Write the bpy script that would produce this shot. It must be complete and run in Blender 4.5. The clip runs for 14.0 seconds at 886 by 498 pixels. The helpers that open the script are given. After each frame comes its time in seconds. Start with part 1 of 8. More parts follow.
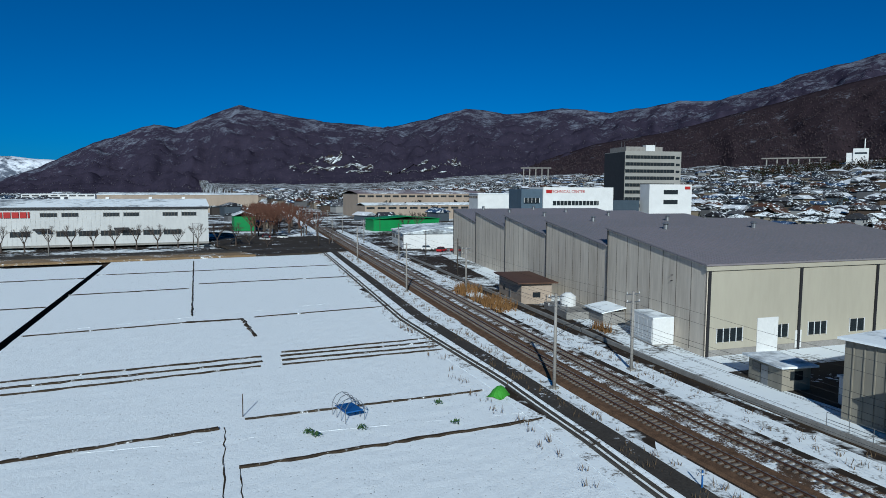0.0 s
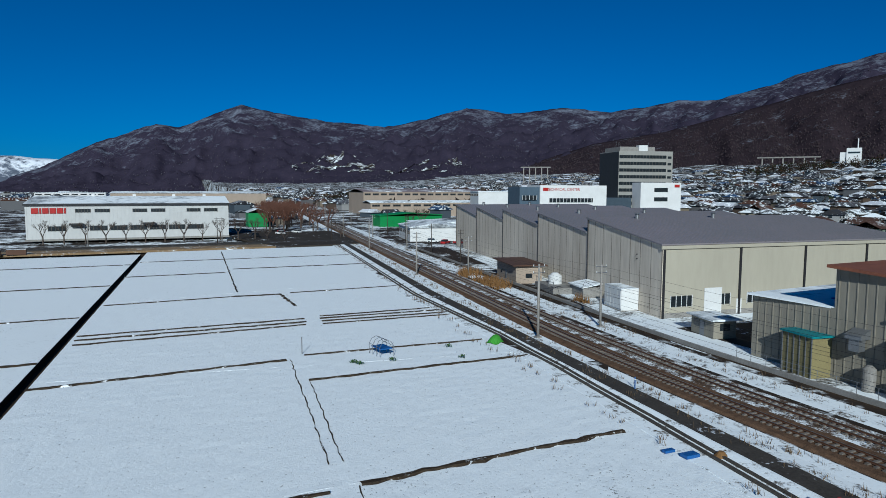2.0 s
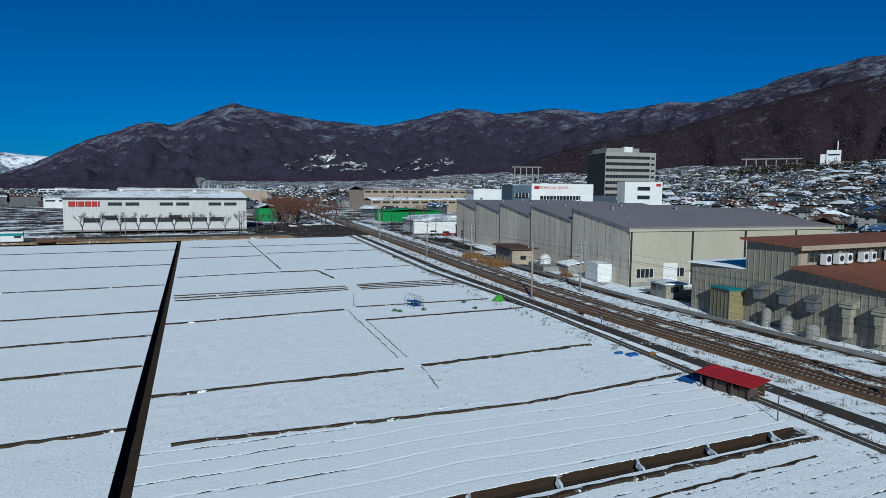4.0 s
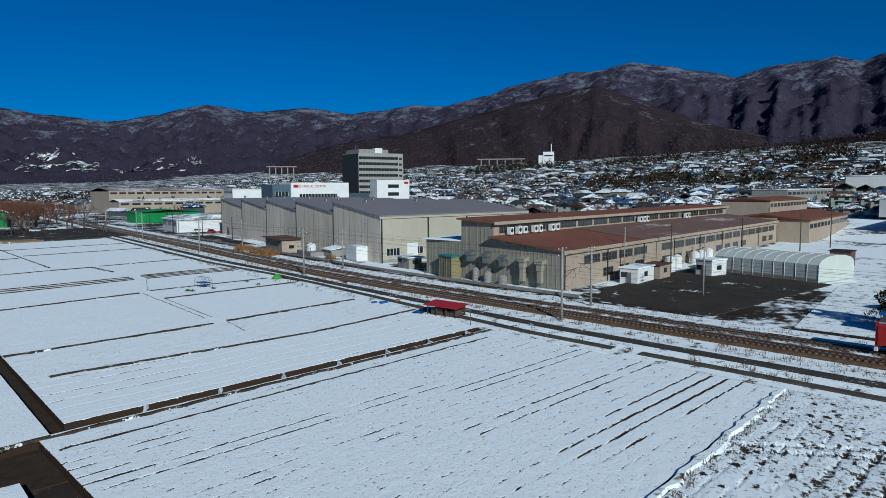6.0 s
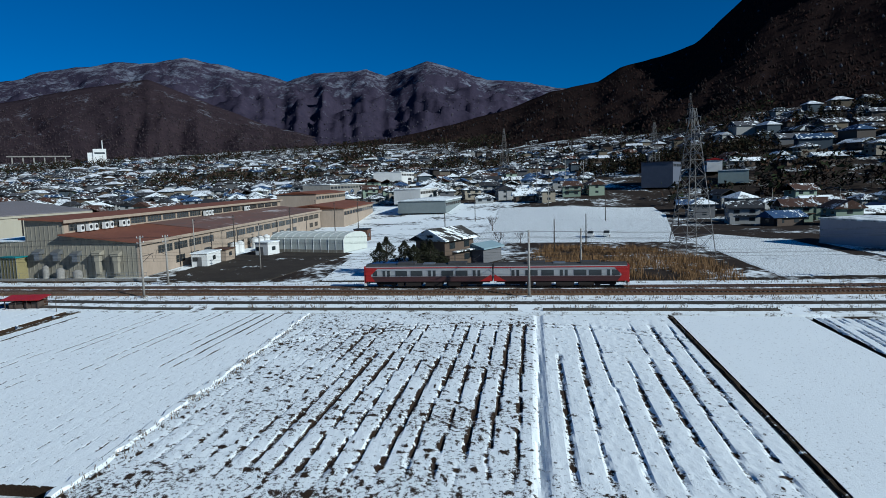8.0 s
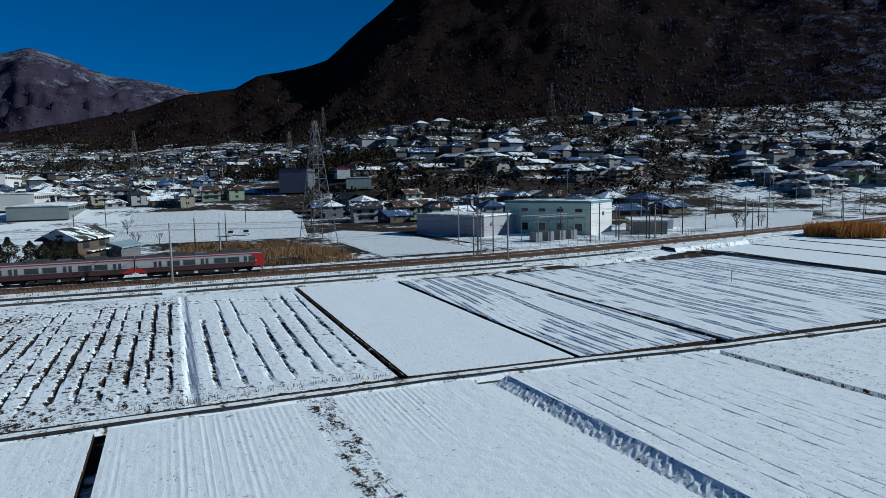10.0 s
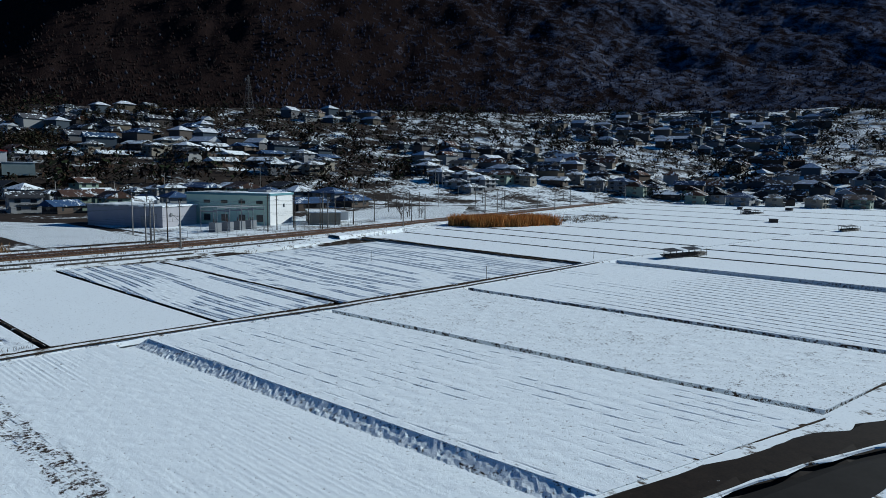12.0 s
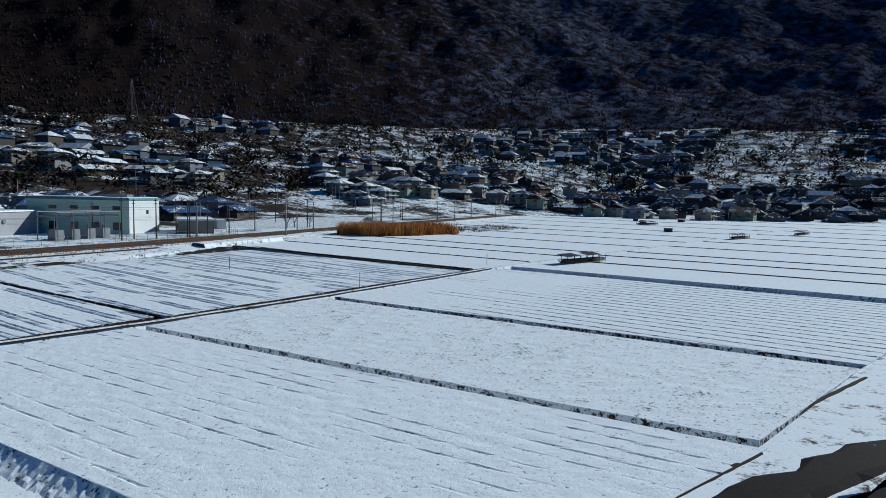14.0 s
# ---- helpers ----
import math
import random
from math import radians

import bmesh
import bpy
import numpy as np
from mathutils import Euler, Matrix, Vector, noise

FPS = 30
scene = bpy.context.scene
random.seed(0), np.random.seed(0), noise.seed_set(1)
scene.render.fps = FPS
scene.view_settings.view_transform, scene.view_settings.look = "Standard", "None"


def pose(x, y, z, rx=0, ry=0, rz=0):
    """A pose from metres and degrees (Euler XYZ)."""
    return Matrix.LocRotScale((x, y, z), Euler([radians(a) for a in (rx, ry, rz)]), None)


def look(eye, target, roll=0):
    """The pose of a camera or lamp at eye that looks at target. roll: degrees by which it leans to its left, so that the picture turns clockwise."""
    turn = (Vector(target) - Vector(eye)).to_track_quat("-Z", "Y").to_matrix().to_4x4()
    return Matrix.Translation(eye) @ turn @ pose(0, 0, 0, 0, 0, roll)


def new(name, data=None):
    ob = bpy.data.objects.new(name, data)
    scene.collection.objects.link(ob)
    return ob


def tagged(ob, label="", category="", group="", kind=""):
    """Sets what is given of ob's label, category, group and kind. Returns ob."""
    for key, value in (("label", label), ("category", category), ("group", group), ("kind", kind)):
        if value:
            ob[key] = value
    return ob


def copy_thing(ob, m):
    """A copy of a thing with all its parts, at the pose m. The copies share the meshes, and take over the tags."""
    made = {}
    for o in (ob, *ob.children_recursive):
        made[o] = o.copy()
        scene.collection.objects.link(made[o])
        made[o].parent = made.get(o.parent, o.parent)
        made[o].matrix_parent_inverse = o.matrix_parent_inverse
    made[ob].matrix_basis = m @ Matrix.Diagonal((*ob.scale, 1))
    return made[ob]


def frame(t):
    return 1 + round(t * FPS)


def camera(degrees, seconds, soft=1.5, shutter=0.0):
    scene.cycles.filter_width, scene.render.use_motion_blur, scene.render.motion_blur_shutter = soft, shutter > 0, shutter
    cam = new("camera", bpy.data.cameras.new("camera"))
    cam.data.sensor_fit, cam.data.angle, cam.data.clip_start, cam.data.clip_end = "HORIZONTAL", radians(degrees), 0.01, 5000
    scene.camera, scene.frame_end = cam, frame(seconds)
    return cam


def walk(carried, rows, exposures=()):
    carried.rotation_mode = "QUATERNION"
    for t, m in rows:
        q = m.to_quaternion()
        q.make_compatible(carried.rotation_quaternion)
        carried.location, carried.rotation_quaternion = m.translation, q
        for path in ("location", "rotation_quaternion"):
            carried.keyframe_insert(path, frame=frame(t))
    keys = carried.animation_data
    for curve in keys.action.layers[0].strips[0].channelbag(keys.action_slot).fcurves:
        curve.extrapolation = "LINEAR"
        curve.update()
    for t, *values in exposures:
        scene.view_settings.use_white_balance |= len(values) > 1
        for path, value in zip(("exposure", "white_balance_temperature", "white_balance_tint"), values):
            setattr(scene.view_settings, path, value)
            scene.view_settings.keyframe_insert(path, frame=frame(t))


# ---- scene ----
cam = camera(68.75, 14.0, 0.75)
PATH = [
    (0, (-40.041, -13.430, 19.600), (-39.265, -11.595, 19.420), 0.24),
    (0.5, (-41.717, -17.156, 19.441), (-40.941, -15.322, 19.260), 0.26),
    (1, (-43.631, -21.323, 19.285), (-42.856, -19.488, 19.104), 0.23),
    (1.5, (-45.888, -25.839, 19.089), (-45.113, -24.004, 18.907), 0.23),
    (2, (-48.370, -30.472, 18.885), (-47.596, -28.637, 18.703), 0.22),
    (2.2, (-49.369, -32.323, 18.807), (-48.597, -30.487, 18.623), 0.23),
    (4.3, (-64.062, -54.999, 17.727), (-63.244, -53.183, 17.544), 0.71),
    (4.5, (-65.453, -57.139, 17.641), (-64.610, -55.335, 17.459), 0.65),
    (5, (-69.196, -62.402, 17.465), (-68.224, -60.664, 17.284), 0.47),
    (5.5, (-73.152, -67.459, 17.325), (-71.981, -65.847, 17.143), 0.13),
    (6, (-77.407, -72.018, 17.119), (-76.000, -70.608, 16.935), -0.32),
    (6.5, (-82.349, -76.124, 16.903), (-80.728, -74.967, 16.716), -0.68),
    (7, (-87.586, -79.724, 16.758), (-85.797, -78.849, 16.567), -0.91),
    (7.5, (-93.464, -82.551, 16.644), (-91.560, -81.971, 16.445), -1.32),
    (8, (-99.014, -84.007, 16.791), (-97.046, -83.723, 16.580), -1.52),
    (8.2, (-101.048, -84.439, 16.896), (-99.067, -84.268, 16.679), -1.68),
    (10.3, (-117.641, -83.159, 14.990), (-115.881, -84.086, 14.781), -0.43),
    (10.5, (-118.859, -82.589, 14.910), (-117.163, -83.628, 14.699), -0.04),
    (11, (-122.215, -81.855, 14.986), (-120.713, -83.158, 14.766), 0.62),
    (11.5, (-127.269, -81.103, 15.401), (-125.917, -82.560, 15.173), 0.91),
    (12, (-131.924, -81.535, 15.689), (-130.598, -83.014, 15.459), 0.95),
    (12.5, (-132.503, -83.202, 15.259), (-131.217, -84.717, 15.033), 1.04),
    (13, (-131.673, -85.976, 14.513), (-130.439, -87.536, 14.300), 0.95),
    (13.5, (-129.397, -90.355, 13.028), (-128.223, -91.963, 12.840), 0.88),
    (14, (-127.089, -95.210, 12.293), (-125.982, -96.867, 12.121), 1.30),
]
walk(cam, [(t, look(eye, target, roll)) for t, eye, target, roll in PATH], [(0, 0.02, 5500, 0), (1.5, -0.01, 5500, 0), (5.0, -0.05, 5500, 0), (6.2, -0.03, 5500, 0), (7.2, 0.08, 5500, 0), (8.2, 0.14, 5500, 0), (10.5, -0.02, 5500, 0), (14, 0.0, 5500, 0)])

# ---------------------------------------------------------------- world, sun
SUN_EL, SUN_AZ = 26.0, 204.0
world = bpy.data.worlds.new("sky")
scene.world = world
world.use_nodes = True
wn = world.node_tree.nodes
sky = wn.new("ShaderNodeTexSky")
sky.sky_type = "NISHITA"
sky.sun_disc = False
sky.sun_elevation, sky.sun_rotation = radians(SUN_EL), radians(SUN_AZ)
sky.altitude, sky.air_density, sky.dust_density, sky.ozone_density = 400.0, 0.65, 0.9, 7.0
wn["Background"].inputs["Strength"].default_value = 0.042
tint = wn.new("ShaderNodeMix")
tint.data_type, tint.blend_type = "RGBA", "MULTIPLY"
tint.inputs[0].default_value, tint.inputs[7].default_value = 1.0, (0.22, 1.0, 1.38, 1)
world.node_tree.links.new(sky.outputs["Color"], tint.inputs[6])
world.node_tree.links.new(tint.outputs[2], wn["Background"].inputs["Color"])
sun = new("sun", bpy.data.lights.new("sun", "SUN"))
sun.data.energy, sun.data.angle, sun.data.color = 4.55, radians(0.53), (1.0, 0.93, 0.85)
sa, se = radians(SUN_AZ), radians(SUN_EL)
sun_way = Vector((math.sin(sa) * math.cos(se), math.cos(sa) * math.cos(se), math.sin(se)))
sun.matrix_world = look(sun_way * 100, (0, 0, 0))


# ---------------------------------------------------------------- materials
def mat(name, col, col2=None, rough=0.75, metal=0.0, scale=0.5, scale2=6.0, bump=0.15, dist=0.05, vary=0.0, spec=0.3, stretch=(1, 1, 1)):
    """Two colours mixed by noise at two scales, in metres, with a little relief."""
    m = bpy.data.materials.new(name)
    m.use_nodes = True
    nt, n = m.node_tree, m.node_tree.nodes
    bs = n["Principled BSDF"]
    col2 = col2 or tuple(c * 0.75 for c in col)
    k = 0.66 if max(col) < 0.58 else 0.86
    col, col2 = tuple(c * k for c in col), tuple(c * k for c in col2)
    geo = n.new("ShaderNodeNewGeometry")
    mp = n.new("ShaderNodeMapping")
    mp.inputs["Scale"].default_value = stretch
    nt.links.new(geo.outputs["Position"], mp.inputs["Vector"])
    a, b = n.new("ShaderNodeTexNoise"), n.new("ShaderNodeTexNoise")
    for x, s in ((a, scale), (b, scale2)):
        x.inputs["Scale"].default_value, x.inputs["Detail"].default_value, x.inputs["Roughness"].default_value = s, 5, 0.65
        nt.links.new(mp.outputs["Vector"], x.inputs["Vector"])
    ad = n.new("ShaderNodeMath")
    ad.operation = "MULTIPLY_ADD"
    ad.inputs[1].default_value = 0.5
    nt.links.new(a.outputs["Fac"], ad.inputs[0])
    hb = n.new("ShaderNodeMath")
    hb.operation = "MULTIPLY"
    hb.inputs[1].default_value = 0.5
    nt.links.new(b.outputs["Fac"], hb.inputs[0])
    nt.links.new(hb.outputs[0], ad.inputs[2])
    rp = n.new("ShaderNodeMapRange")
    rp.inputs["From Min"].default_value, rp.inputs["From Max"].default_value = 0.36, 0.64
    nt.links.new(ad.outputs[0], rp.inputs["Value"])
    mx = n.new("ShaderNodeMix")
    mx.data_type = "RGBA"
    mx.inputs[6].default_value, mx.inputs[7].default_value = (*col2, 1), (*col, 1)
    nt.links.new(rp.outputs["Result"], mx.inputs[0])
    out = mx.outputs[2]
    if vary:
        oi = n.new("ShaderNodeObjectInfo")
        hs = n.new("ShaderNodeHueSaturation")
        r2 = n.new("ShaderNodeMapRange")
        r2.inputs["To Min"].default_value, r2.inputs["To Max"].default_value = 1 - vary, 1 + vary
        nt.links.new(oi.outputs["Random"], r2.inputs["Value"])
        nt.links.new(r2.outputs["Result"], hs.inputs["Value"])
        nt.links.new(out, hs.inputs["Color"])
        out = hs.outputs["Color"]
    nt.links.new(out, bs.inputs["Base Color"])
    bs.inputs["Roughness"].default_value, bs.inputs["Metallic"].default_value = rough, metal
    bs.inputs["Specular IOR Level"].default_value = spec
    if bump:
        bp = n.new("ShaderNodeBump")
        bp.inputs["Strength"].default_value, bp.inputs["Distance"].default_value = bump, dist
        nt.links.new(ad.outputs[0], bp.inputs["Height"])
        nt.links.new(bp.outputs["Normal"], bs.inputs["Normal"])
    return m


def islands(name, cols, rough=0.8, spots=(0.9, 0.9, 0.92), amount=0.0):
    """Each loose piece of a joined mesh takes one of the colours by chance."""
    m = bpy.data.materials.new(name)
    m.use_nodes = True
    nt, n = m.node_tree, m.node_tree.nodes
    bs = n["Principled BSDF"]
    geo = n.new("ShaderNodeNewGeometry")
    rp = n.new("ShaderNodeValToRGB")
    rp.color_ramp.interpolation = "CONSTANT"
    el = rp.color_ramp.elements
    while len(el) < len(cols):
        el.new(0.5)
    for i, c in enumerate(cols):
        el[i].position, el[i].color = i / len(cols), (*(q * 0.75 for q in c), 1)
    nt.links.new(geo.outputs["Random Per Island"], rp.inputs["Fac"])
    no = n.new("ShaderNodeTexNoise")
    no.inputs["Scale"].default_value, no.inputs["Detail"].default_value = 0.45, 4
    nt.links.new(geo.outputs["Position"], no.inputs["Vector"])
    th = n.new("ShaderNodeMapRange")
    th.inputs["From Min"].default_value, th.inputs["From Max"].default_value = 0.62 - amount * 0.3, 0.68 - amount * 0.3
    nt.links.new(no.outputs["Fac"], th.inputs["Value"])
    mx = n.new("ShaderNodeMix")
    mx.data_type = "RGBA"
    mx.inputs[7].default_value = (*spots, 1)
    nt.links.new(th.outputs["Result"], mx.inputs[0])
    nt.links.new(rp.outputs["Color"], mx.inputs[6])
    nt.links.new(mx.outputs[2] if amount else rp.outputs["Color"], bs.inputs["Base Color"])
    bs.inputs["Roughness"].default_value = rough
    bs.inputs["Specular IOR Level"].default_value = 0.05
    return m


def patchy(name, under, under2, over, scale, lo, hi, fine=4.0, rough=0.85, bump=0.4, dist=0.05, attr="", stretch=(1, 1, 1)):
    """One cover (snow) lying in patches over another surface; attr adds to the bare part."""
    m = mat(name, under, under2, rough=rough, scale=scale * 2, scale2=fine * 2, bump=0, stretch=stretch)
    nt, n = m.node_tree, m.node_tree.nodes
    bs = n["Principled BSDF"]
    base = bs.inputs["Base Color"].links[0].from_socket
    geo = n.new("ShaderNodeNewGeometry")
    mp = n.new("ShaderNodeMapping")
    mp.inputs["Scale"].default_value = stretch
    nt.links.new(geo.outputs["Position"], mp.inputs["Vector"])
    a, b = n.new("ShaderNodeTexNoise"), n.new("ShaderNodeTexNoise")
    for x, s in ((a, scale), (b, fine)):
        x.inputs["Scale"].default_value, x.inputs["Detail"].default_value, x.inputs["Roughness"].default_value = s, 6, 0.6
        nt.links.new(mp.outputs["Vector"], x.inputs["Vector"])
    ad = n.new("ShaderNodeMath")
    ad.operation = "MULTIPLY_ADD"
    ad.inputs[1].default_value = 0.6
    hb = n.new("ShaderNodeMath")
    hb.operation = "MULTIPLY"
    hb.inputs[1].default_value = 0.4
    nt.links.new(b.outputs["Fac"], hb.inputs[0])
    nt.links.new(a.outputs["Fac"], ad.inputs[0])
    nt.links.new(hb.outputs[0], ad.inputs[2])
    val = ad.outputs[0]
    if attr:
        at = n.new("ShaderNodeAttribute")
        at.attribute_name = attr
        su = n.new("ShaderNodeMath")
        su.operation = "SUBTRACT"
        nt.links.new(val, su.inputs[0])
        nt.links.new(at.outputs["Fac"], su.inputs[1])
        val = su.outputs[0]
    rp = n.new("ShaderNodeMapRange")
    rp.inputs["From Min"].default_value, rp.inputs["From Max"].default_value = lo, hi
    nt.links.new(val, rp.inputs["Value"])
    mx = n.new("ShaderNodeMix")
    mx.data_type = "RGBA"
    mx.inputs[7].default_value = (*over, 1)
    nt.links.new(rp.outputs["Result"], mx.inputs[0])
    nt.links.new(base, mx.inputs[6])
    nt.links.new(mx.outputs[2], bs.inputs["Base Color"])
    if bump:
        bp = n.new("ShaderNodeBump")
        bp.inputs["Strength"].default_value, bp.inputs["Distance"].default_value = bump, dist
        nt.links.new(ad.outputs[0], bp.inputs["Height"])
        nt.links.new(bp.outputs["Normal"], bs.inputs["Normal"])
    return m


SNOW = (0.79, 0.825, 0.83)
SOIL, SOIL2 = (0.085, 0.06, 0.04), (0.04, 0.03, 0.022)
m_snow = patchy("snow_field", (0.075, 0.048, 0.031), (0.035, 0.024, 0.017), SNOW, 3.6, 0.30, 0.36, fine=12.0, bump=0.9, dist=0.06, attr="soil")
m_soil = mat("wet_soil", SOIL, SOIL2, scale=0.8, scale2=7, bump=0.7, dist=0.08, rough=0.9)
m_bund = patchy("weedy_bund", (0.10, 0.072, 0.045), (0.03, 0.024, 0.02), SNOW, 0.9, 0.57, 0.63, fine=5, bump=0.7, dist=0.1)
m_verge = patchy("snowy_verge", (0.16, 0.12, 0.075), SOIL, SNOW, 0.6, 0.38, 0.47, fine=3.5, bump=0.6, dist=0.1)
m_yard = patchy("yard_gravel", (0.17, 0.145, 0.115), (0.09, 0.075, 0.06), SNOW, 0.10, 0.40, 0.50, fine=1.5, bump=0.4)
m_town_ground = patchy("town_ground", (0.075, 0.055, 0.042), (0.035, 0.028, 0.023), SNOW, 0.05, 0.50, 0.57, fine=0.5, bump=0, attr="bare")
m_snowroof = patchy("snow_on_sheet_roof", (0.33, 0.36, 0.38), (0.25, 0.27, 0.30), SNOW, 0.05, 0.40, 0.52, fine=0.5, bump=0.05)
m_ballast = mat("ballast", (0.25, 0.15, 0.09), (0.09, 0.056, 0.037), scale=1.2, scale2=11, bump=1.0, dist=0.08, rough=0.95)
m_ballast_snow = patchy("ballast_snow", (0.20, 0.125, 0.08), (0.085, 0.058, 0.04), SNOW, 0.5, 0.47, 0.56, fine=6, bump=0.8, dist=0.08)
m_sleeper = mat("sleeper", (0.30, 0.27, 0.23), (0.12, 0.09, 0.07), scale=1, scale2=9, rough=0.9)
m_rail = mat("rusty_rail", (0.20, 0.10, 0.055), (0.12, 0.06, 0.04), rough=0.6, metal=0.3, scale2=20)
m_railtop = mat("rail_head", (0.55, 0.53, 0.5), (0.45, 0.42, 0.4), rough=0.3, metal=0.9, bump=0)
m_asphalt = patchy("asphalt_lane", (0.105, 0.094, 0.082), (0.06, 0.053, 0.047), (0.55, 0.57, 0.6), 0.25, 0.60, 0.64, fine=2, bump=0.2)
m_mud = patchy("muddy_verge", (0.034, 0.024, 0.018), (0.016, 0.012, 0.010), SNOW, 0.5, 0.64, 0.68, fine=3, bump=0.3, dist=0.05)
m_road = patchy("wet_asphalt", (0.024, 0.021, 0.020), (0.013, 0.012, 0.011), (0.6, 0.62, 0.65), 0.3, 0.66, 0.69, fine=2, bump=0.15, rough=0.8)
m_lot = patchy("parking_asphalt", (0.085, 0.072, 0.058), (0.05, 0.042, 0.036), SNOW, 0.14, 0.60, 0.63, fine=1.2, bump=0.3)
m_concrete = mat("concrete", (0.40, 0.38, 0.35), (0.25, 0.235, 0.21), scale=0.6, scale2=5, bump=0.2)
m_pole = mat("pole_concrete", (0.45, 0.42, 0.38), (0.30, 0.28, 0.25), scale=0.7, scale2=6, bump=0.1)
m_polewood = mat("dark_pole", (0.10, 0.08, 0.06), (0.05, 0.04, 0.035), scale=1, scale2=8)
m_steel = mat("galvanised_steel", (0.42, 0.43, 0.44), (0.30, 0.31, 0.32), rough=0.45, metal=0.7, scale2=12, bump=0.05)
m_darksteel = mat("dark_steel", (0.06, 0.06, 0.065), (0.035, 0.035, 0.04), rough=0.6, metal=0.4, bump=0.05)
m_wire = mat("wire", (0.03, 0.03, 0.03), (0.02, 0.02, 0.02), rough=0.6, bump=0)
m_white = mat("white_paint", (0.74, 0.74, 0.72), (0.62, 0.62, 0.60), scale=0.2, scale2=3, bump=0.05, rough=0.6)
m_glass = mat("dark_glass", (0.035, 0.045, 0.05), (0.02, 0.025, 0.03), rough=0.12, bump=0, spec=0.6)
m_red = mat("red_paint", (0.55, 0.03, 0.025), (0.42, 0.02, 0.02), rough=0.45, bump=0.05)
m_blue_sheet = mat("blue_sheet", (0.03, 0.16, 0.48), (0.02, 0.10, 0.34), rough=0.5, bump=0.3)
m_green_sheet = mat("green_sheet", (0.03, 0.33, 0.08), (0.02, 0.24, 0.06), rough=0.5, bump=0.3)
m_teal = mat("teal_roof", (0.03, 0.30, 0.32), (0.02, 0.22, 0.25), rough=0.5)
m_rust_roof = patchy("rust_roof", (0.29, 0.104, 0.058), (0.19, 0.072, 0.044), (0.62, 0.60, 0.58), 0.09, 0.66, 0.72, fine=0.7, bump=0.1)
m_grey_roof = mat("slate_roof", (0.31, 0.272, 0.29), (0.225, 0.22, 0.225), scale=0.022, scale2=1.5, rough=0.55, bump=0.1)
m_wall_a = mat("stained_panel", (0.74, 0.655, 0.535), (0.48, 0.41, 0.325), scale=0.12, scale2=1.5, stretch=(1, 1, 0.12), bump=0.1, rough=0.8)
m_wall_s = mat("cream_panel", (0.57, 0.525, 0.41), (0.50, 0.46, 0.36), scale=0.08, scale2=1.2, stretch=(1, 1, 0.2), bump=0.05)
m_wall_b = mat("olive_panel", (0.40, 0.365, 0.285), (0.28, 0.255, 0.205), scale=0.12, scale2=1.5, stretch=(1, 1, 0.12), bump=0.1)
m_wall_c = mat("beige_wall", (0.52, 0.415, 0.32), (0.40, 0.32, 0.245), scale=0.15, scale2=1.6, stretch=(1, 1, 0.3), bump=0.05)
m_frame = mat("aged_window_frame", (0.20, 0.17, 0.135), (0.13, 0.11, 0.09), rough=0.6)
m_trim = mat("brown_trim", (0.15, 0.075, 0.045), (0.10, 0.05, 0.03), rough=0.6)
m_steelwall = mat("ribbed_white_wall", (0.58, 0.58, 0.56), (0.50, 0.50, 0.485), scale=0.06, scale2=1.0, stretch=(1, 1, 0.3), bump=0.05)


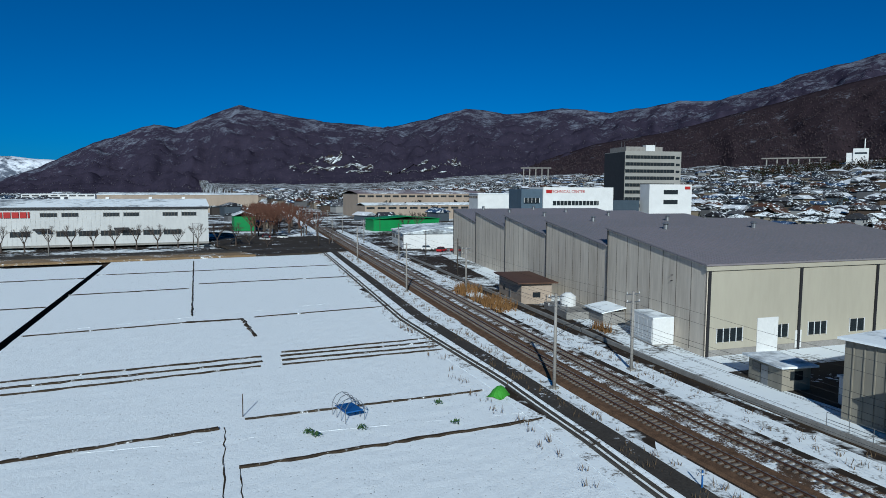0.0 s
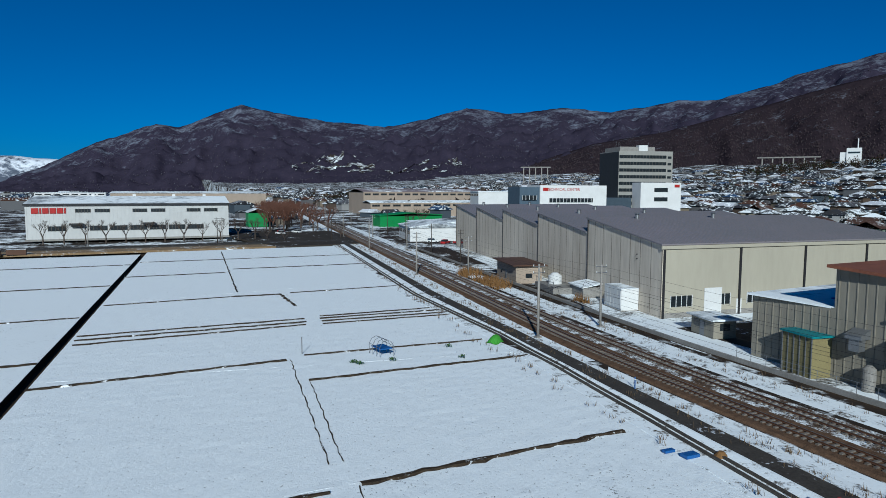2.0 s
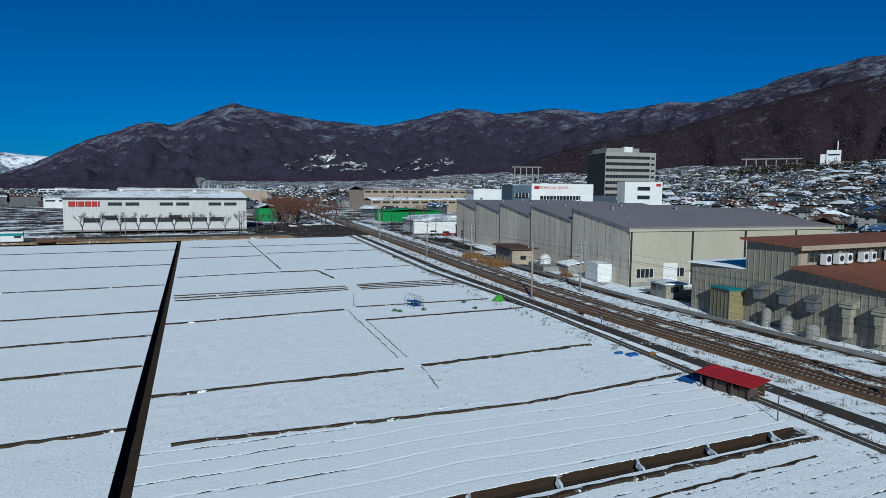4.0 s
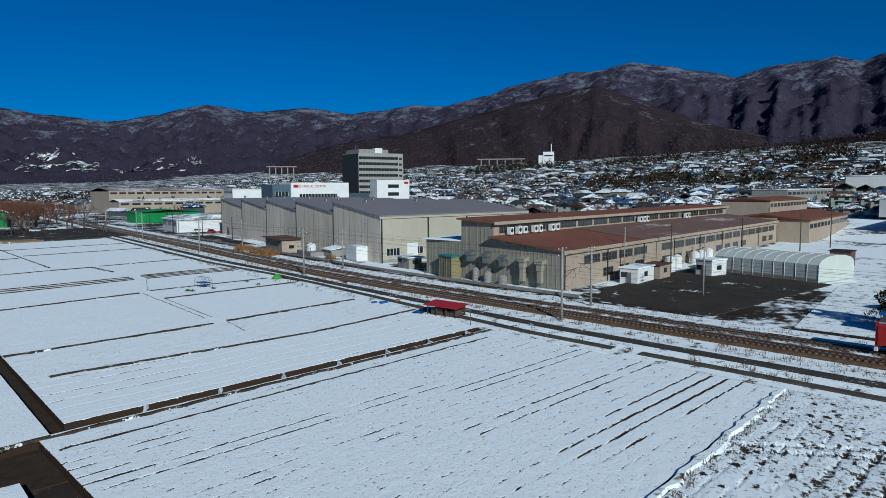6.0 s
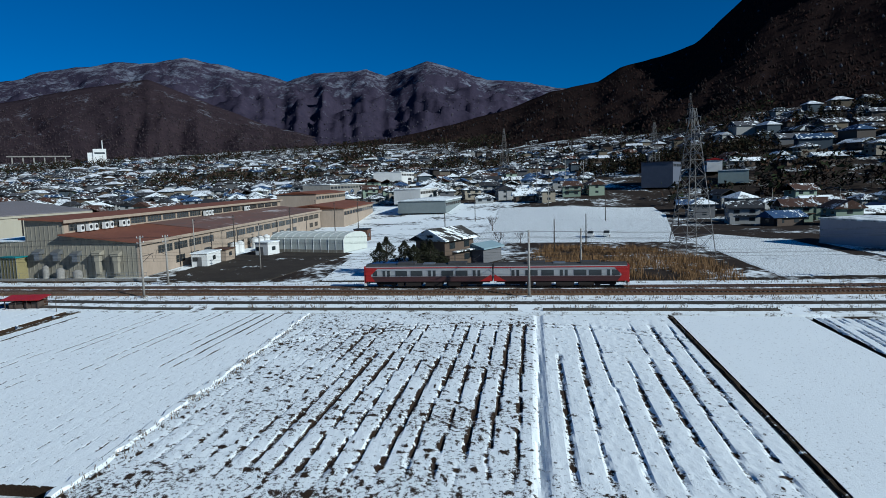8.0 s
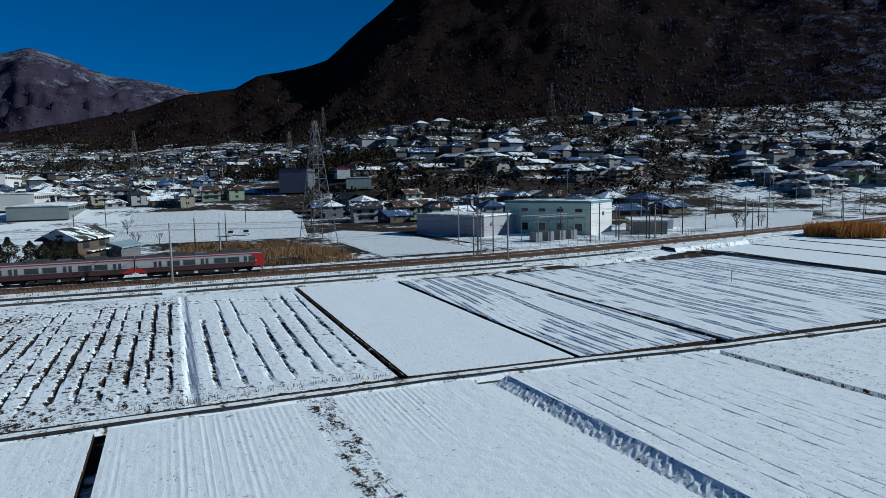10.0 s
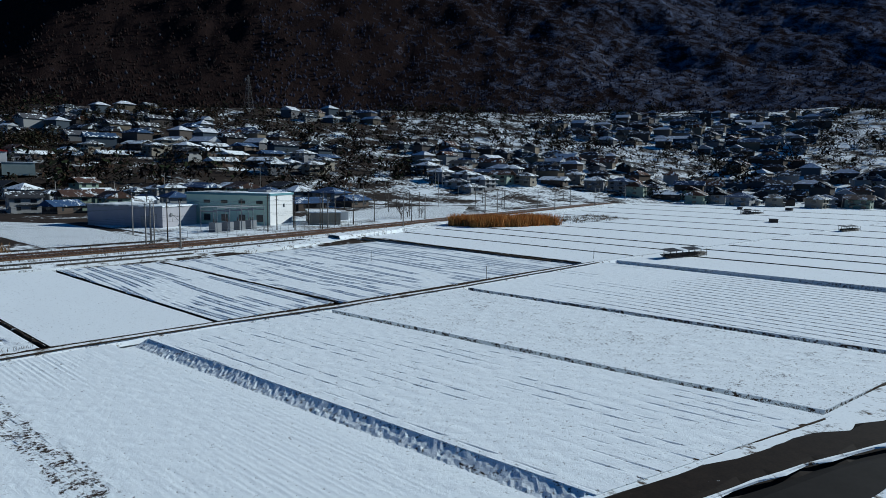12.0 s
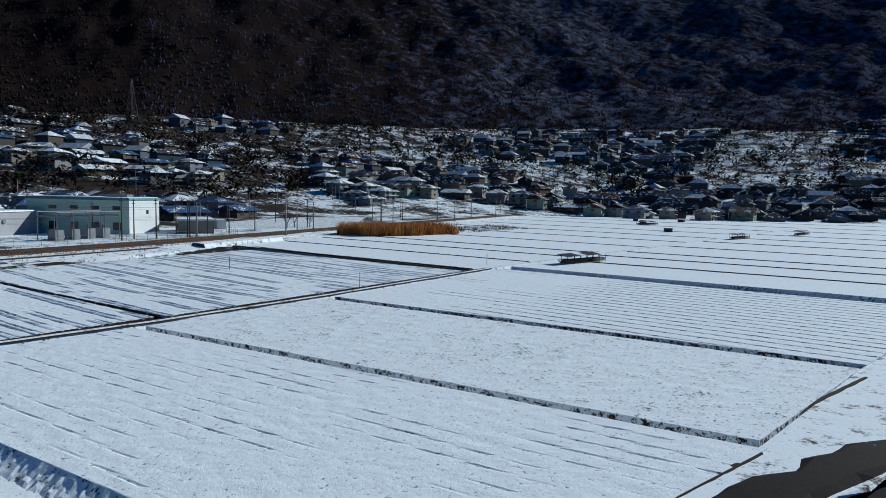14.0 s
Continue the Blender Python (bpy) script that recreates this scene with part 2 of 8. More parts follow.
# ---------------------------------------------------------------- mesh helpers
class Mesh:
    def __init__(self):
        self.v, self.f, self.mi = [], [], []

    def add(self, verts, faces, mi=0):
        o = len(self.v)
        self.v += [tuple(q) for q in verts]
        self.f += [tuple(i + o for i in f) for f in faces]
        self.mi += [mi] * len(faces)
        return self

    def box(self, x0, x1, y0, y1, z0, z1, m=None, mi=0):
        vs = [(x, y, z) for z in (z0, z1) for x, y in ((x0, y0), (x1, y0), (x1, y1), (x0, y1))]
        if m:
            vs = [m @ Vector(q) for q in vs]
        return self.add(vs, [(3, 2, 1, 0), (4, 5, 6, 7), (0, 1, 5, 4), (1, 2, 6, 5), (2, 3, 7, 6), (3, 0, 4, 7)], mi)

    def prism(self, poly, z0, z1, mi=0):
        n = len(poly)
        za = z0 if hasattr(z0, "__len__") else [z0] * n
        zb = z1 if hasattr(z1, "__len__") else [z1] * n
        vs = [(x, y, z) for (x, y), z in zip(poly, za)] + [(x, y, z) for (x, y), z in zip(poly, zb)]
        fs = [tuple(range(n))[::-1], tuple(range(n, 2 * n))] + [(i, (i + 1) % n, n + (i + 1) % n, n + i) for i in range(n)]
        return self.add(vs, fs, mi)

    def extrude(self, prof, a, b, mi=0):
        """A closed profile of (across, up) pairs drawn from a to b on the ground (x, y)."""
        d = Vector((b[0] - a[0], b[1] - a[1])).normalized()
        nx, ny = d.y, -d.x
        n = len(prof)
        vs = [(p[0] + nx * o, p[1] + ny * o, z) for p in (a, b) for o, z in prof]
        fs = [tuple(range(n)), tuple(range(n, 2 * n))[::-1]] + [(i, n + i, n + (i + 1) % n, (i + 1) % n) for i in range(n)]
        return self.add(vs, fs, mi)

    def tube(self, a, b, r0, r1=None, n=8, mi=0):
        a, b = Vector(a), Vector(b)
        r1 = r0 if r1 is None else r1
        q = (b - a).to_track_quat("Z", "Y")
        vs = [c + q @ Vector((r * math.cos(t), r * math.sin(t), 0)) for c, r in ((a, r0), (b, r1)) for t in (2 * math.pi * i / n for i in range(n))]
        fs = [(i, (i + 1) % n, n + (i + 1) % n, n + i) for i in range(n)] + [tuple(range(n))[::-1], tuple(range(n, 2 * n))]
        return self.add(vs, fs, mi)

    def ribbon(self, line, half, z0, z1, mi=0, jag=0.0, rnd=None):
        """A low bank along a line on the ground."""
        pts = [Vector(p) for p in line]
        out = []
        for i, p in enumerate(pts):
            d = (pts[min(i + 1, len(pts) - 1)] - pts[max(i - 1, 0)]).normalized()
            nrm = Vector((d.y, -d.x))
            k = 1 + (rnd.uniform(-jag, jag) if rnd else 0)
            k2 = 1 + (rnd.uniform(-jag, jag) if rnd else 0)
            zt = z1 * (1 + (rnd.uniform(-jag, jag) * 0.5 if rnd else 0)) if z1 > 0 else z1
            out += [(*(p - nrm * half * k), z0), (*(p - nrm * half * k * 0.5), zt), (*(p + nrm * half * k2 * 0.5), zt), (*(p + nrm * half * k2), z0)]
        fs = []
        for i in range(len(pts) - 1):
            for j in range(3):
                a = i * 4 + j
                fs.append((a, a + 1, a + 5, a + 4))
        return self.add(out, fs, mi)

    def make(self, name, mats, parent=None, smooth=False):
        me = bpy.data.meshes.new(name)
        me.from_pydata(self.v, [], self.f)
        mats = mats if isinstance(mats, (list, tuple)) else [mats]
        for m in mats:
            me.materials.append(m)
        if len(mats) > 1:
            me.polygons.foreach_set("material_index", self.mi)
        if smooth:
            me.polygons.foreach_set("use_smooth", [True] * len(me.polygons))
        me.update()
        ob = new(name, me)
        if parent:
            ob.parent = parent
        return ob


def part(name, ms, material, parent, label="", smooth=False):
    ob = ms.make(name, material, parent, smooth)
    return tagged(ob, label) if label else ob


def thing(name, label, category, at=(0, 0, 0), turn=0.0, group=""):
    ob = new(name)
    ob.empty_display_size = 0.3
    ob.matrix_basis = pose(*at, 0, 0, turn)
    return tagged(ob, label, category, group)


for m_ in (m_snow, m_soil, m_bund, m_verge, m_yard, m_town_ground, m_ballast, m_ballast_snow, m_lot, m_asphalt, m_road, m_mud, m_snowroof):
    m_.node_tree.nodes["Principled BSDF"].inputs["Specular IOR Level"].default_value = 0.06


def interp(x, pairs):
    return float(np.interp(x, [p[0] for p in pairs], [p[1] for p in pairs]))


def split_line(a, b, step=1.5):
    n = max(2, int(math.dist(a, b) / step))
    return [(a[0] + (b[0] - a[0]) * i / n, a[1] + (b[1] - a[1]) * i / n) for i in range(n + 1)]


# ---------------------------------------------------------------- the lie of the land
def rail_x(y):
    """The train's track: straight in the middle, bending gently east at both ends."""
    north = 0.115 * 10 * math.log1p(math.exp(min((y - 26) / 10, 60)))
    south = 0.20 * 15 * math.log1p(math.exp(min((-y - 150) / 15, 60)))
    return north + south


def west(off, y):
    """An offset west of the track; lane and channel draw closer to the line in the north."""
    near = interp(y, [(-25, 0.0), (12, 1.95), (28, 2.5), (45, 2.5), (80, 1.0), (200, 0.9)])
    return off + near * interp(-off, [(6, 0.0), (10.5, 1.2), (13.1, 1.2), (14.9, 1.92), (17, 1.95)])


def town_foot(a):
    """Distance at which the town ends below the woods, by compass direction."""
    return interp(a, [(-10, 2000), (22, 1500), (50, 1150), (66, 900), (80, 800), (90, 690), (105, 600), (125, 600), (145, 720), (165, 860), (185, 980), (210, 1100)])


def land(x, y):
    """Height of the bare ground: fields low in the west, a fan that climbs eastwards."""
    d = x - rail_x(y)
    low = -1.1 if d < west(-17.2, y) else (-0.25 if d < -6 else -0.05)
    near = 1.0 / (1 + math.exp((y + 130) / 45))
    r = math.hypot(max(0, d - 170 + 55 * near), 0.25 * max(0, y - 300))
    slope = 0.060 + 0.050 * near
    up = slope * r if r < 900 else slope * (900 + (r - 900) * 0.6)
    up *= 1 + 0.62 * (1 - near) * min(1.0, max(0.0, (r - 120) / 560))
    if y < -300:
        up *= max(0.22, 1 + (y + 300) / 520)
    a = math.degrees(math.atan2(x + 90, y + 70)) % 360
    far = y < -430 and a > 140
    if (d > 0 or far) and a > 96:
        # south-eastern fan: rises to the foot of the near mountain
        rr = math.hypot(x + 90, y + 70)
        r0 = interp(a, [(96, 300), (110, 250), (125, 270), (150, 330), (165, 430), (185, 480), (200, 560)])
        r1 = town_foot(a)
        s = min(1.15, max(0.0, (rr - r0) / (r1 - r0)))
        fan = (16 + math.tan(radians(interp(a, [(96, 3.7), (107, 4.1), (120, 4.5), (131, 4.7), (145, 4.7), (162, 4.7), (185, 4.7), (205, 3.0)]))) * r1) * s ** 1.35
        w = min(1.0, (a - 96) / 12)
        up = up * (1 - w) + fan * w
    return low + (up if d > 0 or far else 0)


def grid_sheet(name, xs, ys, material):
    vs = [(x, y, land(x, y)) for y in ys for x in xs]
    n = len(xs)
    fs = [(j * n + i, j * n + i + 1, (j + 1) * n + i + 1, (j + 1) * n + i) for j in range(len(ys) - 1) for i in range(n - 1)]
    ob = Mesh().add(vs, fs).make(name, material)
    bare = []
    for x, y, _ in vs:
        a = math.degrees(math.atan2(x + 90, y + 70)) % 360
        s = min(1.0, math.hypot(x + 90, y + 70) / town_foot(a)) if 96 < a < 215 else 0.0
        bare.append(-0.10 if 40 < x < 235 and -75 < y < 0 else interp(a, [(98, 0.0), (104, 0.045), (128, 0.04), (150, -0.03)]) if s > 0.3 else 0.0)
    ob.data.attributes.new("bare", "FLOAT", "POINT").data.foreach_set("value", bare)
    return ob


def spread(lo, hi, fine_lo, fine_hi, fine, grow=1.25):
    vals = list(np.arange(fine_lo, fine_hi, fine))
    step, v = fine, fine_hi
    while v < hi:
        vals.append(v)
        step *= grow
        v += step
    vals.append(hi)
    step, v, left = fine, fine_lo, []
    while v > lo:
        step *= grow
        v -= step
        left.append(max(v, lo))
    return [float(q) for q in left[::-1] + vals]


ground = grid_sheet("ground", spread(-4400, 4400, -20, 420, 5, 1.18), spread(-4400, 4400, -420, 320, 7, 1.18), m_town_ground)
tagged(ground, "snow-dusted valley ground with bare brown earth showing through", "ground", kind="structure")


# ---------------------------------------------------------------- mountains
def ridge_noise(az, r, k):
    v = Vector((math.cos(az) * r * k, math.sin(az) * r * k, 3.7))
    return noise.multi_fractal(v, 0.9, 2.1, 6) - 1.0


EYE = (-90.0, -70.0)
SLOPES = {}


def mountain(name, label, az0, az1, prof, foot, crest, mats, rough_h, seed, steps=(220, 34), gully=0.14, freq=0.22, cap=0.3, snow_haze=0.0, bend=0.55):
    """A range seen from the valley: skyline heights in degrees by compass direction, crest and foot distances."""
    na, nr = steps
    vs, fs, bare = [], [], []
    for i in range(na + 1):
        az = az0 + (az1 - az0) * i / na
        a = radians(az)
        r0, r1 = interp(az, foot), interp(az, crest)
        ztop = 16 + math.tan(radians(interp(az, prof))) * r1
        zb = land(EYE[0] + math.sin(a) * r0, EYE[1] + math.cos(a) * r0) - 6
        for j in range(nr + 5):
            s = j / nr
            r = r0 + (r1 - r0) * s
            x, y = EYE[0] + math.sin(a) * r, EYE[1] + math.cos(a) * r
            if s <= 1:
                wob = az * freq + 0.7 * noise.noise(Vector((az * 0.11, s * 1.6, seed)))
                g1 = 1 - 2.2 * abs(noise.noise(Vector((wob, s * 0.5, seed))))
                g2 = 1 - 2.2 * abs(noise.noise(Vector((wob * 2.6 + 0.8 * s, s * 1.3, seed + 5))))
                g3 = 1 - 2.2 * abs(noise.noise(Vector((wob * 6.5 + 1.5 * s, s * 3.5, seed + 9))))
                fine = noise.fractal(Vector((x * 0.009 + seed, y * 0.009, 0.5)), 0.8, 2.1, 4)
                edge = math.sin(math.pi * min(s, 1.0))
                z = zb + (ztop - zb) * (s ** 1.3 + edge * gully * (g1 + 0.36 * g2 + 0.1 * g3 - 0.6)) + fine * rough_h * (0.25 + edge)
                z = max(z, zb + (ztop - zb) * 0.12 * s)
            else:
                z = ztop - (s - 1) * (r1 - r0) * 0.7 + 0.3 * rough_h * noise.noise(Vector((x * 0.01, y * 0.01, seed)))
            vs.append((x, y, z))
            # Extra pale cover towards the south: snow patches plus painted blue haze.
            bare.append(cap * (bend - min(s, 1.0)) - snow_haze * min(1.0, max(0.0, (az - 124) / 34)))
    w = nr + 5
    SLOPES[name] = (np.array(vs).reshape(na + 1, w, 3), nr)
    for i in range(na):
        for j in range(w - 1):
            fs.append((i * w + j, i * w + j + 1, (i + 1) * w + j + 1, (i + 1) * w + j))
    ob = Mesh().add(vs, fs).make(name, mats, smooth=True)
    ob.data.attributes.new("bare", "FLOAT", "POINT").data.foreach_set("value", bare)
    return tagged(ob, label, "mountain", kind="structure")


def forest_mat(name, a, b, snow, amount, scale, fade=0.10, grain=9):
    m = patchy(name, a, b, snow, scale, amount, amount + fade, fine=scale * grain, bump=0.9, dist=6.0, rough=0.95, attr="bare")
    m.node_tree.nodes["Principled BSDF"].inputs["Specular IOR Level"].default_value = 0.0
    return m


# Violet-blue distance haze is mixed into the range and hill forest colours.
m_far_mt = forest_mat("hazy_forest_far", (0.066, 0.054, 0.082), (0.042, 0.037, 0.060), (0.185, 0.205, 0.25), 0.545, 0.012, 0.20, 6)
m_mid_mt = forest_mat("dark_forest", (0.060, 0.042, 0.048), (0.036, 0.028, 0.034), (0.22, 0.24, 0.28), 0.58, 0.02, 0.20, 6)
# The dim blue cover is snow patches with haze put into the colour.
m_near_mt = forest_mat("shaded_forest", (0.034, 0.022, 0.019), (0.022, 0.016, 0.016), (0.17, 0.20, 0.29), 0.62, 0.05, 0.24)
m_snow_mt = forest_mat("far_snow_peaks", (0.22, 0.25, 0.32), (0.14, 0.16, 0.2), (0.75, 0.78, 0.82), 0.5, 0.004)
FAR_SKY = [(-40, 1.2), (-20, 1.0), (-10.7, 0.5), (-7.8, 1.8), (-4.5, 3.55), (-0.2, 5.15), (1.5, 4.95), (6.3, 6.95), (9.1, 6.35), (11.9, 5.95), (18.2, 5.4), (20.7, 5.8), (25.2, 7.0),
           (28.7, 6.45), (33.3, 6.9), (37.3, 6.5), (42.6, 7.2), (45.4, 7.2), (47.1, 7.6), (49.5, 8.1), (51.4, 8.85), (56.5, 9.75), (57.8, 9.7), (61, 10.35), (62.7, 10.0), (66.5, 9.25), (69, 8.65),
           (71.4, 9.3), (75.8, 9.6), (77.5, 9.0), (81, 10.2), (83.4, 9.6), (86.3, 8.5), (89.7, 8.1), (92.1, 7.6), (96, 7.2), (103, 7.0), (112, 6.0)]
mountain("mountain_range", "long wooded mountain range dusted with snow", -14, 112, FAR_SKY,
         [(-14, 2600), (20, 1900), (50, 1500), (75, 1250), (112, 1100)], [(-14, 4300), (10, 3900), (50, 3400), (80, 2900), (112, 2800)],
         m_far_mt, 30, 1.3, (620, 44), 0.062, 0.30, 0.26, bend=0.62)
mountain("dark_hill", "dark conifer and bare oak hill in front of the range", 22, 80,
         [(22, 0.4), (28, 1.4), (36, 3.9), (41.8, 4.8), (50.9, 7.1), (55.2, 8.0), (58.3, 8.55), (62.2, 7.1), (67, 5.2), (71.6, 4.0), (80, 1.5)],
         [(22, 1500), (80, 950)], [(22, 2300), (50, 1900), (80, 1500)], m_mid_mt, 10, 5.1, (240, 30), 0.10, 0.30, 0.05)
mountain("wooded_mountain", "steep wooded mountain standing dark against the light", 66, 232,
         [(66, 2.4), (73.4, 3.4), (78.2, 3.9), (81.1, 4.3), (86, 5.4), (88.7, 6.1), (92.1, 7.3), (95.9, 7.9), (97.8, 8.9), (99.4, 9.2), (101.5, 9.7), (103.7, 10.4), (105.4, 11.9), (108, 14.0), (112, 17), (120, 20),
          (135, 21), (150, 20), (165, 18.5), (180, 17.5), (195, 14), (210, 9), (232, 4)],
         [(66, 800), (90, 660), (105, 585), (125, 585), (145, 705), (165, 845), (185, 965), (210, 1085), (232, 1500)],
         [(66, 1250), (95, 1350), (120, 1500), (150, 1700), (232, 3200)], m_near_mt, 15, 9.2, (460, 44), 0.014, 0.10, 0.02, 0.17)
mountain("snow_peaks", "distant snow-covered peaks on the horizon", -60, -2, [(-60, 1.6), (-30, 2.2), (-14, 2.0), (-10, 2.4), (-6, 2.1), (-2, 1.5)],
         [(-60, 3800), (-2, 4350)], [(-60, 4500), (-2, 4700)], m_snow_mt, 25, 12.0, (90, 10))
mountain("west_hills", "low wooded hills across the valley", 232, 300, [(232, 2), (255, 5), (280, 4), (300, 1.6)],
         [(232, 2200), (300, 3000)], [(232, 3400), (300, 4200)], m_far_mt, 30, 15.0, (90, 14))


def clearing(az0, az1, e0, e1, seed, least):
    """Snowy terraces cut into the foot of the range, lying on its slope."""
    g, nr = SLOPES["mountain_range"]
    ms = Mesh()
    n = 4
    for i in range(g.shape[0] - 1):
        for j in range(nr // 2):
            x, y, z = g[i, j]
            az, el = math.degrees(math.atan2(x - EYE[0], y - EYE[1])), math.degrees(math.atan2(z - 16, math.hypot(x - EYE[0], y - EYE[1])))
            if not (az0 < az < az1 and e0 < el < e1):
                continue
            c = [Vector(g[a, b]) for a, b in ((i, j), (i + 1, j), (i, j + 1), (i + 1, j + 1))]
            for p in range(n):
                for q in range(n):
                    co = [c[0].lerp(c[1], u / n).lerp(c[2].lerp(c[3], u / n), v / n) for u, v in ((p, q), (p, q + 1), (p + 1, q + 1), (p + 1, q))]
                    m = co[0]
                    if noise.fractal(Vector((m.x * 0.006, m.y * 0.012, seed)), 0.7, 2.1, 4) > least:
                        ms.add([(v.x, v.y, v.z + 3.0) for v in co], [(0, 1, 2, 3)])
    return tagged(ms.make("snowy_clearing", m_town_ground), "snow-covered terraces at the foot of the range", "clearing", kind="structure")


clearing(10.5, 17.5, 1.4, 2.75, 3.3, 0.18)
clearing(17.5, 25, 1.4, 2.3, 5.3, 0.28)


def viaduct(at, turn, long, high, piers, label):
    """A road bridge at the foot of the hills: deck, parapet and piers."""
    z = land(*at)
    s = thing("viaduct", label, "viaduct", (*at, z), turn)
    part("deck", Mesh().box(-long / 2, long / 2, -4, 4, high - 1.1, high), m_concrete, s)
    part("parapet", Mesh().box(-long / 2, long / 2, -4.2, -3.9, high, high + 0.7), m_concrete, s)
    for i in range(piers):
        x = -long / 2 + long * (i + 0.5) / piers
        part("pier", Mesh().box(x - 0.9, x + 0.9, -2.5, 2.5, -8, high - 1.1), m_concrete, s)
    return s


viaduct((869, 720), -52, 90, max(6.0, 73 - land(869, 720)), 6, "pale concrete motorway viaduct below the dark hill")
viaduct((590, 1035), -31, 56, max(6.0, 62 - land(590, 1035)), 5, "short concrete viaduct between bare woods")
pz = land(879, 618)
pl = thing("waste_plant", "white treatment plant with a slim chimney on the slope", "plant", (879, 618, pz), -55)
part("hall", Mesh().box(-10, 9, -8, 8, -6, max(10, 82 - pz)), m_white, pl)
part("lower_hall", Mesh().box(-18, -10, -6, 8, -6, max(6, 76 - pz)), m_white, pl)
part("chimney", Mesh().tube((4, 0, max(10, 82 - pz)), (4, 0, max(22, 96 - pz)), 0.8, n=10), m_white, pl)
part("window", Mesh().box(-8, 7, -8.2, -7.9, max(5, 74 - pz), max(7, 76.5 - pz)), m_glass, pl)


# ---------------------------------------------------------------- fields
rf = random.Random(4)


def soft(v, a, b):
    t = min(1, max(0, (v - a) / (b - a)))
    return t * t * (3 - 2 * t)


def field(corners, shape=None, step=1.6, top=-0.35, across=None, label="flat rice field under smooth snow", side=0.5):
    """A level plot: four corners, a top that may carry furrows, and earth sides."""
    (ax, ay), (bx, by), (cx, cy), (dx, dy) = corners
    nu = max(2, int(max(math.dist(corners[0], corners[1]), math.dist(corners[3], corners[2])) / step))
    nv = max(2, int(max(math.dist(corners[0], corners[3]), math.dist(corners[1], corners[2])) / (across or step)))
    vs, soil = [], []
    for j in range(nv + 1):
        for i in range(nu + 1):
            u, v = i / nu, j / nv
            x = (ax * (1 - u) + bx * u) * (1 - v) + (dx * (1 - u) + cx * u) * v
            y = (ay * (1 - u) + by * u) * (1 - v) + (dy * (1 - u) + cy * u) * v
            dz, so = shape(x, y, u, v) if shape else (0.03 * noise.noise(Vector((x * 0.25, y * 0.25, 1.0))), 0.055)
            vs.append((x, y, top + dz))
            soil.append(so)
    w = nu + 1
    fs = [(j * w + i, j * w + i + 1, (j + 1) * w + i + 1, (j + 1) * w + i) for j in range(nv) for i in range(nu)]
    rim = [i for i in range(w)] + [j * w + nu for j in range(1, nv + 1)] + [nv * w + i for i in range(nu - 1, -1, -1)] + [j * w for j in range(nv - 1, 0, -1)]
    o, n = len(vs), len(rim)
    vs += [(vs[k][0], vs[k][1], vs[k][2] - 0.07 - 0.06 * rf.random()) for k in rim]
    vs += [(vs[k][0], vs[k][1], -1.3) for k in rim]
    soil += [side * rf.uniform(0.5, 1.2) for _ in rim] + [side] * n
    fs += [(rim[k], o + k, o + (k + 1) % n, rim[(k + 1) % n]) for k in range(n)]
    fs += [(o + k, o + n + k, o + n + (k + 1) % n, o + (k + 1) % n) for k in range(n)]
    ob = Mesh().add(vs, fs).make("field", m_snow)
    at = ob.data.attributes.new("soil", "FLOAT", "POINT")
    at.data.foreach_set("value", soil)
    return tagged(ob, label, "field", kind="structure")


def bund(a, b, half=0.28, high=0.16, base=-0.37, jag=0.7, material=None):
    ln = split_line(a, b, 0.9)
    ln = [(x + rf.uniform(-0.08, 0.08), y + rf.uniform(-0.08, 0.08)) for x, y in ln]
    ob = Mesh().ribbon(ln, half, base - 0.05, base + high, jag=jag, rnd=rf).make("field_bund", material or m_bund)
    return tagged(ob, "low earth bund with dry weeds between snowy fields", "bund", "field bunds", "structure")


def ditch_x(y):
    return -64.0 + 0.045 * y


def edge_x(y):
    return rail_x(y) + west(-16.9, y)


def furrow(period, depth, soil, axis, phase=0.0, warp=1.2, dash=0.5):
    """Ploughed or drilled rows: axis 0 makes rows along x, 1 along y."""
    def f(x, y, u, v):
        s, l = (y, x) if axis == 0 else (x, y)
        s = s + warp * noise.noise(Vector((x * 0.05, y * 0.05, phase)))
        k = s / period + 0.18 * noise.noise(Vector((l * 0.15, s * 0.2, phase + 4)))
        t = abs((k % 1.0) - 0.5) * 2
        row = math.floor(k)
        on = soft(noise.noise(Vector((l * 0.045, row * 3.1, phase + 9))) + 0.45 * noise.noise(Vector((l * 0.35, row * 5.3, phase))), dash - 0.25, dash + 0.15)
        g = soft(t, *((0.86, 0.97) if dash > 0.1 else (0.6, 0.95)))
        lump = noise.noise(Vector((x * 1.4, y * 1.4, phase)))
        return -depth * g * (0.4 + 0.6 * on) + 0.05 * depth * lump, soil * g * on * (0.7 + 0.5 * lump)
    return f


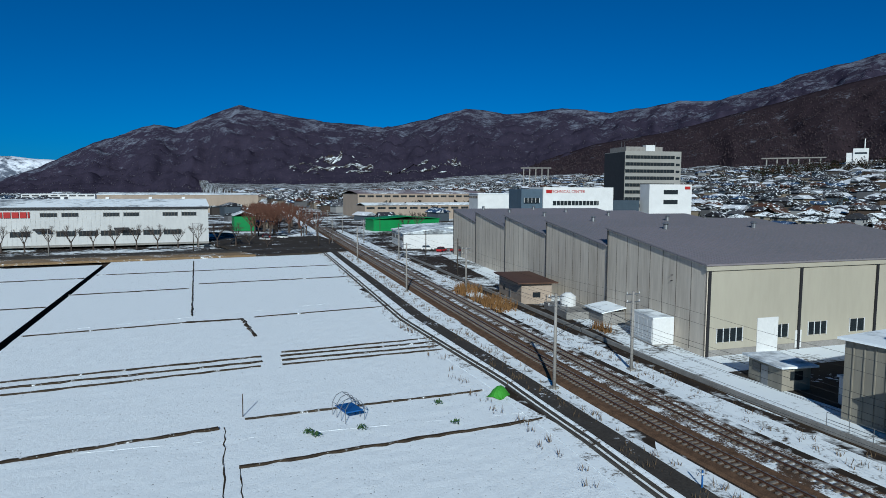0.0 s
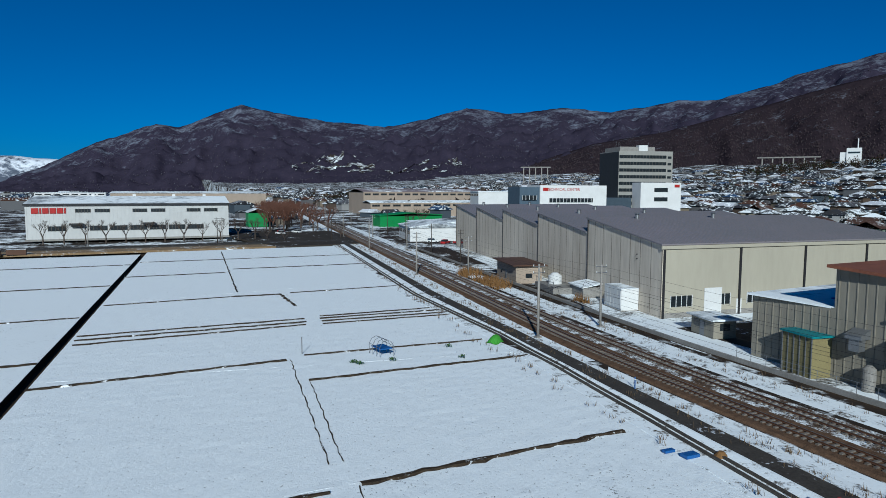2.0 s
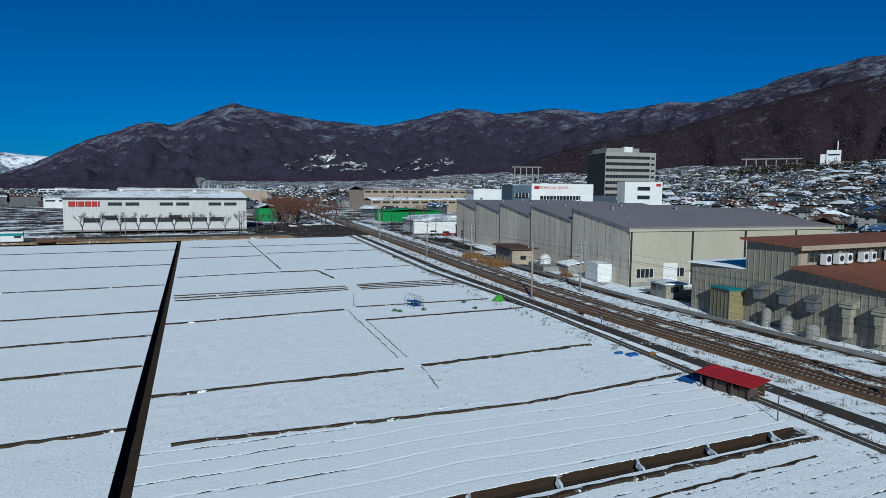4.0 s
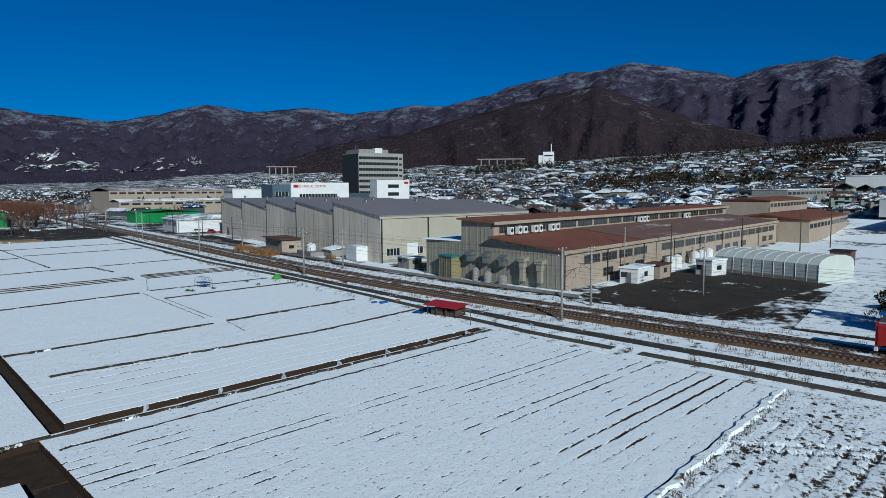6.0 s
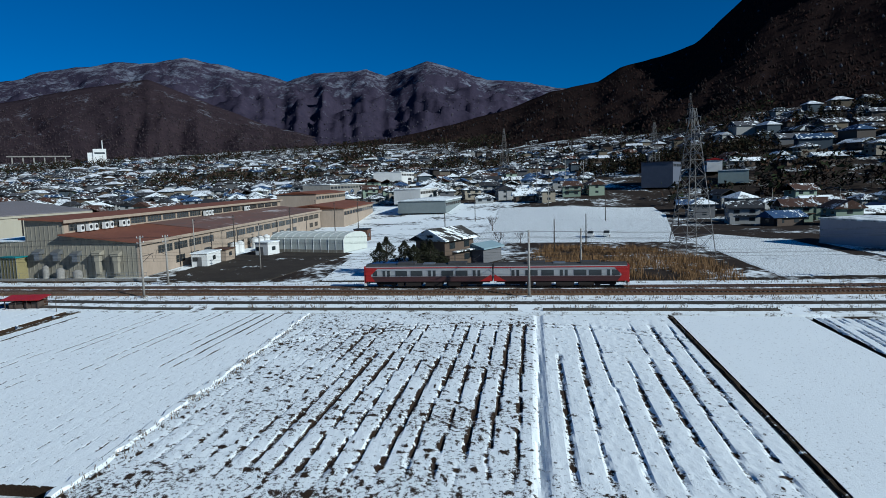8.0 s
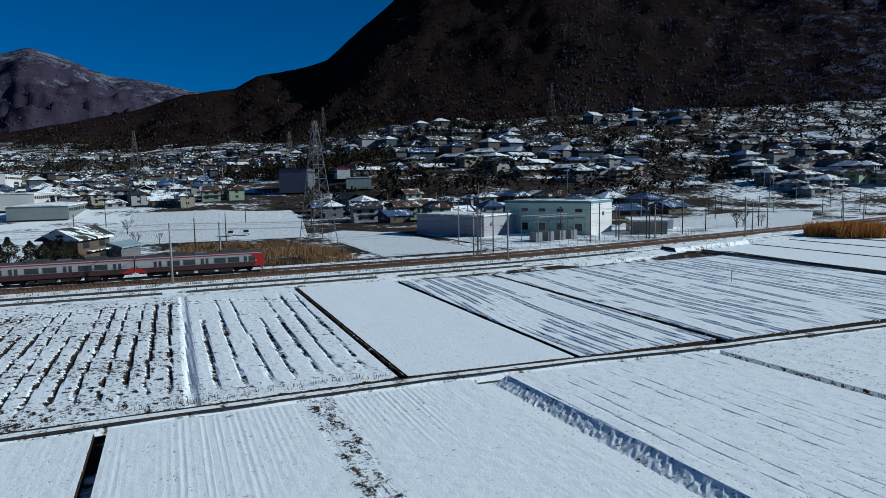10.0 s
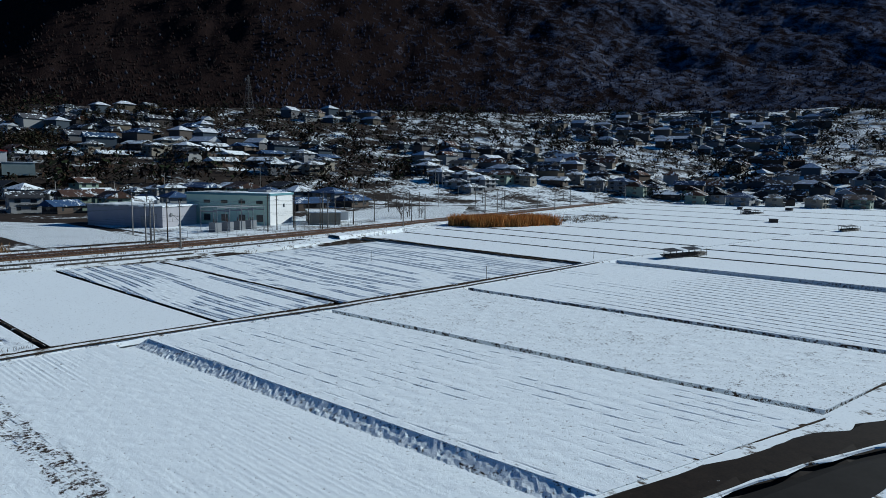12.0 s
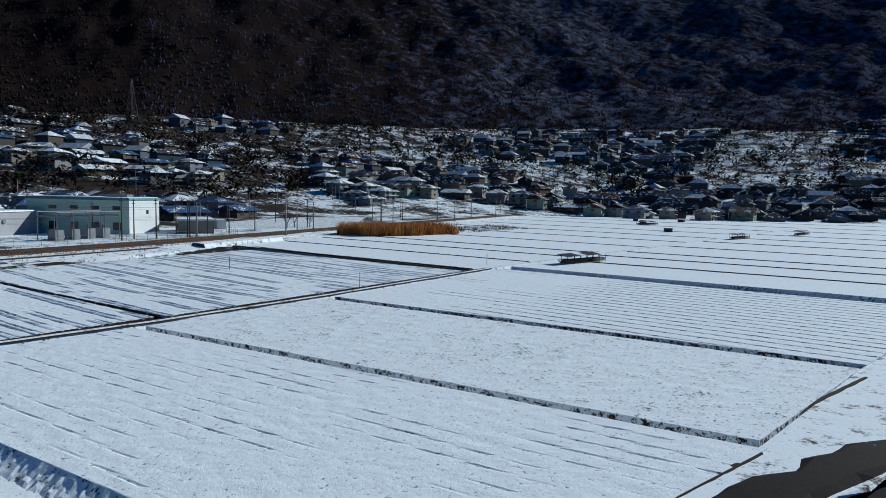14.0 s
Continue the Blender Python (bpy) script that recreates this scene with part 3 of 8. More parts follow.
def plough(x, y, u, v):
    """Rough ploughing: straight open furrows, broken and clodded, crossed by an old tractor track."""
    north = y > -84
    s = y + 0.10 * noise.noise(Vector((x * 0.08, y * 0.3, 2.0))) + (0.05 * (x + 43) * soft(y, -90, -100) * 0.6)
    k = s / (1.62 if north else 2.05)
    t = abs((k % 1.0) - 0.5) * 2
    row = math.floor(k)
    amp = 0.5 + 0.5 * noise.noise(Vector((row * 7.3, 1.5, 4.0)))
    on = soft(noise.noise(Vector((x * 0.05, row * 3.7, 1.0))) + 0.35 * noise.noise(Vector((x * 0.5, row * 2.3, 6.0))) + 0.5 * (amp - 0.45), -0.16, 0.06)
    head = soft(u, 0.05, 0.13) * soft(1 - u, 0.07, 0.16)
    west = soft(-v + 1.0, 0.14, 0.30) if north else 1.0
    # old wheel track curving across the rows
    cx = -24.0 - 0.018 * (y + 80) ** 2
    track = max(soft(1 - abs(x - cx) / 0.35, 0, 0.6), soft(1 - abs(x - cx - 1.6) / 0.35, 0, 0.6))
    g = soft(t, 0.70, 0.92) * on * head * (0.25 + 0.75 * west)
    clod = noise.noise(Vector((x * 1.9, y * 1.9, 3.0)))
    clod2 = noise.noise(Vector((x * 0.16, y * 0.16, 5.0)))
    bare = (0.10 + 0.06 * clod2 if north else 0.05 + 0.05 * clod2) + 0.05 * clod + (0.45 if north else 0.25) * max(0.0, clod - 0.22)
    strip = soft(1.0 - abs(y + 84.2) / 0.8, 0.2, 0.8)
    far_head = soft(u, 0.12, 0.04) * soft(noise.noise(Vector((x * 0.3, y * 0.12, 8.0))), 0.05, 0.25)
    dz = -0.15 * g - 0.12 * track + 0.07 * clod * (0.5 + 0.5 * g) - 0.14 * strip + 0.02 * (1 - t) * on
    so = bare + g * (0.38 if north else 0.27) * (0.75 + 0.9 * clod) + 0.05 * far_head + 0.10 * track
    return dz, so * (1 - 0.6 * strip)


def stubble(amount, phase, base=0.04):
    def f(x, y, u, v):
        q = noise.noise(Vector((x * 0.9, y * 0.9, phase))) + 0.5 * noise.noise(Vector((x * 0.2, y * 0.2, phase)))
        return 0.04 * q, base + 0.6 * amount * max(0, q)
    return f


def rows_w(period, phase, soil=0.10):
    """Fine close drill rows, worn away in places, with a trodden strip and dotted stubble."""
    def f(x, y, u, v):
        s = y + 0.25 * noise.noise(Vector((x * 0.03, y * 0.05, phase)))
        row = math.floor(s / period)
        c = math.cos(2 * math.pi * s / period) * (0.5 + 0.9 * noise.noise(Vector((row * 3.3, x * 0.03, phase))))
        on = 0.15 + 0.85 * soft(noise.noise(Vector((x * 0.04, y * 0.11, phase))), -0.35, 0.3)
        lump = noise.noise(Vector((x * 1.3, y * 1.3, phase)))
        clod = noise.noise(Vector((x * 3.1, row * 1.9, phase + 2)))
        trod = soft(1 - abs(y + 92.6 + 0.6 * noise.noise(Vector((x * 0.1, 0.0, 3.0)))) / 1.5, 0.0, 0.6)
        gap = soft(noise.noise(Vector((0.0, row * 1.37, phase + 5))), 0.15, 0.4)
        return 0.013 * c * on * (1 - 0.6 * gap) + 0.025 * lump + 0.05 * trod * clod, 0.04 + (0.35 * soil * max(0, -c - 0.3) * on + 0.16 * trod) * (0.6 + lump) + 0.30 * on * max(0.0, clod - 0.28)
    return f


def faint_rows(x, y, u, v):
    """Dotted stubble with faint long drill rows."""
    q = noise.noise(Vector((x * 1.1, y * 1.1, 41.0)))
    s = y - 0.02 * (x + 100)
    t = abs((s / 1.45) % 1.0 - 0.5) * 2
    on = soft(noise.noise(Vector((x * 0.09, math.floor(s / 1.45) * 2.7, 3.0))), -0.05, 0.3)
    g = soft(t, 0.84, 0.95) * on
    return 0.03 * q - 0.05 * g, 0.06 + 0.07 * g * (0.7 + q)


def south_rows(x, y, u, v):
    """Faint dotted rows with a few long furrows left open."""
    s = y + 0.15 * noise.noise(Vector((x * 0.03, y * 0.05, 3.0)))
    k = s / 1.45
    t = abs((k % 1.0) - 0.5) * 2
    row = math.floor(k)
    q = noise.noise(Vector((x * 1.3, y * 1.3, 6.0)))
    dots = soft(t, 0.86, 0.96) * soft(noise.noise(Vector((x * 1.1, row * 2.9, 5.0))), 0.05, 0.3)
    bold = soft(t, 0.78, 0.92) * soft(noise.noise(Vector((x * 0.022, row * 5.7, 1.0))) + 0.3 * noise.noise(Vector((x * 0.4, row * 1.7, 2.0))), 0.30, 0.38)
    return 0.015 * q - 0.02 * dots - 0.06 * bold, 0.055 + 0.16 * dots + 0.5 * bold * (0.8 + 0.5 * q)


def ruts(x, y, u, v):
    """Pairs of bent tractor ruts, trodden out in places."""
    s = y + 1.5 * math.sin(0.055 * (x + 40)) + 0.7 * noise.noise(Vector((x * 0.06, y * 0.08, 21.0)))
    k = s / 1.9
    t = k % 1.0
    row = math.floor(k)
    g = max(soft(1 - abs(t - 0.28) / 0.08, 0.0, 0.7), 0.8 * soft(1 - abs(t - 0.66) / 0.07, 0.0, 0.7))
    on = soft(noise.noise(Vector((x * 0.05, row * 3.3, 2.0))) + 0.4 * noise.noise(Vector((x * 0.35, row * 1.9 + t, 7.0))), -0.25, 0.2)
    q = noise.noise(Vector((x * 1.5, y * 1.5, 4.0)))
    return -0.16 * g * on + 0.05 * q * (0.4 + g) + 0.05 * on * soft(1 - abs(t - 0.45) / 0.08, 0, 0.7), 0.05 + 0.2 * g * on * (0.6 + 1.4 * q)


def late_rows(x, y, u, v):
    """Dotted stubble with a few long thin rows left at one end."""
    q = noise.noise(Vector((x * 1.1, y * 1.1, 39.0)))
    s = y + 0.03 * (x + 100)
    t = abs((s / 2.1) % 1.0 - 0.5) * 2
    on = soft(-x, 88, 100) + soft(noise.noise(Vector((x * 0.06, math.floor(s / 2.1) * 2.7, 3.0))), 0.25, 0.4)
    g = soft(t, 0.86, 0.96) * min(1, on)
    return 0.03 * q - 0.06 * g, 0.05 + 0.3 * g * (0.7 + q)


# between the long ditch and the lane, north of the cross ditch
E_ = edge_x
field([(ditch_x(-18) + 0.65, -18.1), (E_(-17) + 0.3, -17.7), (E_(-3.4), -3.4), (ditch_x(-3.6) + 0.65, -3.6)], furrow(2.4, 0.05, 0.5, 0, 1, 0.5, 0.30), 0.8, across=0.13)
field([(ditch_x(-3.6) + 0.65, -3.6), (E_(-3.4), -3.4), (E_(10), 10), (ditch_x(9) + 0.65, 9)], stubble(0.13, 2.0), 0.8)
field([(ditch_x(9) + 0.65, 9), (E_(10), 10), (E_(36), 36), (ditch_x(43) + 0.65, 43)], stubble(0.03, 3.0), 1.0)
field([(ditch_x(43) + 0.65, 43), (E_(36), 36), (E_(64), 64), (ditch_x(62) + 0.65, 62)], stubble(0.05, 4.0), 1.2)
field([(ditch_x(62) + 0.65, 62), (E_(64), 64), (E_(100), 100), (ditch_x(90) + 0.65, 90)], stubble(0.05, 5.0), 1.2)
field([(ditch_x(90) + 0.65, 90), (E_(100), 100), (E_(140), 140), (ditch_x(130) + 0.65, 130)], None, 2.5)
field([(ditch_x(130) + 0.65, 130), (E_(140), 140), (E_(187), 187), (ditch_x(184) + 0.65, 184)], None, 2.5)
# west of the long ditch
cuts = [-20.5, 1.0, 19.5, 34, 51, 78, 112, 150, 178]
for k in range(len(cuts) - 1):
    a, b = cuts[k], cuts[k + 1]
    field([(-180, a - 4), (ditch_x(a) - 0.65, a), (ditch_x(b) - 0.65, b), (-180, b - 4)], stubble(0.05 + 0.05 * (k % 3 == 1), 10.0 + k), 1.6 if k < 4 else 3.0)
    bund((-180, a - 4), (ditch_x(a) - 0.7, a), 0.30)
    field([(-420, a - 8), (-181, a - 4), (-181, b - 4), (-420, b - 8)], None, 8.0)
# dark lines between the plots
for a, b, h in (((-61.5, -3.4), (-33.4, -5.2), 0.22), ((-33.4, -5.2), (-14.5, -3.2), 0.2), ((-63, 8.6), (-39.6, 8.7), 0.34), ((-37.4, 9.2), (-15.4, 10.4), 0.36),
                ((-37.5, 9.1), (-38.8, 1.5), 0.06), ((-61.5, 40.4), (-36.8, 42.4), 0.28), ((-35.9, 33.7), (-10.4, 34.1), 0.26), ((-36.3, 42.4), (-38.6, 13), 0.07),
                ((-35.9, 33.6), (-37.6, 13), 0.06), ((-34.5, 43.8), (-11.6, 43.2), 0.16), ((-38.2, 89.9), (-30.1, 89.5), 0.4), ((-30.1, 89.6), (-29.7, 76.4), 0.35),
                ((-59, 88), (-38, 89.8), 0.16), ((-28.2, 90.4), (-4, 92), 0.15), ((-58, 124.8), (-36.8, 125.7), 0.3), ((-34.7, 131.7), (-1.2, 132), 0.3), ((-56, 155), (2, 156), 0.25),
                ((-34.2, 178), (-37.2, 95), 0.14), ((-60, 61.8), (-30.6, 62.8), 0.26), ((-60, 64.3), (-30.4, 65.1), 0.22), ((-60, 59.0), (-31, 60.8), 0.2),
                ((-28.4, 62.6), (-8.2, 62.2), 0.26), ((-28.2, 64.6), (-7.8, 64.4), 0.24), ((-27.8, 66.3), (-7.4, 66.6), 0.2), ((-28.6, 60.6), (-8.8, 60.2), 0.18)):
    bund(a, b, h, 0.16 if h > 0.1 else 0.06)
# south of the cross ditch
field([(-66.5, -56.4), (-18.0, -53.6), (-17.2, -19.4), (-66.4, -19.9)], south_rows, 0.5, across=0.12)
field([(-67.6, -99.6), (-18.2, -99.6), (-18.0, -54.3), (-68.0, -57.2)], plough, 0.45, across=0.2, label="rough ploughed field, brown furrows open through the snow")
field([(-68.6, -115.6), (-18.6, -115.2), (-18.4, -100.4), (-67.6, -100.4)], None, 2.0)
field([(-69.2, -131.4), (-21.0, -131.6), (-19.2, -116.0), (-68.6, -116.2)], ruts, 0.5, across=0.14, label="snowy field with curved tractor ruts")
field([(-71.2, -184.8), (-19, -184.2), (-21.0, -132.2), (-69.8, -132.2)], ruts, 0.6, across=0.2, label="snowy field with faint ruts")
bund((-68, -56.9), (-18.0, -54.0), 0.5, 0.16, material=m_verge)
bund((-67.6, -100.0), (-18.2, -100.0), 0.20, 0.12)
bund((-69.2, -131.9), (-21, -131.9), 0.22, 0.12)
# beyond the reeds, towards the far lane
LANE_X = [(57, -69.0), (80, -68.6), (102, -68.9), (117, -69.8), (130, -71.3), (152, -72.3), (191, -72.6), (216, -75.4), (238, -77.8), (323, -86.3), (453, -99.5), (560, -118)]
ys = [-188, -206, -222, -236, -262, -290, -318, -350, -392, -440, -500, -560]
for k in range(len(ys) - 1):
    a, b = ys[k], ys[k + 1]
    lane_a, lane_b = interp(-a, LANE_X), interp(-b, LANE_X)
    field([(lane_b + 1.3, b + 0.4), (rail_x(b) - 17.5, b + 0.4), (rail_x(a) - 17.5, a - 0.3), (lane_a + 1.3, a - 0.3)], None, 3.0, side=0.13)
    bund((lane_a + 1.6, a), (rail_x(a) - 17.5, a), 0.30 if k % 3 else 0.6, 0.14)
    a2, b2 = a - 8 if k else -196.6, b - 8
    field([(-240, b2 - 8), (lane_b - 1.3, b2 + 0.4), (lane_a - 1.3, a2 - 0.3), (-240, a2 - 8)], furrow(3.2, 0.04, 0.10, 0, 50 + k, 0.4, 0.35) if k == 1 else None, 4.0 if k != 1 else 1.6, across=None if k != 1 else 0.3, side=0.13)
    if k:
        bund((-240, a2 - 8), (lane_a - 1.6, a2), 0.3)
# west of the farm lane
field([(-119, -106.9), (-70.6, -104.5), (-70.0, -79.0), (-118, -79.0)], rows_w(0.44, 31, 0.16), 0.7, across=0.075, side=0.14, label="snowy field with fine close rows")
field([(-118, -78.2), (-70.0, -78.2), (-70.2, -58.8), (-116, -58.6)], rows_w(0.44, 33, 0.14), 0.7, across=0.075)
field([(-116, -58), (-70.2, -58.2), (-69, -27.4), (-112, -25)], rows_w(2.6, 35, 0.08), 1.2)
bund((-66, -20.7), (-17.4, -20.1), 0.34)
bund((-66, -23.6), (-20.5, -22.4), 0.2, 0.06)
field([(-190, -50), (-113, -58), (-112, -25.4), (-190, -25)], None, 3.0)
field([(-123.2, -131.2), (-72.4, -127.4), (-70.8, -107.7), (-117.0, -110.1)], faint_rows, 0.6, across=0.14, side=0.05)
field([(-126.8, -153.4), (-73.6, -150.2), (-72.4, -128.6), (-122.7, -132.3)], stubble(0.16, 38, 0.07), 0.45, side=0.17)
field([(-136, -194.0), (-74.2, -192.2), (-73.8, -151.9), (-127.2, -155.2)], late_rows, 0.7, across=0.14, side=0.19)
# grassy drain between two plots
dr = split_line((-70.8, -105.9), (-118.6, -108.2), 0.7)
def snow_floor(ln, half, z, label, jag=0.15, bare=0.06):
    ms = Mesh().ribbon(ln, half, z - 0.3, z, jag=jag, rnd=rf)
    ob = ms.make("drain", m_snow)
    ob.data.attributes.new("soil", "FLOAT", "POINT").data.foreach_set("value", [bare] * len(ms.v))
    return tagged(ob, label, "drain", kind="structure")


bank_v, n_b = [], 180
for k in range(n_b + 1):
    x = -70.9 - 46.1 * k / n_b
    yy = -107.75 - 2.4 * k / n_b
    for q in range(7):
        s_ = q / 6
        lump = 0.10 * noise.noise(Vector((x * 2.6, q * 1.4, 5.0)))
        bank_v.append((x, yy + 1.7 * s_, -0.345 - (0.62 * s_ ** 0.8 if q else 0.0) + (lump if 0 < q < 6 else 0)))
bank = Mesh().add(bank_v, [(k * 7 + q, k * 7 + q + 1, k * 7 + q + 8, k * 7 + q + 7) for k in range(n_b) for q in range(6)]).make("drain_bank", m_snow)
bank.data.attributes.new("soil", "FLOAT", "POINT").data.foreach_set("value", [0.075 + 0.16 * max(0.0, noise.noise(Vector((v[0] * 0.9, v[1] * 2.0, 2.0)))) for v in bank_v])
tagged(bank, "snowy drain bank lying in shade", "bank", kind="structure")
for k in range(7):
    x = -58.5 + 6.4 * k
    tagged(Mesh().ribbon([(x - 0.5, -19.9), (x - 0.1, -19.2), (x + 0.1, -18.5), (x + 0.6, -17.8)], 0.16, -0.7, -0.34, jag=0.3, rnd=rf).make("snow_plank", m_verge), "snow-covered plank across the dark ditch", "plank", kind="structure")
snow_floor(dr, 1.7, -0.86, "deep drain with snow on its bed and grassy edges")
snow_floor(split_line((-73.6, -151.2), (-127.0, -154.6), 0.8), 1.0, -1.0, "narrow drain with a dark wet bed", bare=0.22)
snow_floor(split_line((-75.0, -194.2), (-138, -196.2), 0.8), 1.9, -1.02, "wide drain with smooth shaded snow")
snow_floor(split_line((-72.4, -128.2), (-122.8, -131.9), 0.8), 0.6, -0.95, "narrow drain between two plots", bare=0.24)

field([(-420, -60), (-191, -50), (-191, -25), (-420, -24)], None, 6.0)
# across the paved road
field([(-150, -116), (-132.5, -116), (-124, -84), (-260, -70)], None, 2.0, top=-0.45)
field([(-300, -230), (-151, -160), (-133, -117), (-300, -100)], None, 4.0, top=-0.45)


# level snowy strip between the plots and the paved road
EDGE = [(-114.5, -103.6), (-117.2, -111.4), (-122.9, -131.8), (-127.0, -154.6), (-137, -194), (-172, -194), (-140, -156), (-131, -140), (-123.2, -121), (-119.5, -111)]
pts = []
for k in range(len(EDGE)):
    pts += split_line(EDGE[k], EDGE[(k + 1) % len(EDGE)], 3)[:-1]
ms = Mesh().prism(pts, -1.2, -0.42)
tagged(ms.make("verge", m_verge), "trampled snowy strip between field and road", "verge", kind="structure")
tagged(Mesh().ribbon(split_line((-117.6, -113.0), (-123.0, -130.6), 0.8), 0.22, -0.5, -0.36, jag=0.3, rnd=rf).make("channel", m_soil), "dark channel along the field edge", "channel", kind="structure")
tagged(Mesh().ribbon(split_line((-122.6, -135.0), (-127.2, -151), 0.8), 0.22, -0.5, -0.36, jag=0.3, rnd=rf).make("channel", m_soil), "dark channel along the field edge", "channel", kind="structure")
field([(-190, -75.5), (-125.5, -82.5), (-121.0, -60.5), (-190, -52)], None, 3.0, top=-0.45)


# ---------------------------------------------------------------- railway
def sweep(profile, y0, y1, off=0.0, step=4.0):
    """A profile of (across, up) drawn along the track."""
    ms = Mesh()
    n = max(1, int(abs(y1 - y0) / step))
    k = len(profile)
    for i in range(n + 1):
        y = y0 + (y1 - y0) * i / n
        x = rail_x(y) + off
        ms.v += [(x + west(o, y), y, z) for o, z in profile]
    for i in range(n):
        for j in range(k):
            a, b = i * k + j, i * k + (j + 1) % k
            ms.f.append((a, b, b + k, a + k))
    ms.mi = [0] * len(ms.f)
    return ms


RY0, RY1 = -900.0, 620.0
TRACKS = (0.0, -3.8)
tagged(sweep([(-6.4, -0.4), (-5.6, 0.12), (-1.95, 0.14), (-1.85, 0.10), (-1.8, -0.4)], RY0, RY1).make("ballast_bed", m_ballast), "brown ballast bed of the near track", "ballast", kind="structure")
tagged(sweep([(-1.95, -0.4), (-1.9, 0.10), (-1.7, 0.13), (1.9, 0.13), (2.7, -0.4)], RY0, RY1).make("ballast_bed", m_ballast_snow), "ballast bed of the far track with snow left on it", "ballast", kind="structure")
RAIL = [(-0.07, 0.22), (0.07, 0.22), (0.02, 0.26), (0.035, 0.36), (-0.035, 0.36), (-0.02, 0.26)]
for off in TRACKS:
    tr = thing("railway_track", "narrow-gauge railway track on concrete sleepers with rusty rails", "track", group="railway tracks")
    tr["kind"] = "structure"
    for side in (-0.57, 0.57):
        part("rail", sweep([(o * 1.3 + side, z) for o, z in RAIL], RY0, RY1, off), m_rail, tr)
        part("rail_head", sweep([(o * 1.2 + side, z) for o, z in ((-0.03, 0.36), (0.03, 0.36), (0.03, 0.372), (-0.03, 0.372))], RY0, RY1, off), m_railtop, tr, "polished running surface")
    sl = Mesh()
    y = -420.0
    while y < 330:
        x = rail_x(y) + off
        sl.box(x - 1.0, x + 1.0, y - 0.11, y + 0.11, 0.08, 0.23)
        y += 0.62
    tagged(part("sleepers", sl, m_sleeper, tr, "row of grey concrete sleepers"), kind="stuff")
m_damp = mat("damp_concrete", (0.13, 0.11, 0.085), (0.055, 0.047, 0.04), scale=0.5, scale2=5, bump=0.3)
# lane, verges and the concrete channel beside the line
tagged(sweep([(-17.6, -1.2), (-17.6, -0.32), (-15.4, -0.22), (-13.4, -0.02), (-12.95, -0.01), (-12.9, -1.2)], -560, 250).make("verge", m_verge), "snowy verge with dry grass between lane and channel", "verge", kind="structure")
tagged(sweep([(-13.0, -1.2), (-12.9, 0.02), (-10.9, 0.03), (-10.8, -1.2)], -172, 232).make("lane", m_asphalt), "narrow grey asphalt lane beside the railway", "lane", kind="structure")
tagged(sweep([(-10.95, -1.2), (-10.85, 0.0), (-8.6, -0.10), (-6.1, -0.06), (-6.0, -1.2)], -900, 620).make("verge", m_verge), "snowy strip with weeds between lane and ballast", "verge", kind="structure")
tagged(sweep([(2.3, -1.2), (2.5, -0.06), (6.6, 0.0), (6.7, -1.2)], -900, 620).make("verge", m_verge), "snowy strip beyond the far track", "verge", kind="structure")
for a, b in ((-36.2, 205), (-81.6, -39.4), (-113.6, -84.8), (-141, -117.4)):
    tagged(sweep([(-16.1, -1.2), (-16.1, -0.06), (-15.85, -0.06), (-15.85, -0.45), (-15.4, -0.45), (-15.4, -0.06), (-15.15, -0.06), (-15.15, -1.2)], a, b, 0).make("channel", m_damp), "dark concrete irrigation channel", "channel", kind="structure")
tagged(sweep([(8.2, -0.6), (8.2, 0.55), (8.5, 0.55), (8.5, -0.6)], -16, 170).make("retaining_wall", m_concrete), "low stained concrete wall along the factory yard", "wall", kind="structure")
tagged(sweep([(6.6, -0.6), (6.8, -0.2), (7.9, -0.2), (8.1, 0.1), (8.1, -0.6)], -16, 170).make("drain", m_soil), "dark damp drain at the foot of the yard wall", "drain", kind="structure")

# farm lane among the fields
LANE = [(x, -y) for y, x in LANE_X]
ln = []
for p, q in zip(LANE[:-1], LANE[1:]):
    ln += split_line(p, q, 2.0)[:-1]
tagged(Mesh().ribbon(ln, 1.0, -0.9, -0.30, jag=0.08, rnd=rf).make("farm_lane", m_verge), "narrow snowy farm lane", "lane", kind="structure")
for o in (-0.55, 0.5):
    tagged(Mesh().ribbon([(x + o, y) for x, y in ln[:66]], 0.16, -0.34, -0.26, jag=0.5, rnd=rf).make("wheel_rut", m_soil), "dark wheel rut in the farm lane", "rut", kind="structure")

# paved road in the south-west corner
PR = [(-110, -58), (-113.0, -80), (-117.0, -97), (-121.6, -113), (-124.2, -121), (-130, -134), (-137, -147), (-160, -185), (-230, -285)]
ln = []
for p, q in zip(PR[:-1], PR[1:]):
    ln += split_line(p, q, 2.0)[:-1]
tagged(Mesh().ribbon([(x - 3.6, y) for x, y in ln], 4.9, -1.2, -0.16, jag=0.0).make("road", m_road), "dark wet asphalt road at the edge of the fields", "road", kind="structure")
tagged(Mesh().ribbon([(x + 1.9, y) for x, y in ln], 1.9, -0.7, -0.13, jag=0.3, rnd=rf).make("verge", m_mud), "muddy verge of the paved road", "verge", kind="structure")
tagged(Mesh().ribbon([(x + 0.2, y) for x, y in ln], 0.2, -0.2, -0.08, jag=0.9, rnd=rf).make("kerb_snow", m_verge), "dirty ridge of ploughed snow along the road", "snow ridge", kind="structure")
tagged(Mesh().ribbon([(x - 4.0, y) for x, y in ln], 0.35, -0.2, -0.12, jag=0.7, rnd=rf).make("road_snow", m_verge), "streak of packed snow along the road", "snow streak", kind="structure")


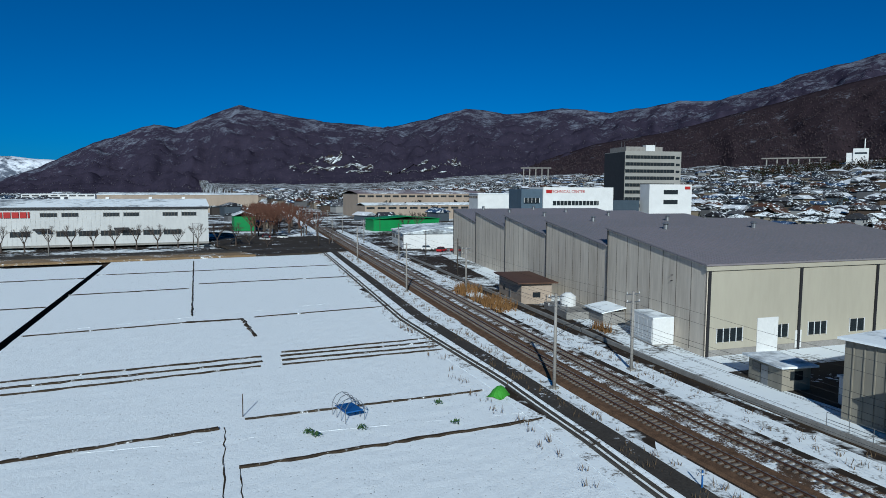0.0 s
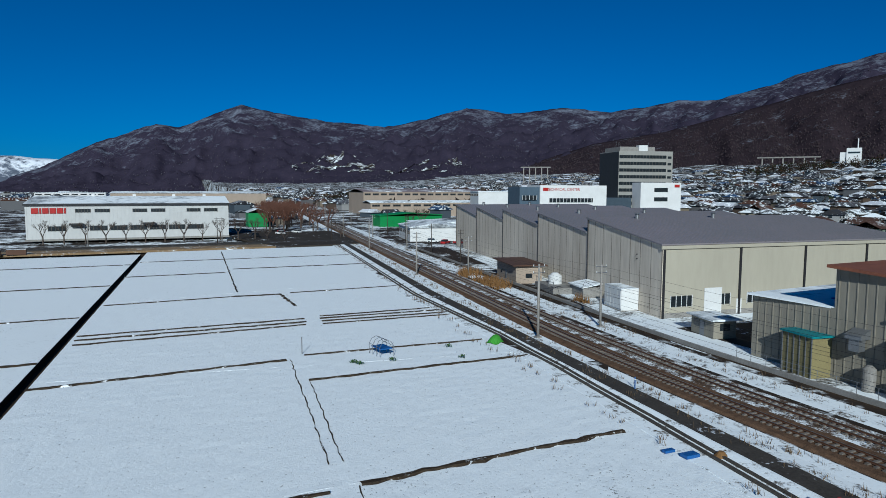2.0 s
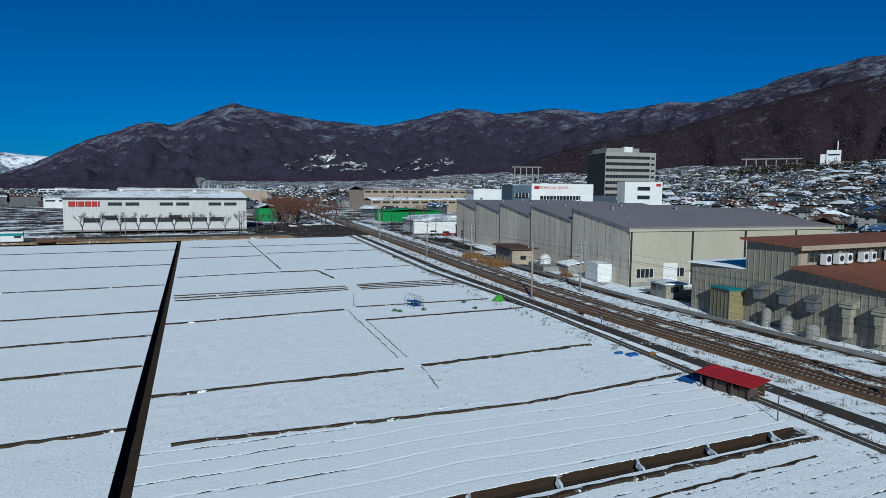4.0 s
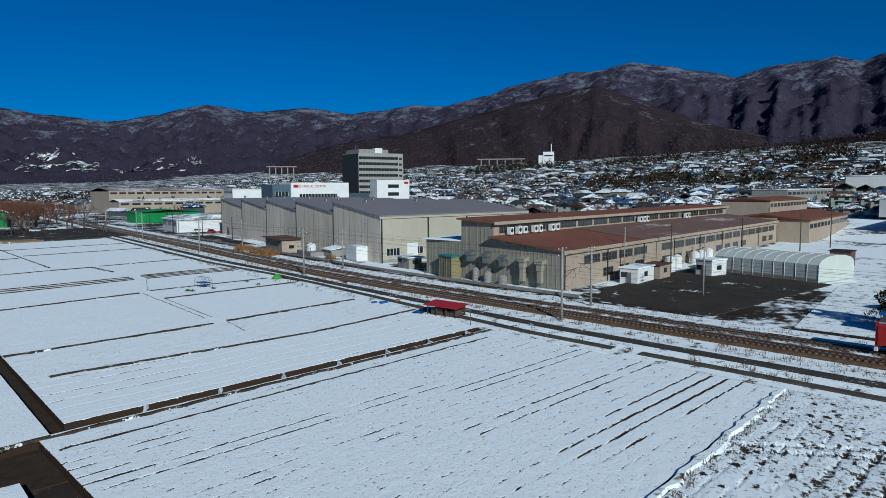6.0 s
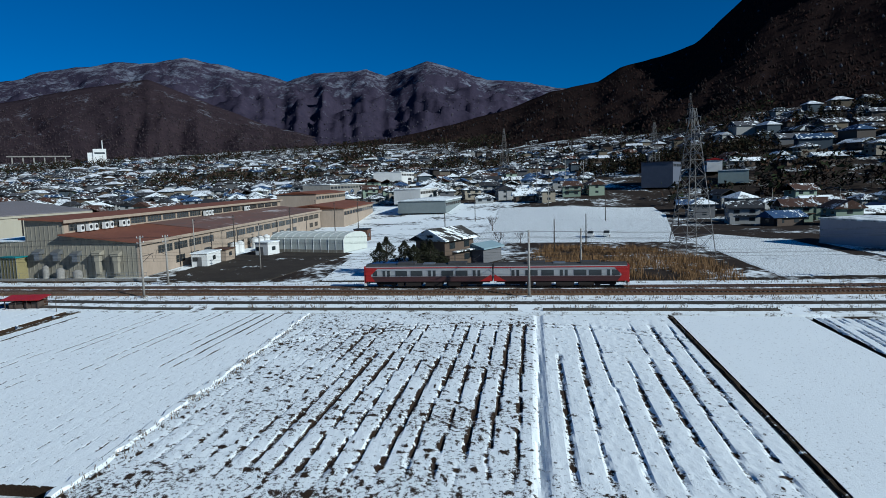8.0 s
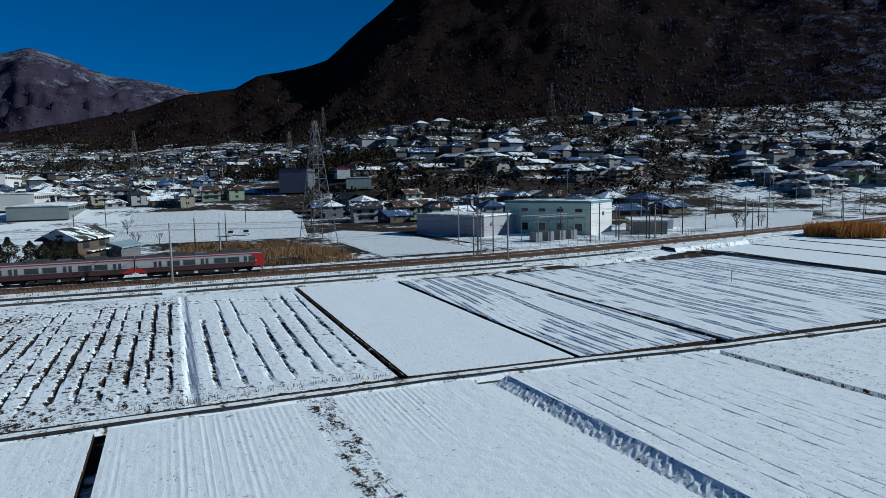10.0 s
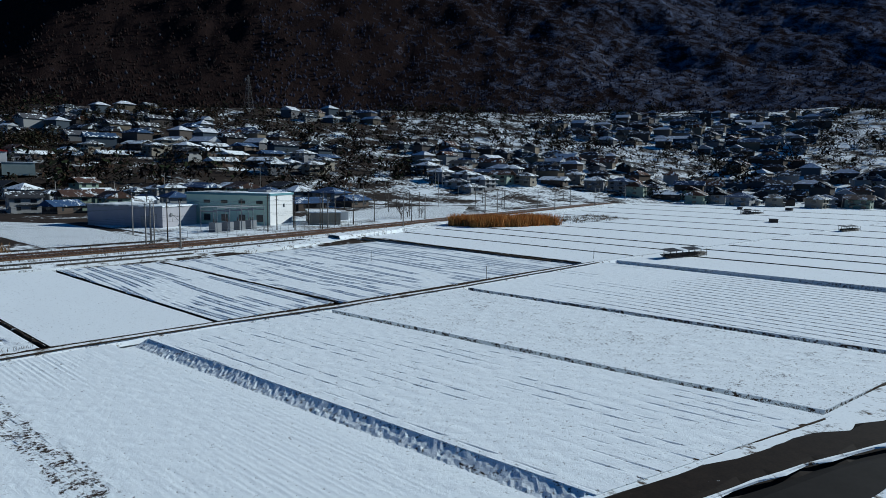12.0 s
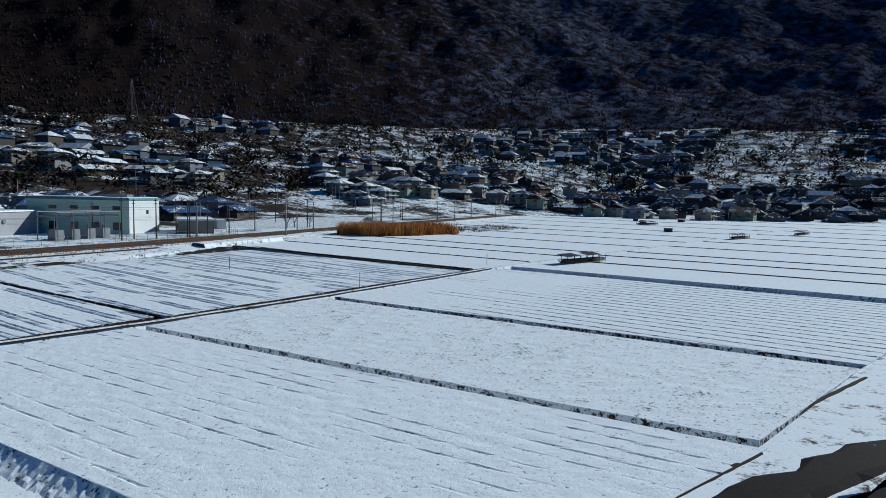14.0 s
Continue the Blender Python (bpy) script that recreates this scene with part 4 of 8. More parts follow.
# ---------------------------------------------------------------- large works beside the line
def wall_frame(a, b):
    """A frame whose x runs from a to b on the ground, y points to the left of that and z up."""
    d = Vector((b[0] - a[0], b[1] - a[1], 0))
    m = Matrix.Translation((a[0], a[1], 0)) @ Matrix.Rotation(math.atan2(d.y, d.x), 4, "Z")
    return m, d.length


m_joint = mat("rust_stained_joint", (0.24, 0.20, 0.15), (0.13, 0.10, 0.075), scale=0.3, scale2=3)


def big_factory():
    """Five-bay north-light works: local x runs along the west wall, y eastwards."""
    m, _ = wall_frame((17.9, 43.9), (41.0, 170.5))
    f = thing("factory", "large saw-tooth roofed factory clad in stained grey panels", "factory")
    f.matrix_basis = m
    L, W, n = 127.5, 50.0, 5
    bay = L / n
    lo, hi = 10.9, 13.8
    skew = 0.10
    wall = Mesh()
    prof = [(0, 0)]
    for k in range(n):
        prof += [(k * bay, lo if k == 0 else lo + 0.2), ((k + 1) * bay - 0.02, hi)]
    prof += [(L, 0)]
    w = Mesh()
    npf = len(prof)
    w.add([(x, 0.0, z) for x, z in prof] + [(x, -0.3, z) for x, z in prof], [tuple(range(npf)), tuple(range(npf, 2 * npf))[::-1]] + [(i, (i + 1) % npf, npf + (i + 1) % npf, npf + i) for i in range(npf)])
    part("west_wall", w, m_wall_a, f, "rust-streaked grey panel wall")
    for k in range(n):
        x0, x1 = k * bay, (k + 1) * bay
        r = Mesh()
        z0 = lo + (0.2 if k else 0)
        r.add([(x0 - 0.25, 0.35, z0 - 0.0), (x1, 0.35, hi), (x1 + skew * W, -W, hi), (x0 - 0.25 + skew * W, -W, z0)] +
              [(x0 - 0.25, 0.35, z0 + 0.22), (x1, 0.35, hi + 0.22), (x1 + skew * W, -W, hi + 0.22), (x0 - 0.25 + skew * W, -W, z0 + 0.22)],
              [(3, 2, 1, 0), (4, 5, 6, 7), (0, 1, 5, 4), (1, 2, 6, 5), (2, 3, 7, 6), (3, 0, 4, 7)])
        roof = part("roof", r, m_grey_roof, f, "slate-grey folded metal roof")
        ribs = Mesh()
        q = 0.0
        while q < W:
            ribs.add([(x0 - 0.25 + skew * q, 0.3 - q, z0 + 0.22), (x0 - 0.25 + skew * q, 0.22 - q, z0 + 0.30), (x0 - 0.25 + skew * q, 0.14 - q, z0 + 0.22),
                      (x1 + skew * q, 0.3 - q, hi + 0.22), (x1 + skew * q, 0.22 - q, hi + 0.30), (x1 + skew * q, 0.14 - q, hi + 0.22)], [(0, 1, 4, 3), (1, 2, 5, 4)])
            q += 0.75
        part("roof_ribs", ribs, m_grey_roof, roof)
        if k < n - 1:
            g = Mesh().add([(x1 + 0.02, 0, lo + 0.3), (x1 + 0.02, 0, hi), (x1 + 0.02 + skew * W, -W, hi), (x1 + 0.02 + skew * W, -W, lo + 0.3)], [(0, 1, 2, 3)])
            part("north_light", g, m_glass, f, "dark strip of north-facing glazing")
        pl = Mesh()
        for i in range(1, 9):
            pl.box(x0 + i * bay / 8 - 0.05, x0 + i * bay / 8 + 0.05, 0, 0.012, 0.4, z0 + (hi - z0) * i / 8 - 0.1)
        part("panel_joint", pl, m_joint, f, "dark stained panel joints")
        part("downpipe", Mesh().tube((x1 - 0.4, 0.12, 0.2), (x1 - 0.4, 0.12, hi - 0.3), 0.09), m_darksteel, f)
        for q in (9, 26):
            v = Mesh().tube((x0 + bay * 0.9 + skew * q, -q, hi - 0.3), (x0 + bay * 0.9 + skew * q, -q, hi + 0.75), 0.38, n=10)
            v.tube((x0 + bay * 0.9 + skew * q, -q, hi + 0.75), (x0 + bay * 0.9 + skew * q, -q, hi + 1.0), 0.62, 0.3, n=10)
            part("roof_vent", v, m_steel, f, smooth=False)
    # south gable wall with pillars, windows and a door
    s = Mesh().add([(0, 0, 0), (skew * W, -W, 0), (skew * W, -W, lo), (0, 0, lo), (0.3, 0, 0), (skew * W + 0.3, -W, 0), (skew * W + 0.3, -W, lo), (0.3, 0, lo)],
                   [(0, 1, 2, 3), (7, 6, 5, 4), (0, 4, 5, 1), (3, 2, 6, 7), (0, 3, 7, 4), (1, 5, 6, 2)])
    part("south_wall", s, m_wall_s, f, "plain cream gable wall")
    e = Mesh().add([(skew * W, -W, 0), (L + skew * W, -W, 0), (L + skew * W, -W, lo), (skew * W, -W, lo)], [(0, 1, 2, 3)])
    part("east_wall", e, m_wall_s, f)
    nn = Mesh().add([(L, 0, 0), (L + skew * W, -W, 0), (L + skew * W, -W, hi), (L, 0, hi)], [(0, 1, 2, 3)])
    part("north_wall", nn, m_wall_a, f)
    part("eave_band", Mesh().add([(-0.3, 0.3, lo - 0.55), (skew * W - 0.3, -W, lo - 0.55), (skew * W - 0.3, -W, lo - 0.05), (-0.3, 0.3, lo - 0.05), (0, 0.3, lo - 0.55), (skew * W, -W, lo - 0.55), (skew * W, -W, lo - 0.05), (0, 0.3, lo - 0.05)],
                                 [(0, 1, 2, 3), (0, 4, 5, 1), (3, 2, 6, 7), (0, 3, 7, 4)]), m_wall_s, f, "cream gutter band")

    def on_south(name, q0, q1, z0, z1, material, d=0.12, label=""):
        b = Mesh()
        b.add([(skew * q - d * k, -q, z) for k in (0, 1) for q, z in ((q0, z0), (q1, z0), (q1, z1), (q0, z1))],
              [(0, 1, 2, 3), (7, 6, 5, 4), (0, 4, 5, 1), (3, 2, 6, 7), (0, 3, 7, 4), (1, 5, 6, 2)])
        return part(name, b, material, f, label)
    for q in (0.1, 13.9, 26.6, 39.6):
        on_south("pillar", q, q + 0.35, 0, lo - 0.5, m_darksteel, 0.2)
    on_south("plinth", 0.5, 49, 0, 0.8, m_concrete, 0.06)
    for q0, q1 in ((1.6, 5.4), (10.3, 12.4), (15.6, 18.6), (22.5, 25), (30, 33)):
        w0 = on_south("window", q0, q1, 1.7, 3.3, m_glass, 0.06)
        nb = max(2, int((q1 - q0) / 0.9))
        for i in range(nb + 1):
            q = q0 + (q1 - q0) * i / nb
            fr = Mesh().add([(skew * u - 0.12 * k, -u, z) for k in (0, 1) for u, z in ((q - 0.05, 1.6), (q + 0.05, 1.6), (q + 0.05, 3.4), (q - 0.05, 3.4))],
                            [(0, 1, 2, 3), (7, 6, 5, 4), (0, 4, 5, 1), (3, 2, 6, 7), (0, 3, 7, 4), (1, 5, 6, 2)])
            part("window_frame", fr, m_white, w0)
    on_south("door", 7.6, 10.8, 0.0, 4.3, m_white, 0.1, "white sliding loading door")
    on_south("door", 13.6, 14.6, 0.2, 2.4, m_white, 0.08, "white side door")
    # floor-level door on the west side
    part("door", Mesh().box(118, 121, 0, 0.06, 0, 3.0), m_glass, f, "dark open doorway")
    return f


big_factory()


def long_factory():
    """Two-level works: a high monitor bay beside a lower lean-to, running away from the line."""
    m, _ = wall_frame((12.6, -10.2), (112.6, -4.0))
    f = thing("factory", "long two-level works with rust-brown roofs and bands of windows", "factory")
    f.matrix_basis = m
    L = 128.0
    # across: y 0 (south wall) .. 15 clerestory .. 34 north edge
    lo, mid, hi = 6.5, 8.3, 10.8
    yc, yn, yl = 15.5, 23.6, 33.5
    gx = lambda y: 0.25 * y * 0.3
    poly = [(0, 0), (0, lo), (yc, mid), (yc, hi), (yn, hi + 0.55), (yn, 7.2), (yl, 7.0), (yl, 0)]
    n = len(poly)
    w = Mesh().add([(gx(y), y, z) for y, z in poly] + [(gx(y) + 0.3, y, z) for y, z in poly], [tuple(range(n)), tuple(range(n, 2 * n))[::-1]] + [(i, (i + 1) % n, n + (i + 1) % n, n + i) for i in range(n)])
    part("west_wall", w, m_wall_b, f, "weathered olive-grey ribbed wall")
    sw = part("south_wall", Mesh().box(0, L, 0, 0.3, 0, lo), m_wall_c, f, "beige rendered wall")
    cl = part("clerestory_wall", Mesh().box(1.5, L, yc, yc + 0.3, lo, hi), m_wall_c, f, "cream clerestory wall")
    part("north_wall", Mesh().box(5, L, yl - 0.3, yl, 0, 7.0), m_wall_b, f)
    part("end_wall", Mesh().box(L - 0.3, L, 0, yn, 0, 7.5), m_wall_c, f)
    part("low_roof", Mesh().add([(-0.4, -0.4, lo), (L + 0.3, -0.4, lo), (L + 0.3, yc, mid), (-0.4, yc, mid), (-0.4, -0.4, lo + 0.25), (L + 0.3, -0.4, lo + 0.25), (L + 0.3, yc, mid + 0.25), (-0.4, yc, mid + 0.25)],
                                [(3, 2, 1, 0), (4, 5, 6, 7), (0, 1, 5, 4), (1, 2, 6, 5), (2, 3, 7, 6), (3, 0, 4, 7)]), m_rust_roof, f, "rust-brown lean-to roof")
    part("high_roof", Mesh().add([(0.6, yc - 0.7, hi), (L + 0.3, yc - 0.7, hi), (L + 0.3, yn + 0.3, hi + 0.55), (0.6, yn + 0.3, hi + 0.55), (0.6, yc - 0.7, hi + 0.3), (L + 0.3, yc - 0.7, hi + 0.3), (L + 0.3, yn + 0.3, hi + 0.85), (0.6, yn + 0.3, hi + 0.85)],
                                 [(3, 2, 1, 0), (4, 5, 6, 7), (0, 1, 5, 4), (1, 2, 6, 5), (2, 3, 7, 6), (3, 0, 4, 7)]), m_rust_roof, f, "rust-brown roof of the high bay")
    m_r2 = patchy("old_ribbed_roof", (0.25, 0.115, 0.085), (0.16, 0.12, 0.105), (0.5, 0.48, 0.47), 0.12, 0.56, 0.66, fine=1.0, bump=0.2, stretch=(0.25, 1, 1))
    part("roof_section", Mesh().add([(x, y, z) for z_ in (0.26, 0.30) for x, y, z in ((31, -0.35, lo + z_), (L, -0.35, lo + z_), (L, yc - 0.1, mid + z_), (31, yc - 0.1, mid + z_))],
                                    [(3, 2, 1, 0), (4, 5, 6, 7), (0, 1, 5, 4), (1, 2, 6, 5), (2, 3, 7, 6), (3, 0, 4, 7)]), m_r2, f, "older ribbed roof, dull red and grey")
    part("north_roof", Mesh().box(1.8, L, yn, yl + 0.3, 7.1, 7.3), m_snowroof, f, "snow-covered lean-to roof")
    part("roof_sheet", Mesh().box(6.5, 40, yn + 0.1, yn + 3.4, 7.3, 7.42), m_blue_sheet, f, "bright blue sheet laid on the roof")
    part("fascia", Mesh().box(-0.5, L + 0.4, -0.55, -0.4, lo - 0.35, lo + 0.28), m_wall_c, f, "cream fascia board")
    part("fascia", Mesh().box(0.5, L + 0.4, yc - 0.85, yc - 0.7, hi - 0.25, hi + 0.33), m_wall_c, f, "cream fascia board")
    for x0, y0, y1, z1 in ((30.2, -0.3, yc, 0.0), (60.2, -0.3, yc, 0.0)):
        part("roof_joint", Mesh().add([(x0, y0, lo + 0.3), (x0 + 0.35, y0, lo + 0.3), (x0 + 0.35, y1, mid + 0.3), (x0, y1, mid + 0.3), (x0, y0, lo + 0.2), (x0 + 0.35, y0, lo + 0.2), (x0 + 0.35, y1, mid + 0.2), (x0, y1, mid + 0.2)],
                                      [(0, 1, 2, 3), (0, 4, 5, 1), (1, 5, 6, 2), (2, 6, 7, 3), (3, 7, 4, 0)]), m_trim, f)

    def win(par, x0, x1, y, z0, z1):
        g = part("window", Mesh().box(x0, x1, y - 0.04, y + 0.1, z0, z1), m_glass, par)
        k = max(1, int((x1 - x0) / 1.1))
        fr = Mesh()
        for i in range(k + 1):
            x = x0 + (x1 - x0) * i / k
            fr.box(x - 0.05, x + 0.05, y - 0.1, y, z0 - 0.05, z1 + 0.05)
        fr.box(x0, x1, y - 0.1, y, (z0 + z1) / 2 - 0.03, (z0 + z1) / 2 + 0.03)
        part("window_frame", fr, m_frame, g)
    x = 7.0
    while x < L - 6:
        if not 33 < x < 38:
            win(sw, x, x + 5.6, 0, 3.9, 5.4)
        if x > 12 and int(x) % 3:
            win(sw, x + 0.4, x + 4.2, 0, 1.1, 2.6)
        x += 6.6
    x = 3.0
    while x < L - 4:
        win(cl, x, x + 6.2, yc, 8.9, 10.2)
        x += 7.2
    for x in (0.35, 15.5, 31, 46.5, 62, 77.5, 93, 108.5):
        part("downpipe", Mesh().tube((x, -0.18, 0.1), (x, -0.18, lo - 0.2), 0.08), m_darksteel, f)
    rb = Mesh()
    y = 0.4
    while y < yl:
        top = lo + (mid - lo) * y / yc if y < yc else (hi + 0.55 * (y - yc) / (yn - yc) if y < yn else 7.0)
        rb.box(gx(y) - 0.06, gx(y), y - 0.05, y + 0.05, 0.3, top - 0.1)
        y += 0.95
    part("wall_ribs", rb, m_wall_b, f)
    # row of duct hoods on the west wall
    for k, (y, z) in enumerate(((4.2, 4.0), (8.0, 4.2), (12.6, 4.1), (16.6, 4.4), (20.6, 4.5))):
        d = Mesh().box(gx(y) - 1.5, gx(y), y - 0.8, y + 0.8, z + 0.3, z + 0.7)
        d.add([(gx(y) - 1.6, y - 0.8, z + 0.7), (gx(y) - 1.6, y + 0.8, z + 0.7), (gx(y), y + 0.8, z + 1.2), (gx(y), y - 0.8, z + 1.2), (gx(y), y - 0.8, z + 0.7), (gx(y), y + 0.8, z + 0.7)], [(0, 1, 2, 3), (0, 3, 4), (1, 5, 2)])
        d.box(gx(y) - 1.3, gx(y) - 0.3, y - 0.5, y + 0.5, z - 0.9, z + 0.3)
        if k in (0, 1):
            d.box(gx(y) - 1.2, gx(y) - 0.4, y - 0.4, y + 0.4, 1.0, z - 0.9)
        part("exhaust_hood", d, m_steel if k > 1 else m_wall_b, f, "grey metal exhaust hood")
    # outdoor units on the low roof
    for x in (4.5, 7.2, 9.0, 12.6, 14.4, 18.8, 20.6, 60, 62, 64, 90, 92):
        u = part("outdoor_unit", Mesh().box(x, x + 1.1, yc - 1.5, yc - 0.7, mid + 0.35, mid + 1.7), m_white, f, "white outdoor unit with round grille")
        part("grille", Mesh().tube((x + 0.55, yc - 1.5, mid + 1.1), (x + 0.55, yc - 1.54, mid + 1.1), 0.4, n=12), m_darksteel, u)
    part("door", Mesh().box(27.5, 30.5, -0.06, 0.02, 0, 2.8), m_glass, f, "dark doorway")
    return f


long_factory()


# ---------------------------------------------------------------- two-car train standing on the far track
m_train_white = mat("train_silver", (0.55, 0.55, 0.55), (0.48, 0.48, 0.48), rough=0.35, metal=0.2, bump=0.02, scale2=4)
m_train_wine = mat("train_wine", (0.10, 0.045, 0.045), (0.075, 0.035, 0.035), rough=0.35, bump=0.02)
m_train_roof = mat("train_roof", (0.09, 0.085, 0.085), (0.05, 0.048, 0.05), rough=0.8, scale2=4)
m_under = mat("underframe", (0.045, 0.035, 0.03), (0.025, 0.02, 0.018), rough=0.9)
m_lamp = mat("headlamp_glass", (0.8, 0.8, 0.75), (0.7, 0.7, 0.65), rough=0.2, bump=0)


def rail_car(y0, y1, cab, label):
    """One car between y0 (south) and y1 (north); cab: -1 south, 1 north end."""
    c = thing("train_car", label, "train", (0, (y0 + y1) / 2, 0.37), group="two-car train")
    h = (y1 - y0) / 2
    w = 1.40
    prof = [(-w, 0.95), (-w - 0.03, 1.9), (-w, 2.9), (-w + 0.12, 3.25), (-w + 0.55, 3.5), (w - 0.55, 3.5), (w - 0.12, 3.25), (w, 2.9), (w + 0.03, 1.9), (w, 0.95)]
    n = len(prof)
    nose = 0.55

    def shell(ya, yb, idx, mat_, name, label="", grow=0.0):
        pf = [prof[i] for i in idx]
        ms = Mesh()
        k = len(pf)
        ms.add([(x * (1 + grow), y, z) for y in (ya, yb) for x, z in pf], [(i, i + 1, k + i + 1, k + i) for i in range(k - 1)])
        return part(name, ms, mat_, c, label, smooth=False)
    shell(-h, h, [0, 1, 2, 3, 4, 5, 6, 7, 8, 9], m_train_white, "body", "silver car body")
    for y in (-h, h):
        part("end_wall", Mesh().add([(x, y, z) for x, z in prof], [tuple(range(n))]), m_red if y * cab > 0 else m_darksteel, c)
    part("roof", Mesh().add([(x * 1.01, y, z + 0.012) for y in (-h, h) for x, z in prof[3:7]], [(i, i + 1, 5 + i, 4 + i) for i in range(3)]), m_train_roof, c, "dark grey roof")
    for s in (-1, 1):
        part("lower_band", Mesh().box(s * 1.435 - 0.02, s * 1.435 + 0.02, -h, h, 0.93, 1.72), m_train_wine, c, "dark wine-red lower band")
        part("cant_stripe", Mesh().box(s * 1.40 - 0.035, s * 1.40 + 0.035, -h, h, 3.0, 3.14), m_red, c, "red stripe under the roof edge")
        e = cab * h
        tri = Mesh().add([(s * 1.462, e, 0.95), (s * 1.462, e - cab * 1.5, 0.95), (s * 1.462, e - cab * 0.8, 1.9), (s * 1.462, e - cab * 1.9, 2.95), (s * 1.462, e, 2.95)], [(0, 1, 2, 3, 4)])
        part("end_flash", tri, m_red, c, "red flash at the cab end")
        e2 = -cab * h
        part("end_flash", Mesh().add([(s * 1.462, e2, 0.95), (s * 1.462, e2 + cab * 1.9, 0.95), (s * 1.462, e2 + cab * 0.15, 2.0)], [(0, 1, 2)]), m_red, c, "red triangle at the coupled end")
        for y in (-7.5, -0.6, 6.6):
            d = part("door", Mesh().box(s * 1.43 - 0.012, s * 1.43 + 0.012, y - 0.68, y + 0.68, 1.0, 2.85), m_train_white, c, "pair of sliding doors")
            for q in (-0.36, 0.36):
                part("door_window", Mesh().box(s * 1.45 - 0.012, s * 1.45 + 0.012, y + q - 0.22, y + q + 0.22, 1.75, 2.65), m_glass, d)
        for y in (-5.2, -3.0, 1.8, 4.2):
            part("window", Mesh().box(s * 1.445 - 0.012, s * 1.445 + 0.012, y - 0.92, y + 0.92, 1.78, 2.62), m_glass, c, "dark tinted window")
        part("window", Mesh().box(s * 1.445 - 0.012, s * 1.445 + 0.012, cab * (h - 1.5) - 0.35, cab * (h - 1.5) + 0.35, 1.8, 2.6), m_glass, c)
    # cab face
    ef = cab * h
    part("cab_face", Mesh().box(-1.38, 1.38, min(ef, ef + cab * 0.25), max(ef, ef + cab * 0.25), 0.75, 3.3), m_red, c, "red cab front")
    part("windscreen", Mesh().box(-1.1, 1.1, ef + cab * 0.25 - 0.01, ef + cab * 0.29, 1.85, 3.0), m_glass, c, "black windscreen")
    part("gangway_door", Mesh().box(-0.36, 0.36, ef + cab * 0.25, ef + cab * 0.34, 0.95, 2.95), m_train_white, c, "grey end door")
    for q in (-0.95, 0.95):
        part("headlight", Mesh().box(q - 0.22, q + 0.22, ef + cab * 0.25, ef + cab * 0.31, 1.2, 1.38), m_lamp, c)
    part("skirt", Mesh().box(-1.3, 1.3, ef + cab * 0.02, ef + cab * 0.32, 0.25, 0.72), m_white, c, "white snowplough skirt")
    # underframe
    u = Mesh().box(-1.25, 1.25, -h + 0.4, h - 0.4, 0.72, 0.95)
    for y, l in ((-3.9, 2.2), (-0.8, 2.6), (2.4, 2.4), (4.4, 1.0)):
        u.box(-1.3, 1.3, y - l / 2, y + l / 2, 0.22, 0.75)
    part("underframe", u, m_under, c, "dark equipment boxes under the floor")
    for by in (-h + 3.2, h - 3.2):
        b = part("bogie", Mesh().box(-1.0, 1.0, by - 1.6, by + 1.6, 0.35, 0.62), m_under, c)
        for wy in (-1.05, 1.05):
            for wx in (-0.58, 0.58):
                part("wheel", Mesh().tube((wx - 0.06, by + wy, 0.43), (wx + 0.06, by + wy, 0.43), 0.43, n=16), m_darksteel, b)
    # roof gear
    for y in (-4.5, 3.5):
        part("air_conditioner", Mesh().box(-0.95, 0.95, y - 1.4, y + 1.4, 3.48, 3.78), m_train_roof, c, "flat roof air conditioner")
    part("roof_box", Mesh().box(-0.8, 0.8, -0.9, 0.9, 3.48, 3.66), m_steel, c)
    if cab > 0:
        p = Mesh()
        for s in (-0.5, 0.5):
            p.tube((s, -7.6, 3.55), (s * 0.9, -6.9, 4.1), 0.03).tube((s * 0.9, -6.9, 4.1), (s * 0.7, -7.9, 4.75), 0.03)
        p.tube((-0.8, -7.9, 4.78), (0.8, -7.9, 4.78), 0.03)
        part("pantograph", p, m_darksteel, c)
    return c


rail_car(-77.4, -57.6, 1, "silver and wine-red rear train car with dark windows")
rail_car(-97.4, -77.6, -1, "silver and wine-red leading train car with red cab")


# ---------------------------------------------------------------- poles and wires
def catenary_pole(x, y, high=9.6, arm=1, two=True):
    p = thing("catenary_pole", "grey concrete railway pole with bracket arm", "pole", (x, y, -0.1), group="railway poles")
    part("shaft", Mesh().tube((0, 0, 0), (0, 0, high), 0.19, 0.14, n=10), m_pole, p, smooth=True)
    part("footing", Mesh().box(-0.35, 0.35, -0.35, 0.35, 0, 0.25), m_concrete, p)
    reach = arm * 3.4
    b = Mesh().tube((0, 0, 6.3), (reach, 0, 6.55), 0.035, n=6).tube((0, 0, 5.3), (reach * 0.8, 0, 6.5), 0.03, n=6).tube((reach * 0.82, 0, 6.5), (reach * 0.95, 0, 5.2), 0.025, n=6)
    part("bracket_arm", b, m_darksteel, p)
    for z in (high - 0.35, high - 1.2):
        a = part("crossarm", Mesh().box(-0.9, 0.9, -0.05, 0.05, z, z + 0.1), m_steel, p)
        for q in (-0.8, 0.8):
            part("insulator", Mesh().tube((q, 0, z + 0.1), (q, 0, z + 0.3), 0.05, n=6), m_white, a)
    return p


